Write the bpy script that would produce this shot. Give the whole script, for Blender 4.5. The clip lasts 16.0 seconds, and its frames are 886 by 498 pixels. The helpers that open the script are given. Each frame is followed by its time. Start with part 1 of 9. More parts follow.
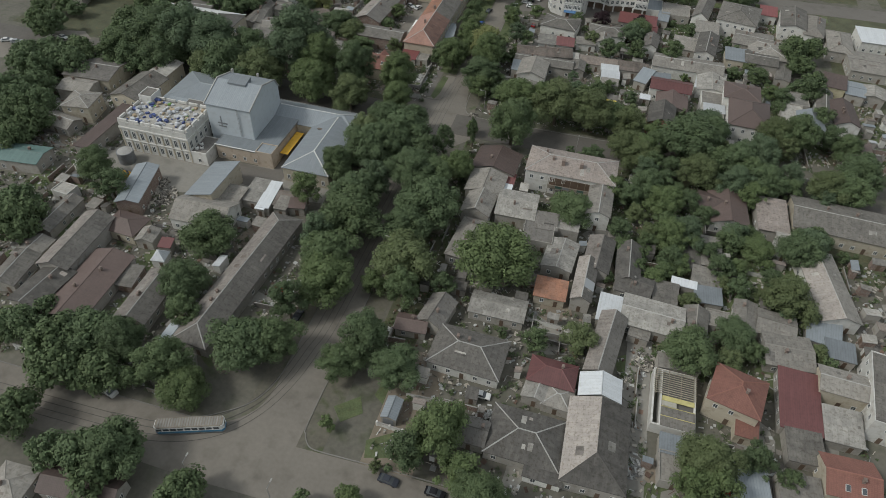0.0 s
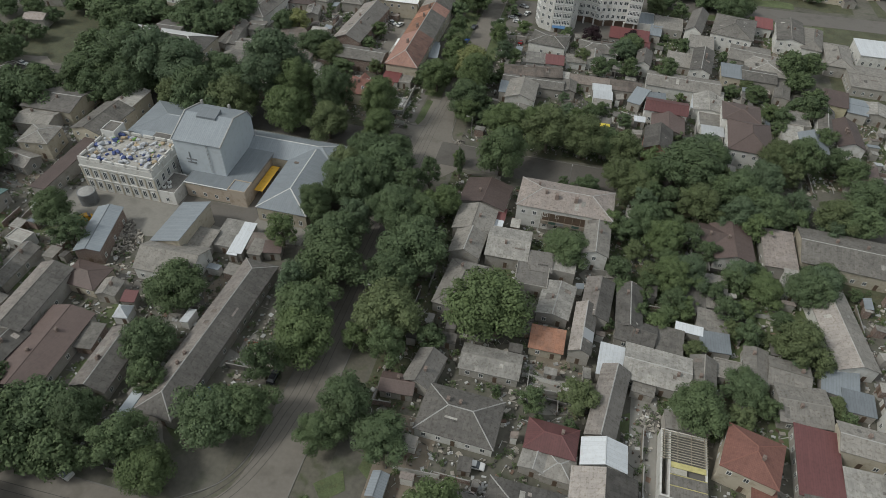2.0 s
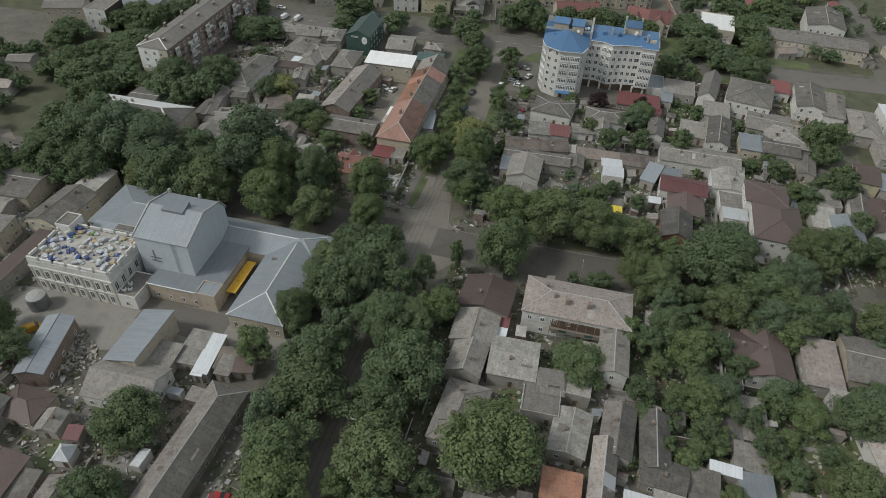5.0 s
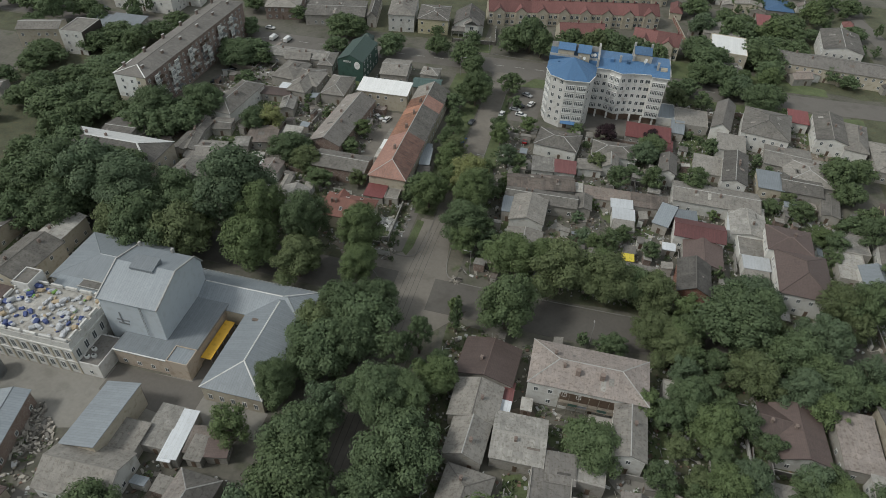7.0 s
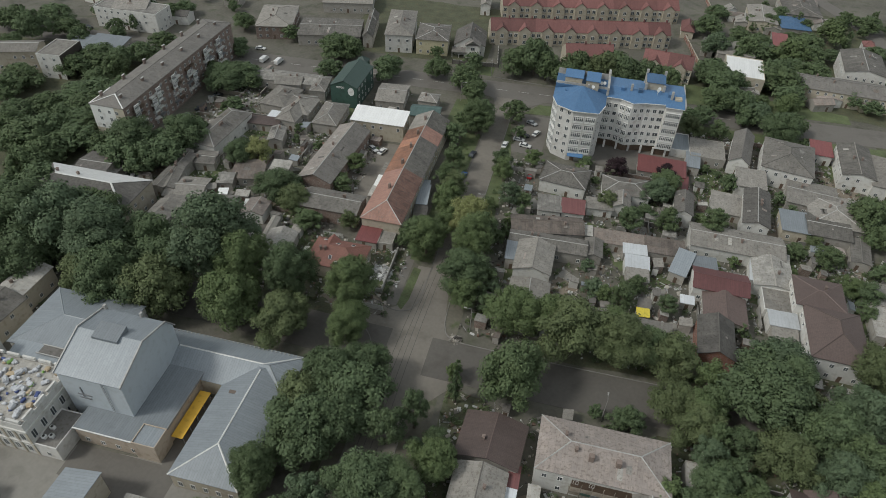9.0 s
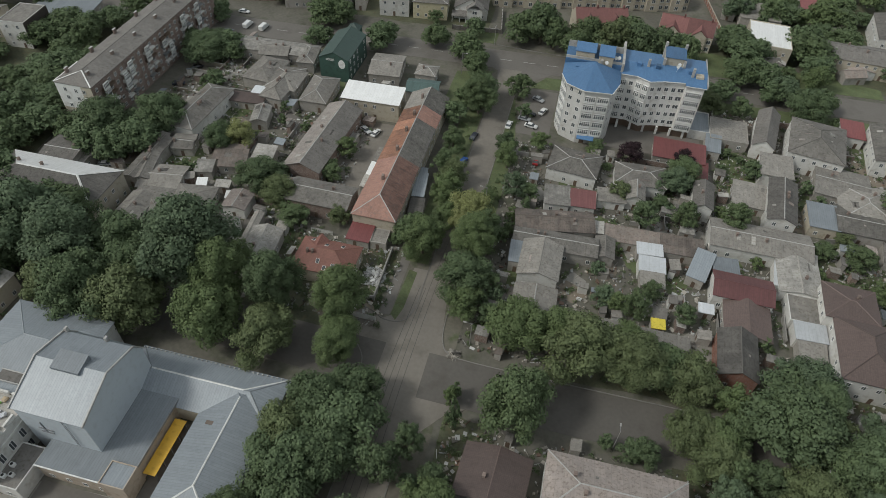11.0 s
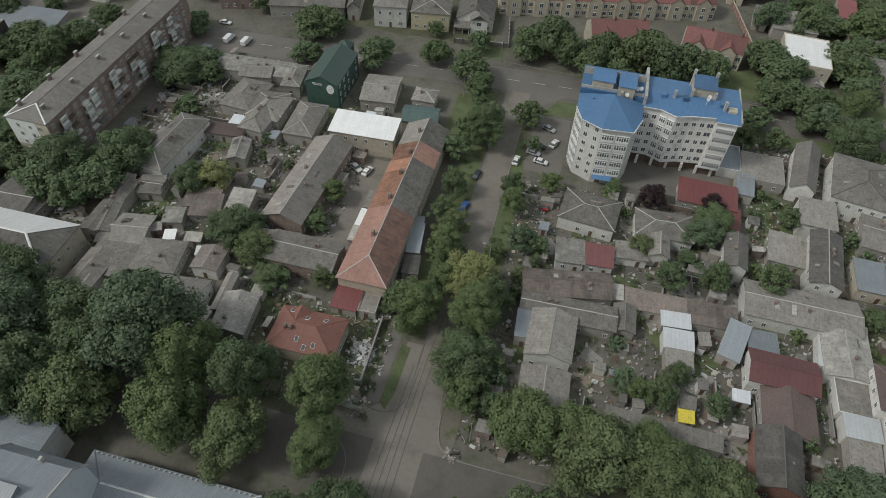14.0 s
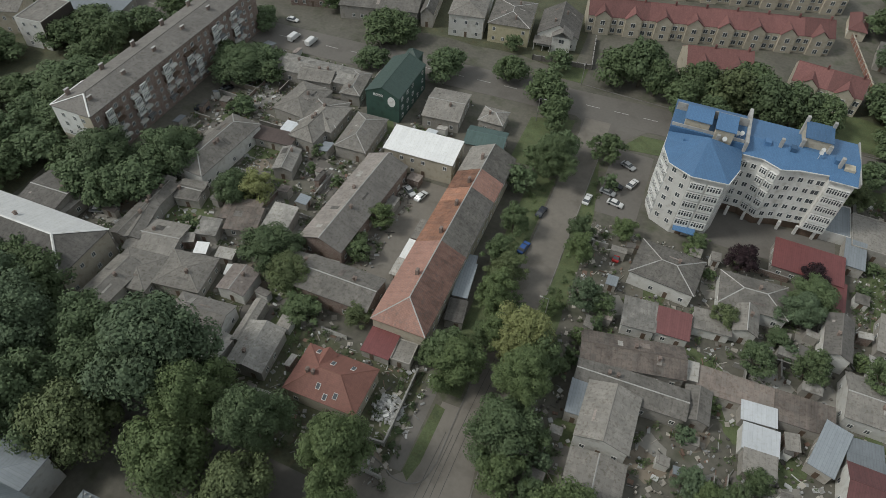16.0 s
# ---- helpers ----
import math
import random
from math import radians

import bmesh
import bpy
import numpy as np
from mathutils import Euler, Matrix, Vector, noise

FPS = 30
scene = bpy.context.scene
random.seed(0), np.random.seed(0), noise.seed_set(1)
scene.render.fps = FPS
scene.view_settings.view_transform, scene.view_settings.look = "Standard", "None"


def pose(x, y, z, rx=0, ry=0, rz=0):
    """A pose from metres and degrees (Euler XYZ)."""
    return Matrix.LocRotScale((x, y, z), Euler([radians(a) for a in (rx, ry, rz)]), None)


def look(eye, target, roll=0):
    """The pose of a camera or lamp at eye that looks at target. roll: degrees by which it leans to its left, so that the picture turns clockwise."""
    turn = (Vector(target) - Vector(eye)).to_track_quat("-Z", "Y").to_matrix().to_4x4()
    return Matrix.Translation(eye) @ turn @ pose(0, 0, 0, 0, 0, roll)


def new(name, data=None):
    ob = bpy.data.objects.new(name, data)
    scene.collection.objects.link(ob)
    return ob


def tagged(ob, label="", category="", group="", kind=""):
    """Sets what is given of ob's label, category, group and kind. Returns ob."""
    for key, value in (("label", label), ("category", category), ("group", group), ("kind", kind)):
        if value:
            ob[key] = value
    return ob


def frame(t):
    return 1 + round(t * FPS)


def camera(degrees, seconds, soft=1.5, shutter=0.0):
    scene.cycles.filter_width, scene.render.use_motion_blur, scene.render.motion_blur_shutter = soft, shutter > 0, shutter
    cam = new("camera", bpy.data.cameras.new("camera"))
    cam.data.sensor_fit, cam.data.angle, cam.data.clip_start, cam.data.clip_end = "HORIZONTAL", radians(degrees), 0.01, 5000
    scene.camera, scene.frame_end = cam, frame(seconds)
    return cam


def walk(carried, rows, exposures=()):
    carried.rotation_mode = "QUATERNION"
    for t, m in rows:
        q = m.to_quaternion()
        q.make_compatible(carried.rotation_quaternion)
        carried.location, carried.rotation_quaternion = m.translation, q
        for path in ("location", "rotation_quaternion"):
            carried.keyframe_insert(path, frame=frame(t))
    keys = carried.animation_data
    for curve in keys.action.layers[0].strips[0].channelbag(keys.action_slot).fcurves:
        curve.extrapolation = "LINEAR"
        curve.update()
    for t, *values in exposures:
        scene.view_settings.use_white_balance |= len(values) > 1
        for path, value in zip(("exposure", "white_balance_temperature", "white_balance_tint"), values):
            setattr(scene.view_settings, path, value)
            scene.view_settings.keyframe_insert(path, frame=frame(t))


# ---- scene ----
cam = camera(68.8, 16.0, soft=0.85)
METRES, EYE, TILT, LEAN, TURN = 165.0, 128.2, 0.0, 0.0, 13.4
ROWS = [
    (0.0, 0.00566, 0.00256, 0.00001, 2.150, -44.379, -2.016),
    (0.5, 0.00534, 0.02835, -0.00020, 1.756, -44.417, -1.984),
    (1.0, 0.00436, 0.05405, 0.00033, 1.627, -44.440, -2.034),
    (1.5, 0.00596, 0.08144, 0.00015, 1.665, -44.444, -1.936),
    (2.0, 0.00613, 0.10935, 0.00012, 0.695, -44.405, -1.902),
    (2.5, 0.00749, 0.13876, 0.00115, 0.648, -44.303, -1.859),
    (3.0, 0.00871, 0.16782, -0.00021, 0.674, -43.743, -1.818),
    (3.5, 0.00822, 0.19722, -0.00165, 0.652, -43.181, -1.823),
    (4.0, 0.00777, 0.22835, -0.00027, 0.600, -42.463, -1.815),
    (6.5, 0.00662, 0.38886, 0.00284, 0.273, -41.697, -2.062),
    (7.0, 0.00583, 0.42170, 0.00250, 0.280, -41.654, -2.132),
    (7.5, 0.00696, 0.45411, 0.00384, 0.312, -41.669, -2.128),
    (8.0, 0.00720, 0.48603, 0.00383, 0.330, -41.616, -2.148),
    (8.5, 0.00893, 0.51826, 0.00484, 0.361, -41.617, -2.109),
    (9.0, 0.00989, 0.55124, 0.00482, 0.392, -41.621, -2.098),
    (11.5, 0.01423, 0.71396, 0.00619, 0.526, -47.778, -2.114),
    (12.0, 0.01524, 0.74533, 0.00589, 0.533, -48.515, -2.115),
    (12.5, 0.01803, 0.77719, 0.00475, 0.509, -48.470, -1.977),
    (13.0, 0.02052, 0.80992, 0.00544, 0.501, -48.557, -1.858),
    (13.5, 0.02204, 0.84269, 0.00600, 0.708, -48.611, -1.900),
    (14.0, 0.02305, 0.87352, 0.00643, 0.959, -48.609, -1.885),
    (14.5, 0.02459, 0.90469, 0.00275, 1.336, -48.588, -1.851),
    (15.0, 0.02580, 0.93475, -0.00677, 3.331, -48.611, -1.865),
    (15.5, 0.02637, 0.96382, -0.02197, 6.372, -48.677, -1.934),
    (16.0, 0.02667, 0.99413, -0.03634, 8.843, -48.843, -1.891),
]
walk(cam, [(t, pose(0, 0, EYE, TILT, LEAN, TURN) @ pose(METRES * x, METRES * y, METRES * z, 90 + pitch, roll, yaw)) for t, x, y, z, yaw, pitch, roll in ROWS])

# ---- world, sun, exposure ----
SUN_UP, SUN_ROUND = 46.0, 242.0
world = bpy.data.worlds.new("overcast_sky")
scene.world = world
world.use_nodes = True
wn, wl = world.node_tree.nodes, world.node_tree.links
sky = wn.new("ShaderNodeTexSky")
sky.sky_type, sky.sun_disc = "NISHITA", False
sky.sun_elevation, sky.sun_rotation = radians(SUN_UP), radians(SUN_ROUND)
sky.air_density, sky.dust_density, sky.ozone_density = 1.0, 4.0, 1.0
haze = wn.new("ShaderNodeMix")
haze.data_type = "RGBA"
haze.inputs[0].default_value = 0.72
haze.inputs[7].default_value = (6.0, 6.5, 6.6, 1)
wl.new(sky.outputs[0], haze.inputs[6])
wl.new(haze.outputs[2], wn["Background"].inputs[0])
wn["Background"].inputs[1].default_value = 0.090
sun = new("sun", bpy.data.lights.new("sun", "SUN"))
sun.data.energy, sun.data.angle, sun.data.color = 1.7, radians(11), (0.96, 0.97, 0.92)
sun.matrix_world = look((0, 0, 0), (-math.sin(radians(SUN_ROUND)) * math.cos(radians(SUN_UP)), -math.cos(radians(SUN_ROUND)) * math.cos(radians(SUN_UP)), -math.sin(radians(SUN_UP))))

# ---- materials ----
MATS = {}


def surface(name, col, rough=0.85, metal=0.0, var=0.22, big=0.25, fine=3.0, bump=0.15, per_object=0.12, per_island=0.0, stain=(0.5, 0.45, 0.38), stain_amount=0.25, space="Object"):
    """A weathered matt surface: large blotches, fine grain, stains and a slight relief."""
    m = bpy.data.materials.new(name)
    m.use_nodes = True
    n, l = m.node_tree.nodes, m.node_tree.links
    bsdf = n["Principled BSDF"]
    tc = n.new("ShaderNodeTexCoord")
    co = tc.outputs[space]

    def noise_at(scale, detail=4.0):
        t = n.new("ShaderNodeTexNoise")
        t.inputs["Scale"].default_value, t.inputs["Detail"].default_value = scale, detail
        l.new(co, t.inputs["Vector"])
        return t.outputs["Fac"]

    def maths(op, a, b):
        t = n.new("ShaderNodeMath")
        t.operation = op
        for i, v in enumerate((a, b)):
            if isinstance(v, (int, float)):
                t.inputs[i].default_value = v
            else:
                l.new(v, t.inputs[i])
        return t.outputs[0]

    f = maths("ADD", maths("MULTIPLY", maths("SUBTRACT", noise_at(big), 0.5), 2.2 * var), maths("MULTIPLY", maths("SUBTRACT", noise_at(fine), 0.5), 1.6 * var))
    info = n.new("ShaderNodeObjectInfo")
    f = maths("ADD", f, maths("MULTIPLY", maths("SUBTRACT", info.outputs["Random"], 0.5), 2 * per_object))
    if per_island:
        geo = n.new("ShaderNodeNewGeometry")
        f = maths("ADD", f, maths("MULTIPLY", maths("SUBTRACT", geo.outputs["Random Per Island"], 0.5), 2 * per_island))
    gain = maths("ADD", f, 1.0)
    base = n.new("ShaderNodeMix")
    base.data_type = "RGBA"
    base.inputs[6].default_value = (*col, 1)
    base.inputs[7].default_value = (*[c * s for c, s in zip(col, stain)], 1)
    ramp = n.new("ShaderNodeMapRange")
    ramp.inputs[1].default_value, ramp.inputs[2].default_value = 0.52, 0.72
    ramp.inputs[4].default_value = stain_amount * 2
    l.new(noise_at(big * 2.7, 6.0), ramp.inputs[0])
    l.new(ramp.outputs[0], base.inputs[0])
    mul = n.new("ShaderNodeVectorMath")
    mul.operation = "SCALE"
    l.new(base.outputs[2], mul.inputs[0])
    l.new(gain, mul.inputs["Scale"])
    l.new(mul.outputs[0], bsdf.inputs["Base Color"])
    bsdf.inputs["Roughness"].default_value, bsdf.inputs["Metallic"].default_value = rough, metal
    if bump:
        b = n.new("ShaderNodeBump")
        b.inputs["Strength"].default_value, b.inputs["Distance"].default_value = bump, 0.05
        l.new(noise_at(fine * 2.5), b.inputs["Height"])
        l.new(b.outputs[0], bsdf.inputs["Normal"])
    MATS[name] = m
    return m


def sheet_roof(name, col, col2, wide, row, rough=0.85, joint=0.035, var=0.26, streak=0.17, lichen=(0.52, 0.49, 0.44), metal=0.0, moss=0.45):
    """Roofing laid in sheets or tiles; the UV map is in metres, u along the eave and v down the slope."""
    m = bpy.data.materials.new(name)
    m.use_nodes = True
    n, l = m.node_tree.nodes, m.node_tree.links
    bsdf = n["Principled BSDF"]
    uv = n.new("ShaderNodeTexCoord").outputs["UV"]
    info = n.new("ShaderNodeObjectInfo")
    shift = n.new("ShaderNodeVectorMath")
    shift.operation = "MULTIPLY_ADD"
    shift.inputs[1].default_value = (1, 1, 1)
    l.new(uv, shift.inputs[0])
    jump = n.new("ShaderNodeMath")
    jump.operation = "MULTIPLY"
    jump.inputs[1].default_value = 40 * 1.1
    l.new(info.outputs["Random"], jump.inputs[0])
    l.new(jump.outputs[0], shift.inputs[2])
    br = n.new("ShaderNodeTexBrick")
    br.offset, br.squash = 0.0, 1.0
    br.inputs["Scale"].default_value = 1.0
    br.inputs["Brick Width"].default_value, br.inputs["Row Height"].default_value = wide, row
    br.inputs["Mortar Size"].default_value, br.inputs["Mortar Smooth"].default_value = joint, 0.3
    br.inputs["Color1"].default_value, br.inputs["Color2"].default_value = (*col, 1), (*col2, 1)
    br.inputs["Mortar"].default_value = (*[c * 0.78 for c in col], 1)
    br.inputs["Bias"].default_value = -0.2
    l.new(shift.outputs[0], br.inputs["Vector"])
    st = n.new("ShaderNodeMapping")
    st.inputs["Scale"].default_value = (1.0, 0.12, 1)
    l.new(shift.outputs[0], st.inputs[0])
    noises = []
    for vec, scale, detail in ((st.outputs[0], 1.6, 5), (shift.outputs[0], 0.22, 4), (shift.outputs[0], 1.7, 10), (shift.outputs[0], 0.75, 6)):
        t = n.new("ShaderNodeTexNoise")
        t.inputs["Scale"].default_value, t.inputs["Detail"].default_value = scale, detail
        l.new(vec, t.inputs["Vector"])
        noises.append(t.outputs["Fac"])

    def maths(op, a, b):
        t = n.new("ShaderNodeMath")
        t.operation = op
        for i, v in enumerate((a, b)):
            if isinstance(v, (int, float)):
                t.inputs[i].default_value = v
            else:
                l.new(v, t.inputs[i])
        return t.outputs[0]

    f = maths("ADD", maths("MULTIPLY", maths("SUBTRACT", noises[0], 0.5), 2.4 * streak), maths("MULTIPLY", maths("SUBTRACT", noises[1], 0.5), 2.4 * var))
    f = maths("ADD", f, maths("MULTIPLY", maths("SUBTRACT", info.outputs["Random"], 0.5), 0.5 + 1.2 * max(0.0, streak - 0.15) if streak < 0.17 else 0.8))
    f = maths("ADD", f, maths("MULTIPLY", maths("SUBTRACT", noises[3], 0.5), 1.3 * moss if streak > 0.16 else 0.3 * moss))
    gain = maths("ADD", f, 1.0)
    mix = n.new("ShaderNodeMix")
    mix.data_type = "RGBA"
    l.new(br.outputs["Color"], mix.inputs[6])
    mix.inputs[7].default_value = (*[c * k for c, k in zip(col, lichen)], 1)
    ramp = n.new("ShaderNodeMapRange")
    ramp.inputs[1].default_value, ramp.inputs[2].default_value, ramp.inputs[4].default_value = 0.52, 0.66, 0.62
    l.new(noises[2], ramp.inputs[0])
    l.new(ramp.outputs[0], mix.inputs[0])
    mul = n.new("ShaderNodeVectorMath")
    mul.operation = "SCALE"
    l.new(mix.outputs[2], mul.inputs[0])
    l.new(gain, mul.inputs["Scale"])
    l.new(mul.outputs[0], bsdf.inputs["Base Color"])
    bsdf.inputs["Roughness"].default_value, bsdf.inputs["Metallic"].default_value = rough, metal
    bp = n.new("ShaderNodeBump")
    bp.inputs["Strength"].default_value, bp.inputs["Distance"].default_value = 0.35, 0.04
    l.new(br.outputs["Fac"], bp.inputs["Height"])
    bp.invert = True
    l.new(bp.outputs[0], bsdf.inputs["Normal"])
    MATS[name] = m
    return m


def brick_wall(name, col, col2):
    m = surface(name, col, var=0.15)
    n, l = m.node_tree.nodes, m.node_tree.links
    br = n.new("ShaderNodeTexBrick")
    br.inputs["Scale"].default_value = 1.0
    br.inputs["Brick Width"].default_value, br.inputs["Row Height"].default_value, br.inputs["Mortar Size"].default_value = 0.5, 0.15, 0.012
    br.inputs["Color1"].default_value, br.inputs["Color2"].default_value, br.inputs["Mortar"].default_value = (*col, 1), (*col2, 1), (0.35, 0.33, 0.3, 1)
    l.new(n["Texture Coordinate"].outputs["UV"], br.inputs["Vector"])
    for x in list(l):
        if x.to_node.bl_idname == "ShaderNodeMix" and x.to_socket == x.to_node.inputs[6]:
            l.remove(x)
    mixes = [x for x in n if x.bl_idname == "ShaderNodeMix"]
    l.new(br.outputs["Color"], mixes[0].inputs[6])
    return m


# roofs: weathered asbestos-cement sheets, painted metal, tiles
sheet_roof("slate", (0.222, 0.207, 0.186), (0.184, 0.173, 0.157), 1.1, 1.6)
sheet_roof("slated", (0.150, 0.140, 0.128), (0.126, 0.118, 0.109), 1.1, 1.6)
sheet_roof("slatel", (0.350, 0.334, 0.306), (0.268, 0.256, 0.236), 1.1, 1.6, var=0.35)
sheet_roof("slatep", (0.275, 0.236, 0.212), (0.238, 0.208, 0.192), 1.1, 1.6, var=0.3)
# slatew: mended sheets, and the painted-in light of the western slopes
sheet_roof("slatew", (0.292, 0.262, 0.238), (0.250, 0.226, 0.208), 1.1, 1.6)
sheet_roof("metal", (0.240, 0.264, 0.284), (0.220, 0.244, 0.263), 0.6, 60, rough=0.42, joint=0.045, var=0.1, streak=0.12, lichen=(0.8, 0.8, 0.8))
sheet_roof("white", (0.560, 0.580, 0.600), (0.520, 0.540, 0.560), 0.9, 40, rough=0.55, joint=0.03, var=0.08, streak=0.1, lichen=(0.85, 0.84, 0.8))
sheet_roof("whiter", (0.700, 0.700, 0.690), (0.660, 0.660, 0.650), 1.0, 40, rough=0.6, joint=0.02, var=0.06, streak=0.08, lichen=(0.85, 0.84, 0.8))
sheet_roof("brown", (0.125, 0.090, 0.080), (0.110, 0.080, 0.072), 0.35, 0.4, rough=0.6, var=0.15, streak=0.15, lichen=(0.7, 0.7, 0.7))
sheet_roof("maroon", (0.160, 0.066, 0.064), (0.140, 0.058, 0.057), 0.5, 30, rough=0.55, joint=0.04, var=0.12, streak=0.12, lichen=(0.75, 0.75, 0.75))
sheet_roof("maroont", (0.200, 0.088, 0.080), (0.172, 0.076, 0.070), 0.35, 0.4, rough=0.7, var=0.15, streak=0.15, lichen=(0.7, 0.7, 0.7))
sheet_roof("redm", (0.215, 0.072, 0.070), (0.195, 0.066, 0.065), 0.5, 30, rough=0.55, joint=0.04, var=0.1, streak=0.12, lichen=(0.75, 0.75, 0.75))
sheet_roof("orange", (0.270, 0.150, 0.116), (0.225, 0.130, 0.106), 0.3, 0.38, rough=0.75, var=0.3, streak=0.26, lichen=(0.62, 0.8, 0.9))
sheet_roof("otile", (0.275, 0.125, 0.097), (0.235, 0.110, 0.088), 0.3, 0.38, rough=0.7, var=0.16, streak=0.14, lichen=(0.7, 0.7, 0.7))
sheet_roof("rust", (0.222, 0.184, 0.160), (0.186, 0.166, 0.148), 1.1, 1.6, var=0.35, lichen=(0.6, 0.55, 0.5))
sheet_roof("rusto", (0.340, 0.170, 0.110), (0.260, 0.150, 0.110), 0.9, 1.5, var=0.3, lichen=(0.6, 0.6, 0.6))
sheet_roof("teal", (0.100, 0.160, 0.150), (0.090, 0.146, 0.138), 0.6, 30, rough=0.6, joint=0.03, var=0.15, streak=0.15, lichen=(0.75, 0.75, 0.75))
sheet_roof("green", (0.058, 0.094, 0.080), (0.052, 0.086, 0.074), 0.5, 30, rough=0.55, joint=0.03, var=0.1, streak=0.1, lichen=(0.8, 0.8, 0.8))
sheet_roof("blue", (0.078, 0.170, 0.310), (0.068, 0.150, 0.285), 0.35, 0.4, rough=0.5, joint=0.03, var=0.08, streak=0.12, lichen=(0.8, 0.8, 0.8))
sheet_roof("tarp", (0.62, 0.50, 0.06), (0.58, 0.46, 0.06), 2.0, 2.0, rough=0.5, var=0.08, streak=0.1)
# walls
surface("plaster", (0.340, 0.320, 0.290), var=0.2, bump=0.2)
surface("wall_white", (0.600, 0.590, 0.560), var=0.12)
surface("wall_cream", (0.450, 0.405, 0.325), var=0.12)
surface("wall_yellow", (0.530, 0.480, 0.330), var=0.1)
surface("wall_greenw", (0.050, 0.100, 0.082), rough=0.6, var=0.1)
surface("wall_sky", (0.450, 0.490, 0.520), rough=0.6, var=0.06, stain_amount=0.1)
surface("wall_peach", (0.440, 0.370, 0.300), var=0.1)
surface("wall_grey", (0.620, 0.610, 0.585), var=0.1)
MATS["wall_plaster"] = MATS["plaster"]
brick_wall("wall_brick", (0.230, 0.160, 0.130), (0.190, 0.135, 0.115))
surface("wall_burnt", (0.055, 0.045, 0.038), var=0.35, bump=0.4)
brick_wall("wall_brickr", (0.280, 0.120, 0.080), (0.230, 0.100, 0.070))
# joinery, glass, metal
surface("frame_white", (0.720, 0.720, 0.700), rough=0.5, var=0.05)
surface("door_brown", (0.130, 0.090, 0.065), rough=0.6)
surface("concrete", (0.300, 0.290, 0.270), var=0.2)
surface("steel_grey", (0.250, 0.260, 0.270), rough=0.5, metal=0.3, var=0.15)
surface("wood_grey", (0.250, 0.220, 0.180), var=0.3)
surface("ridge_pale", (0.400, 0.392, 0.375), rough=0.6)
surface("chimney_brick", (0.225, 0.175, 0.150), var=0.2)
surface("bark", (0.110, 0.090, 0.070), fine=6, bump=0.5)
surface("rubber_black", (0.020, 0.020, 0.020), rough=0.8)
glass = bpy.data.materials.new("window_glass")
glass.use_nodes = True
gb = glass.node_tree.nodes["Principled BSDF"]
gb.inputs["Base Color"].default_value = (0.085, 0.094, 0.102, 1)
gb.inputs["Roughness"].default_value = 0.12
MATS["window_glass"] = glass
# ground
surface("ground_earth", (0.128, 0.120, 0.098), var=0.42, big=0.07, fine=0.9, bump=0.3, per_object=0.0, stain=(0.50, 0.62, 0.40), stain_amount=0.40)
surface("asphalt", (0.152, 0.140, 0.125), var=0.16, big=0.06, fine=1.3, bump=0.1, per_object=0.0, stain=(0.72, 0.70, 0.68), stain_amount=0.3)
# asphalt with tree shade put into its colour, for the cross street
surface("asphalt_shaded", (0.118, 0.108, 0.096), var=0.2, big=0.07, fine=1.1, bump=0.1, per_object=0.0, stain=(0.7, 0.68, 0.66), stain_amount=0.35)
surface("asphalt_worn", (0.196, 0.177, 0.152), var=0.2, big=0.08, fine=1.0, bump=0.1, per_object=0.0, stain=(0.65, 0.64, 0.62), stain_amount=0.35)
surface("dirt", (0.215, 0.180, 0.140), var=0.25, big=0.1, fine=1.0, per_object=0.05, stain=(0.6, 0.62, 0.5))
surface("grass", (0.098, 0.122, 0.055), var=0.5, big=0.3, fine=2.5, bump=0.5, per_object=0.1, stain=(1.2, 0.95, 0.9))
surface("verge_soil", (0.125, 0.115, 0.090), var=0.4, big=0.12, fine=1.2, per_object=0.05, stain=(0.55, 0.75, 0.42), stain_amount=0.45)
surface("kerb_stone", (0.205, 0.196, 0.180), var=0.2)
# leaves
for key, col in (("a", (0.102, 0.138, 0.068)), ("d", (0.094, 0.129, 0.067)), ("y", (0.205, 0.222, 0.096)), ("l", (0.114, 0.152, 0.068)), ("r", (0.036, 0.022, 0.026)), ("o", (0.118, 0.145, 0.070)), ("g", (0.102, 0.140, 0.082))):
    m = surface("leaf_" + key, col, rough=0.6, var=0.34, big=0.3, fine=0.95, bump=0.0, per_object=0.13, per_island=0.18, stain=(1.12, 1.08, 0.85), stain_amount=0.15)
    m.node_tree.nodes["Principled BSDF"].inputs["Specular IOR Level"].default_value = 0.14

# ---- building blocks ----
rng = random.Random(7)


def link_mesh(name, bm_or_mesh, material, parent=None, label=""):
    me = bm_or_mesh
    if isinstance(me, bmesh.types.BMesh):
        me = bpy.data.meshes.new(name)
        bm_or_mesh.to_mesh(me)
        bm_or_mesh.free()
    if material is not None and not me.materials:
        me.materials.append(MATS[material] if isinstance(material, str) else material)
    ob = new(name, me)
    if parent is not None:
        ob.parent = parent
    return tagged(ob, label) if label else ob


def part(name, bm, material, parent, label=""):
    return link_mesh(name, bm, material, parent, label)


def add_box(bm, x0, x1, y0, y1, z0, z1):
    v = [bm.verts.new(p) for p in ((x0, y0, z0), (x1, y0, z0), (x1, y1, z0), (x0, y1, z0), (x0, y0, z1), (x1, y0, z1), (x1, y1, z1), (x0, y1, z1))]
    return [bm.faces.new([v[i] for i in f]) for f in ((3, 2, 1, 0), (4, 5, 6, 7), (0, 1, 5, 4), (1, 2, 6, 5), (2, 3, 7, 6), (3, 0, 4, 7))]


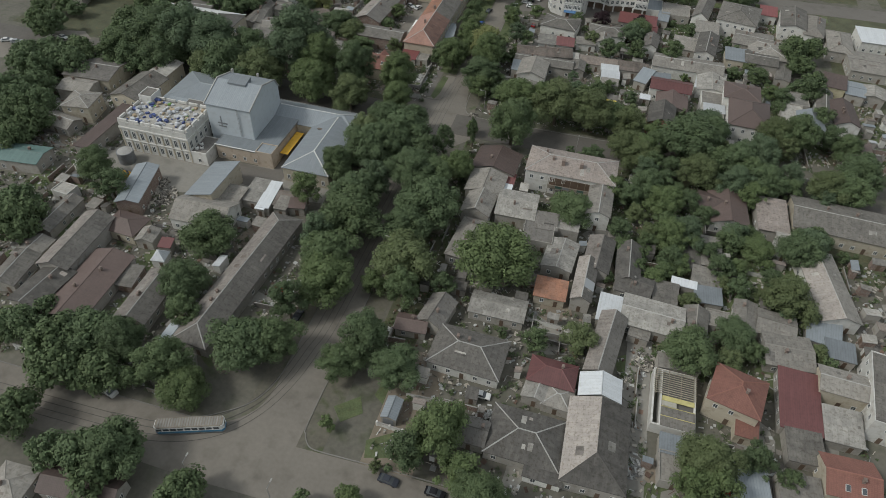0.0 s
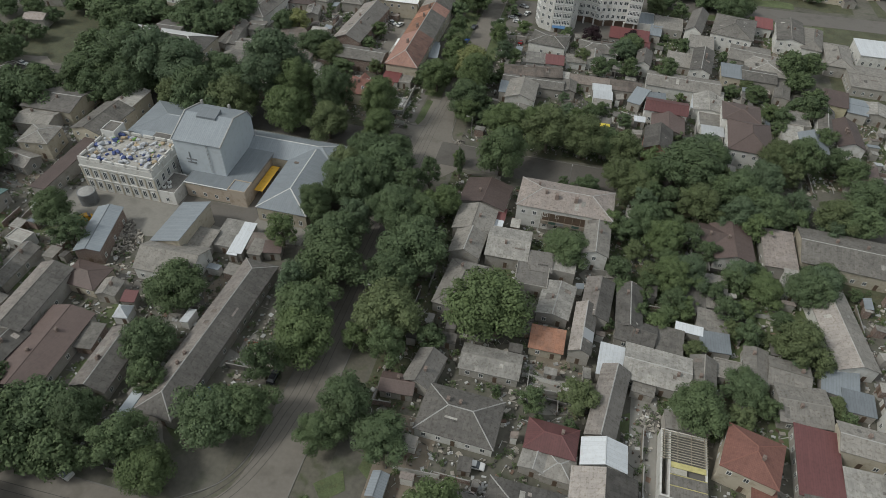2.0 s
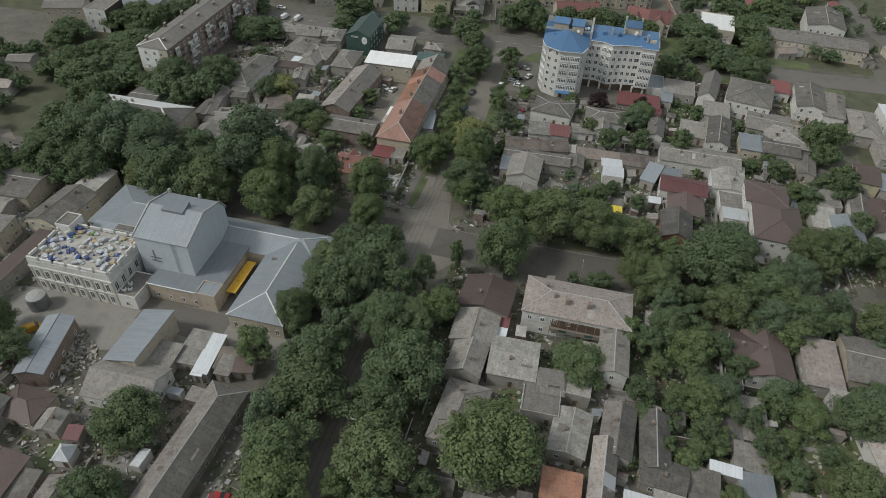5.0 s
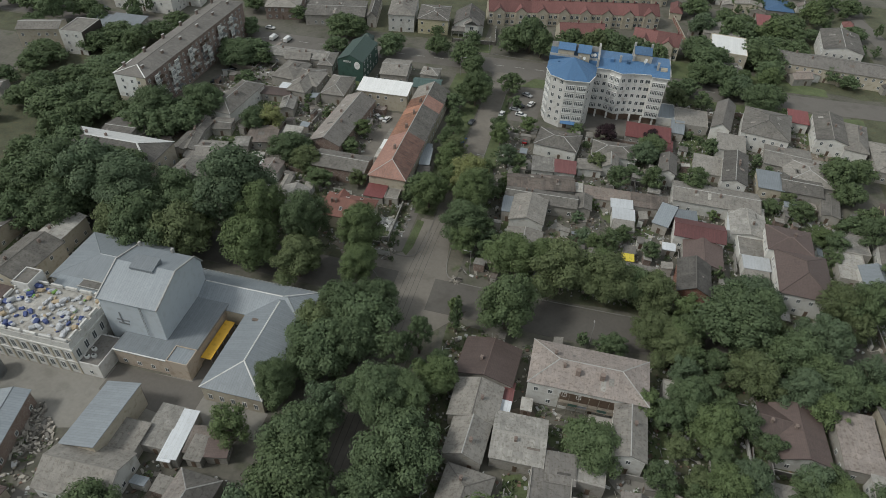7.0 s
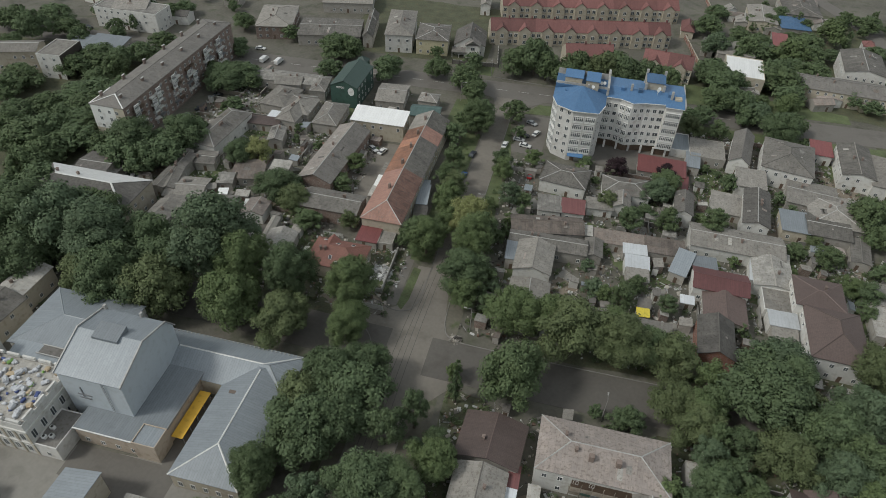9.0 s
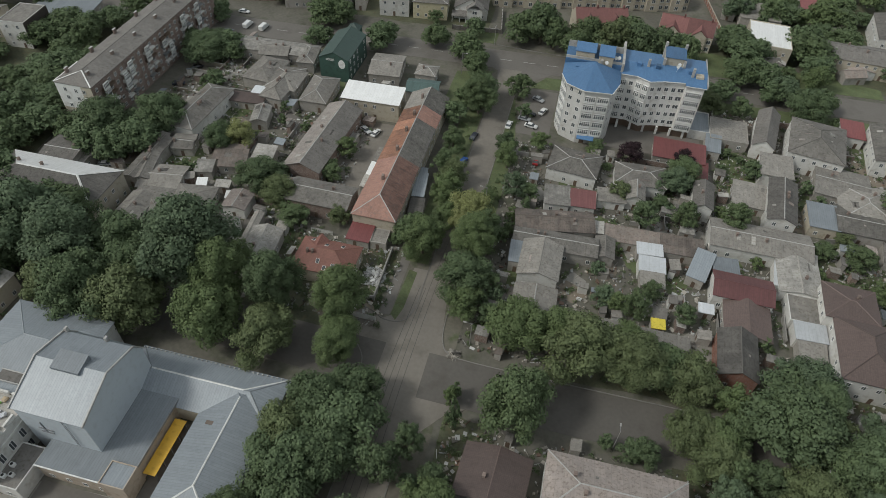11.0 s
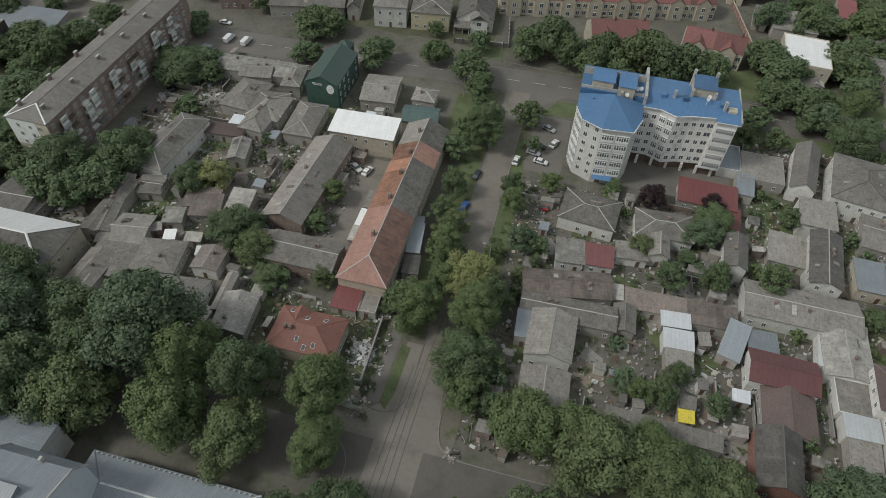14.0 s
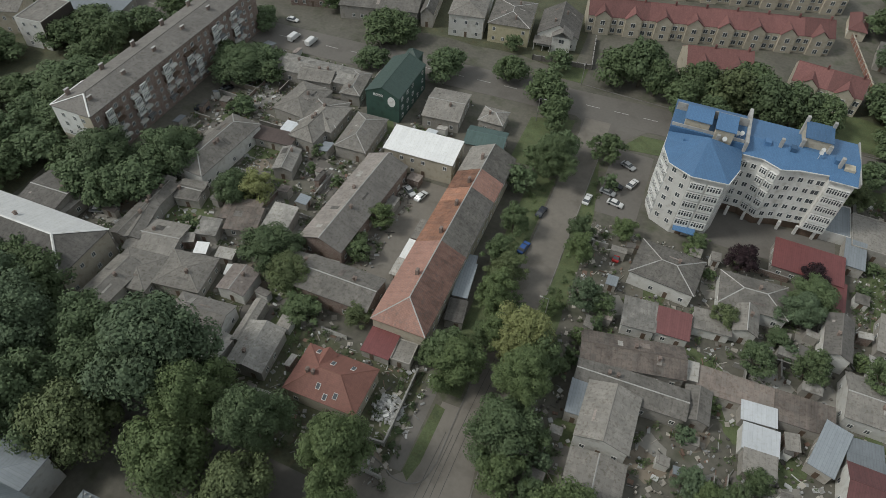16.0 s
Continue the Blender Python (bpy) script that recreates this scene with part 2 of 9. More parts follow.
def box_mesh(x0, x1, y0, y1, z0, z1, bevel=0.0):
    bm = bmesh.new()
    add_box(bm, x0, x1, y0, y1, z0, z1)
    if bevel:
        bmesh.ops.bevel(bm, geom=bm.edges[:], offset=bevel, segments=1, affect="EDGES")
    return bm


def wall_uv(bm):
    """UV in metres on upright faces."""
    uv = bm.loops.layers.uv.verify()
    for f in bm.faces:
        n = f.normal
        for lo in f.loops:
            c = lo.vert.co
            lo[uv].uv = ((c.x if abs(n.y) > abs(n.x) else c.y), c.z) if abs(n.z) < 0.7 else (c.x, c.y)


def slope_uv(bm):
    """UV in metres: u along the eave, v up the slope."""
    uv = bm.loops.layers.uv.verify()
    for f in bm.faces:
        n = f.normal
        down = Vector((n.x, n.y, 0))
        if down.length < 1e-3:
            down = Vector((0, -1, 0))
        down.normalize()
        along = Vector((-down.y, down.x, 0))
        s = max(abs(n.z), 0.2)
        for lo in f.loops:
            c = lo.vert.co
            lo[uv].uv = (c.dot(along), c.dot(down) / s)


def prism(bm, ring, z0, z1):
    """Upright prism over a ring of (x, y)."""
    lo = [bm.verts.new((x, y, z0)) for x, y in ring]
    hi = [bm.verts.new((x, y, z1)) for x, y in ring]
    n = len(ring)
    bm.faces.new(lo[::-1])
    bm.faces.new(hi)
    for i in range(n):
        bm.faces.new((lo[i], lo[(i + 1) % n], hi[(i + 1) % n], hi[i]))


WINDOW = {}


def lattice(xs, zs, holes, y0, y1):
    """A flat frame in the xz plane with holes at the given cells (column, row), as one connected solid."""
    bm = bmesh.new()
    v = {(i, k): bm.verts.new((x, y1, z)) for i, x in enumerate(xs) for k, z in enumerate(zs)}
    fs = [bm.faces.new((v[i, k], v[i, k + 1], v[i + 1, k + 1], v[i + 1, k])) for i in range(len(xs) - 1) for k in range(len(zs) - 1) if (i, k) not in holes]
    g = bmesh.ops.extrude_face_region(bm, geom=fs)
    for p in [p for p in g["geom"] if isinstance(p, bmesh.types.BMVert)]:
        p.co.y = y0
    bmesh.ops.recalc_face_normals(bm, faces=bm.faces[:])
    return bm


def window_meshes(w, h):
    """A casement: white frame with mullion, and the dark pane behind it. The wall's face is y = 0."""
    key = (w, h)
    if key not in WINDOW:
        t = 0.1
        bm = lattice((-w / 2, -w / 2 + t, -t / 2.5, t / 2.5, w / 2 - t, w / 2), (0, t, h - t, h), ((1, 1), (3, 1)), -0.07, 0.03)
        fr = bpy.data.meshes.new("window")
        bm.to_mesh(fr)
        bm.free()
        fr.materials.append(MATS["frame_white"])
        bm = box_mesh(-w / 2 + t - 0.01, w / 2 - t + 0.01, -0.02, 0.02, t - 0.01, h - t + 0.01)
        pa = bpy.data.meshes.new("pane")
        bm.to_mesh(pa)
        bm.free()
        pa.materials.append(MATS["window_glass"])
        WINDOW[key] = fr, pa
    return WINDOW[key]


def put_window(parent, x, y, z, turn, w=1.1, h=1.35):
    """A window whose outside looks along -y, turned by so many degrees."""
    fr, pa = window_meshes(w, h)
    ob = link_mesh("window", fr, None, parent)
    ob.matrix_local = pose(x, y, z, 0, 0, turn)
    link_mesh("pane", pa, None, ob)
    return ob


DOOR = []


def put_door(parent, x, y, turn, w=0.95, h=2.05):
    if not DOOR:
        bm = box_mesh(-w / 2, w / 2, -0.05, 0.03, 0, h)
        add_box(bm, w / 2 - 0.18, w / 2 - 0.08, -0.1, -0.051, 0.98, 1.05)
        me = bpy.data.meshes.new("door")
        bm.to_mesh(me)
        bm.free()
        me.materials.append(MATS["door_brown"])
        DOOR.append(me)
    ob = link_mesh("door", DOOR[0], None, parent)
    ob.matrix_local = pose(x, y, 0.02, 0, 0, turn)
    return ob


def roof_faces(w, d, z, rise, kind):
    """The upper faces of a roof over w x d at eave height z, as lists of points."""
    x, y = w / 2, d / 2
    if kind in ("gx", "hx", "nx"):
        r = {"g": 0.0, "h": min(y, x * 0.9), "n": min(y, x * 0.9)}[kind[0]]
        a, b = (-x + r, 0, z + rise), (x - (r if kind[0] == "h" else 0), 0, z + rise)
        fs = [[(-x, -y, z), (x, -y, z), b, a], [(x, y, z), (-x, y, z), a, b]]
        if kind[0] != "g":
            fs.append([(-x, y, z), (-x, -y, z), a])
        if kind[0] == "h":
            fs.append([(x, -y, z), (x, y, z), b])
        return fs, [(a, b)] + ([(a, (-x, -y, z)), (a, (-x, y, z))] if kind[0] != "g" else []) + ([(b, (x, -y, z)), (b, (x, y, z))] if kind[0] == "h" else [])
    if kind in ("gy", "hy", "ny"):
        r = {"g": 0.0, "h": min(x, y * 0.9), "n": min(x, y * 0.9)}[kind[0]]
        a, b = (0, -y + r, z + rise), (0, y - (r if kind[0] == "h" else 0), z + rise)
        fs = [[(x, -y, z), (x, y, z), b, a], [(-x, y, z), (-x, -y, z), a, b]]
        if kind[0] != "g":
            fs.append([(-x, -y, z), (x, -y, z), a])
        if kind[0] == "h":
            fs.append([(x, y, z), (-x, y, z), b])
        return fs, [(a, b)] + ([(a, (-x, -y, z)), (a, (x, -y, z))] if kind[0] != "g" else []) + ([(b, (x, y, z)), (b, (-x, y, z))] if kind[0] == "h" else [])
    if kind == "s":
        return [[(-x, -y, z), (x, -y, z), (x, y, z + rise), (-x, y, z + rise)]], []
    return [[(-x, -y, z), (x, -y, z), (x, y, z), (-x, y, z)]], []


def roof_mesh(w, d, z, rise, kind, thick=0.16):
    fs, ridges = roof_faces(w, d, z, rise, kind)
    bm = bmesh.new()
    for f in fs:
        bm.faces.new([bm.verts.new(p) for p in f])
    bmesh.ops.remove_doubles(bm, verts=bm.verts[:], dist=0.001)
    bmesh.ops.recalc_face_normals(bm, faces=bm.faces[:])
    if sum(f.normal.z for f in bm.faces) < 0:
        bmesh.ops.reverse_faces(bm, faces=bm.faces[:])
    top = bm.faces[:]
    ret = bmesh.ops.extrude_face_region(bm, geom=top)
    fresh = [g for g in ret["geom"] if isinstance(g, bmesh.types.BMVert)]
    for v in fresh:
        v.co.z += thick
    bmesh.ops.recalc_face_normals(bm, faces=bm.faces[:])
    bm.normal_update()
    slope_uv(bm)
    return bm, ridges


def caps_mesh(ridges, lift=0.16, wide=0.15):
    """Thin cappings laid over the ridges and hips."""
    bm = bmesh.new()
    for a, b in ridges:
        a, b = Vector(a), Vector(b)
        if (b - a).length < 0.4:
            continue
        t = (b - a).normalized()
        s = t.cross(Vector((0, 0, 1))).normalized() * wide
        up = Vector((0, 0, 1))
        ring = [[p - s + up * (lift - 0.02), p + up * (lift + 0.09), p + s + up * (lift - 0.02), p + up * (lift - 0.08)] for p in (a, b)]
        vs = [[bm.verts.new(p) for p in r] for r in ring]
        for i in range(4):
            bm.faces.new((vs[0][i], vs[0][(i + 1) % 4], vs[1][(i + 1) % 4], vs[1][i]))
        bm.faces.new(vs[0][::-1])
        bm.faces.new(vs[1])
    bmesh.ops.recalc_face_normals(bm, faces=bm.faces[:])
    return bm


ROOF_WORDS = {"slate": "weathered grey corrugated sheet", "slated": "dark grey corrugated sheet", "slatel": "pale patched corrugated sheet", "slatep": "pinkish grey corrugated sheet", "metal": "blue-grey metal", "white": "pale metal", "whiter": "white metal", "brown": "dark brown", "maroon": "maroon metal", "maroont": "dark red tiled", "redm": "red metal", "otile": "orange-red tiled", "orange": "orange tiled", "rust": "rust-stained sheet", "rusto": "rusty orange sheet", "teal": "faded teal sheet", "green": "dark green metal", "blue": "blue metal tile", "tarp": "bright yellow tarpaulin"}
WALL_WORDS = {"plaster": "grey rendered", "white": "whitewashed", "cream": "cream", "yellow": "yellow", "brick": "brown brick", "brickr": "red brick", "greenw": "green", "sky": "pale blue", "peach": "peach", "grey": "pale grey"}
SHAPES = {"g": "gabled", "h": "hipped", "n": "hipped", "s": "lean-to", "f": "flat"}


FOOT = []


def thing(name, x, y, turn, label, category, group="", z=0.0):
    e = new(name)
    e.matrix_world = pose(x, y, z, 0, 0, turn)
    return tagged(e, label, category, group)


def shell(e, w, d, h, rise, kind, roof, wall, over=0.35, ridge=True, m=None):
    """Walls up to the roof, the roof with its ridge cappings."""
    m = m or Matrix()
    o = over if kind != "f" else 0.0
    x, y = w / 2 - o, d / 2 - o
    bm = bmesh.new()
    f = add_box(bm, -x, x, -y, y, 0, h)
    if kind[0] == "g" or kind[0] == "n":
        ends = ((-1, 1) if kind[0] == "g" else (1,))
        for s in ends:
            if kind[1] == "x":
                hh = rise * (1 - o / (d / 2)) * 1.0
                add = [(s * x, -y, h), (s * x, y, h), (s * x, 0, h + hh), (s * (x - 0.25), -y, h), (s * (x - 0.25), y, h), (s * (x - 0.25), 0, h + hh)]
            else:
                hh = rise * (1 - o / (w / 2))
                add = [(-x, s * y, h), (x, s * y, h), (0, s * y, h + hh), (-x, s * (y - 0.25), h), (x, s * (y - 0.25), h), (0, s * (y - 0.25), h + hh)]
            v = [bm.verts.new(p) for p in add]
            for q in ((0, 1, 2), (5, 4, 3), (0, 2, 5, 3), (1, 4, 5, 2)):
                bm.faces.new([v[i] for i in q])
    elif kind == "s" and rise > 0.05:
        k = rise / d
        zz = h + rise - o * k
        v = [bm.verts.new(p) for p in ((-x, -y, h), (x, -y, h), (x, y, h), (-x, y, h), (-x, y, zz), (x, y, zz))]
        for q in ((3, 2, 5, 4), (1, 2, 5), (0, 4, 3)):
            bm.faces.new([v[i] for i in q])
    bmesh.ops.recalc_face_normals(bm, faces=bm.faces[:])
    bm.normal_update()
    wall_uv(bm)
    part("wall", bm, "wall_" + wall, e).matrix_local = m
    if kind == "f":
        bm = box_mesh(-x + 0.2, x - 0.2, -y + 0.2, y - 0.2, h - 0.1, h + 0.02)
        bm.normal_update()
        slope_uv(bm)
        ob = part("roof", bm, roof, e)
        ob.matrix_local = m
        bm = bmesh.new()
        for b in ((-x, x, -y, -y + 0.2), (-x, x, y - 0.2, y), (-x, -x + 0.2, -y + 0.2, y - 0.2), (x - 0.2, x, -y + 0.2, y - 0.2)):
            add_box(bm, *b, h + 0.001, h + 0.3)
        bm.normal_update()
        wall_uv(bm)
        part("parapet", bm, "wall_" + wall, e).matrix_local = m
        return ob
    bm, ridges = roof_mesh(w, d, h, max(rise, 0.05), kind)
    ob = part("roof", bm, roof, e)
    ob.matrix_local = m
    if ridge and ridges and kind[0] in "ghn":
        r = rng.random()
        part("ridge_cap", caps_mesh(ridges), "ridge_pale" if r < 0.55 and roof.startswith("slate") else roof, ob)
    return ob


PATCH = {}


def put_patches(roof_ob, w, d, h, rise, kind, n):
    """Replaced sheets, lighter or darker than the rest, lying on the slopes."""
    for _ in range(n):
        mat = rng.choice(("slatel", "slated", "slatep", "slatel", "rust", "slated", "slatew"))
        size = rng.choice(((1.1, 1.7), (0.35, 2.0), (0.8, 1.0), (1.1, 2.6), (2.8, 0.5), (0.6, 0.6), (2.2, 1.7)))
        if (mat, size) not in PATCH:
            bm = box_mesh(-size[0] / 2, size[0] / 2, -size[1] / 2, size[1] / 2, 0.0, 0.05)
            bm.normal_update()
            slope_uv(bm)
            me = bpy.data.meshes.new("roof_sheet")
            bm.to_mesh(me)
            bm.free()
            me.materials.append(MATS[mat])
            PATCH[mat, size] = me
        along, across = (w, d) if kind[1:] == "x" or kind == "s" else (d, w)
        if along < size[0] + 2.5 or across < 5:
            continue
        u = rng.uniform(-0.5, 0.5) * (along * (0.55 if kind[0] == "h" else 0.85) - size[0])
        if kind == "s":
            v = rng.uniform(-0.3, 0.3) * across
            pitch_angle = math.degrees(math.atan2(rise, d))
            m = pose(u, v, h + rise * (v / d + 0.5) + 0.17, pitch_angle)
        else:
            v = rng.uniform(0.3, 0.62) * across / 2
            side = rng.choice((-1, 1))
            tilt = math.degrees(math.atan2(rise, across / 2))
            z = h + rise * (1 - v / (across / 2)) + 0.17
            m = pose(u, side * v, z, -side * tilt) if kind[1] == "x" else pose(side * v, u, z, 0, side * tilt) @ pose(0, 0, 0, 0, 0, 90)
        link_mesh("roof_sheet", PATCH[mat, size], None, roof_ob).matrix_local = m


CHIMNEY = []


def put_chimney(roof_ob, x, y, z):
    if not CHIMNEY:
        bm = box_mesh(-0.28, 0.28, -0.35, 0.35, -1.0, 0.95)
        add_box(bm, -0.36, 0.36, -0.43, 0.43, 0.951, 1.06)
        add_box(bm, -0.15, 0.15, -0.2, 0.2, 1.061, 1.2)
        me = bpy.data.meshes.new("chimney")
        bm.to_mesh(me)
        bm.free()
        me.materials.append(MATS["chimney_brick"])
        CHIMNEY.append(me)
    ob = link_mesh("chimney", CHIMNEY[0], None, roof_ob)
    ob.matrix_local = pose(x, y, z, 0, 0, 0)


def windows_round(e, w, d, h, over=0.35, sides="swe", pitch=3.0, ww=1.1, wh=1.35, door=True, m=None):
    m = m or Matrix()
    floors = max(1, int(h / 2.8))
    step = h / floors if floors > 1 else 2.9
    for s in sides:
        long = w if s in "sn" else d
        n = max(1, int((long - 1.6) / pitch))
        door_at = n // 2 if (door and s == sides[0]) else -1
        for fl in range(floors):
            for i in range(n):
                u = (i + 0.5) / n * (long - 1.4) - (long - 1.4) / 2
                zz = fl * step + (0.95 if h > 2.9 else 0.8)
                if zz + wh > h + 0.02 - 0.12:
                    zz = h - wh - 0.15
                if s == "s":
                    at = (u, -d / 2 + over, 0)
                elif s == "n":
                    at = (-u, d / 2 - over, 180)
                elif s == "e":
                    at = (w / 2 - over, u, 90)
                else:
                    at = (-w / 2 + over, -u, -90)
                if fl == 0 and i == door_at:
                    put_door(e, at[0], at[1], at[2]).matrix_local = m @ pose(at[0], at[1], 0.02, 0, 0, at[2])
                elif rng.random() < 0.8:
                    put_window(e, at[0], at[1], zz, at[2], ww, wh).matrix_local = m @ pose(at[0], at[1], zz, 0, 0, at[2])


def house(x, y, w, d, turn, h, rise, kind, roof, wall):
    FOOT.append((x, y, w / 2, d / 2, radians(turn)))
    floors = "two-storey" if h >= 5.5 else "single-storey"
    e = thing("house", x, y, turn, f"{floors} {WALL_WORDS[wall]} house with {SHAPES[kind[0]]} {ROOF_WORDS[roof]} roof", "house")
    ob = shell(e, w, d, h, rise, kind, roof, wall)
    windows_round(e, w, d, h, over=0.35 if kind != "f" else 0.0, sides="se" if x < -30 else "sw" if x > -10 else "swe")
    if roof in ("slate", "slated", "slatel", "slatep", "rust") and kind != "f":
        put_patches(ob, w, d, h, rise, kind, int(w * d / 55 * rng.uniform(0.3, 1.3)))
    if kind[0] in "gh" and roof not in ("metal", "white") and rng.random() < 0.8:
        for _ in range(1 if max(w, d) < 16 else 2):
            if kind[1] == "x":
                put_chimney(ob, rng.uniform(-0.3, 0.3) * w, rng.choice((-1, 1)) * 0.12 * d, h + rise * 0.8)
            else:
                put_chimney(ob, rng.choice((-1, 1)) * 0.12 * w, rng.uniform(-0.3, 0.3) * d, h + rise * 0.8)
    return e


def skylight_house(x, y, w, d, turn, h, rise, kind, roof, wall):
    """A tiled house with two roof windows in the slope towards the street."""
    e = house(x, y, w, d, turn, h, rise, kind, roof, wall)
    tilt = math.degrees(math.atan2(rise, d / 2))
    for u in (-0.12 * w, 0.16 * w):
        v = -0.3 * d
        sky_frame = part("roof_window", box_mesh(-0.5, 0.5, -0.7, 0.7, -0.05, 0.12, 0.02), "frame_white", e)
        sky_frame.matrix_local = pose(u, v, h + rise * (1 + v / (d / 2)) + 0.17, tilt)
        part("pane", box_mesh(-0.42, 0.42, -0.62, 0.62, 0.121, 0.135), "window_glass", sky_frame)
    return e


def dormer_house(x, y, w, d, turn, h, rise, kind, roof, wall):
    """A hipped tiled house with roof windows on both slopes and a gabled dormer to the rear."""
    e = house(x, y, w, d, turn, h, rise, kind, roof, wall)
    tilt = math.degrees(math.atan2(rise, d / 2))
    for u, v in ((-1.1, -0.28 * d), (3.0, -0.33 * d), (1.0, -0.40 * d), (-5.0, 0.36 * d), (-0.6, 0.2 * d), (3.6, 0.26 * d)):
        sky_frame = part("roof_window", box_mesh(-0.45, 0.45, -0.65, 0.65, -0.05, 0.12, 0.02), "frame_white", e)
        sky_frame.matrix_local = pose(u, v, h + rise * (1 - abs(v) / (d / 2)) + 0.17, tilt if v < 0 else -tilt)
        part("pane", box_mesh(-0.37, 0.37, -0.57, 0.57, 0.121, 0.135), "window_glass", sky_frame)
    xa, xb, y0, y1 = -4.3, -1.5, 0.6, d / 2 - 0.9
    za, zr = h + 1.0, h + rise - 0.25
    bm = bmesh.new()
    ends = [[bm.verts.new(p) for p in ((xa, yy, h), (xb, yy, h), (xb, yy, za), ((xa + xb) / 2, yy, zr - 0.1), (xa, yy, za))] for yy in (y0 + 1.5, y1)]
    bm.faces.new(ends[0])
    bm.faces.new(ends[1][::-1])
    for i in range(5):
        bm.faces.new((ends[0][i], ends[1][i], ends[1][(i + 1) % 5], ends[0][(i + 1) % 5]))
    bmesh.ops.recalc_face_normals(bm, faces=bm.faces[:])
    bm.normal_update()
    wall_uv(bm)
    part("dormer", bm, "wall_" + wall, e)
    for side in (-1, 1):
        xm, xe = (xa + xb) / 2, (xa + xb) / 2 + side * 1.75
        bm = bmesh.new()
        up = [(xm, y0, zr), (xm, y1 + 0.3, zr), (xe, y1 + 0.3, za - 0.2), (xe, y0, za - 0.2)]
        t = [bm.verts.new((px, py, pz + 0.14)) for px, py, pz in up]
        b = [bm.verts.new(p) for p in up]
        bm.faces.new(t)
        bm.faces.new(b[::-1])
        for i in range(4):
            bm.faces.new((t[i], t[(i + 1) % 4], b[(i + 1) % 4], b[i]))
        bmesh.ops.recalc_face_normals(bm, faces=bm.faces[:])
        bm.normal_update()
        slope_uv(bm)
        part("dormer_roof", bm, roof, e)
    return e


def two_tone_house(x, y, w, d, turn, h, rise, kind, roof, wall):
    """A large hipped house whose rear slope is covered with new pale metal."""
    e = house(x, y, w, d, turn, h, rise, kind, roof, wall)
    bm = bmesh.new()
    up = [(w / 2, d / 2, h), (-w / 2, d / 2, h), (-w / 2 + d / 2, 0.0, h + rise), (w / 2 - d / 2, 0.0, h + rise)]
    t = [bm.verts.new((px, py, pz + 0.24)) for px, py, pz in up]
    b = [bm.verts.new((px, py, pz + 0.17)) for px, py, pz in up]
    bm.faces.new(t)
    bm.faces.new(b[::-1])
    for i in range(4):
        bm.faces.new((t[i], t[(i + 1) % 4], b[(i + 1) % 4], b[i]))
    bmesh.ops.recalc_face_normals(bm, faces=bm.faces[:])
    bm.normal_update()
    slope_uv(bm)
    part("metal_sheeting", bm, "whiter", e, "new white metal sheeting on the rear slope")
    k = w / 2 - d / 2
    part("ridge_cap", caps_mesh([((-k, 0, h + rise), (k, 0, h + rise)), ((k, 0, h + rise), (w / 2, -d / 2, h)), ((k, 0, h + rise), (w / 2, d / 2, h))], lift=0.26, wide=0.3), "frame_white", e, "white ridge flashing")
    return e


def lit_west_house(x, y, w, d, turn, h, rise, kind, roof, wall):
    """A long house with the light on its western slope painted in as a paler skin."""
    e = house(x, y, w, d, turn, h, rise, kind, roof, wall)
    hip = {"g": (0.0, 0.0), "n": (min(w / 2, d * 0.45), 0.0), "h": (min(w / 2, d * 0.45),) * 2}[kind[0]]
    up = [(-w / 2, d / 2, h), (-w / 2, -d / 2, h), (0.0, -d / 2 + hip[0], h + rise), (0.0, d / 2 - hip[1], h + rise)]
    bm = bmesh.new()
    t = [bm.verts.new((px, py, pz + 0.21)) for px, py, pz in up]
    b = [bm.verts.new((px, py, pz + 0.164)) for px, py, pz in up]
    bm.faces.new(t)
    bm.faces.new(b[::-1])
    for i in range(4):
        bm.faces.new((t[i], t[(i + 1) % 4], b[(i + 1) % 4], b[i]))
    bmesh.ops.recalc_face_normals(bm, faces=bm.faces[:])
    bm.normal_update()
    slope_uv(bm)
    # paler colour stands in for western light on this slope
    part("roof_sheeting", bm, "slatew", e, "western slope with its light painted in paler pinkish grey")
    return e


def burnt_house(x, y, w, d, turn, h, rise, kind, roof, wall):
    """A white house whose end wall is bare blackened brick under a sheet roof."""
    e = house(x, y, w, d, turn, h, rise, kind, roof, wall)
    part("bare_wall", box_mesh(w / 2 + 0.004, w / 2 + 0.3, -d / 2, d / 2, 0, h + 0.2), "wall_burnt", e, "bare blackened brick end wall")
    for k in range(7):
        u = -d / 2 + d * (k + 0.5) / 7
        part("beam_end", box_mesh(w / 2 + 0.31, w / 2 + 0.7, u - 0.12, u + 0.12, h * 0.5, h * 0.5 + 0.25), "wood_grey", e)
    return e


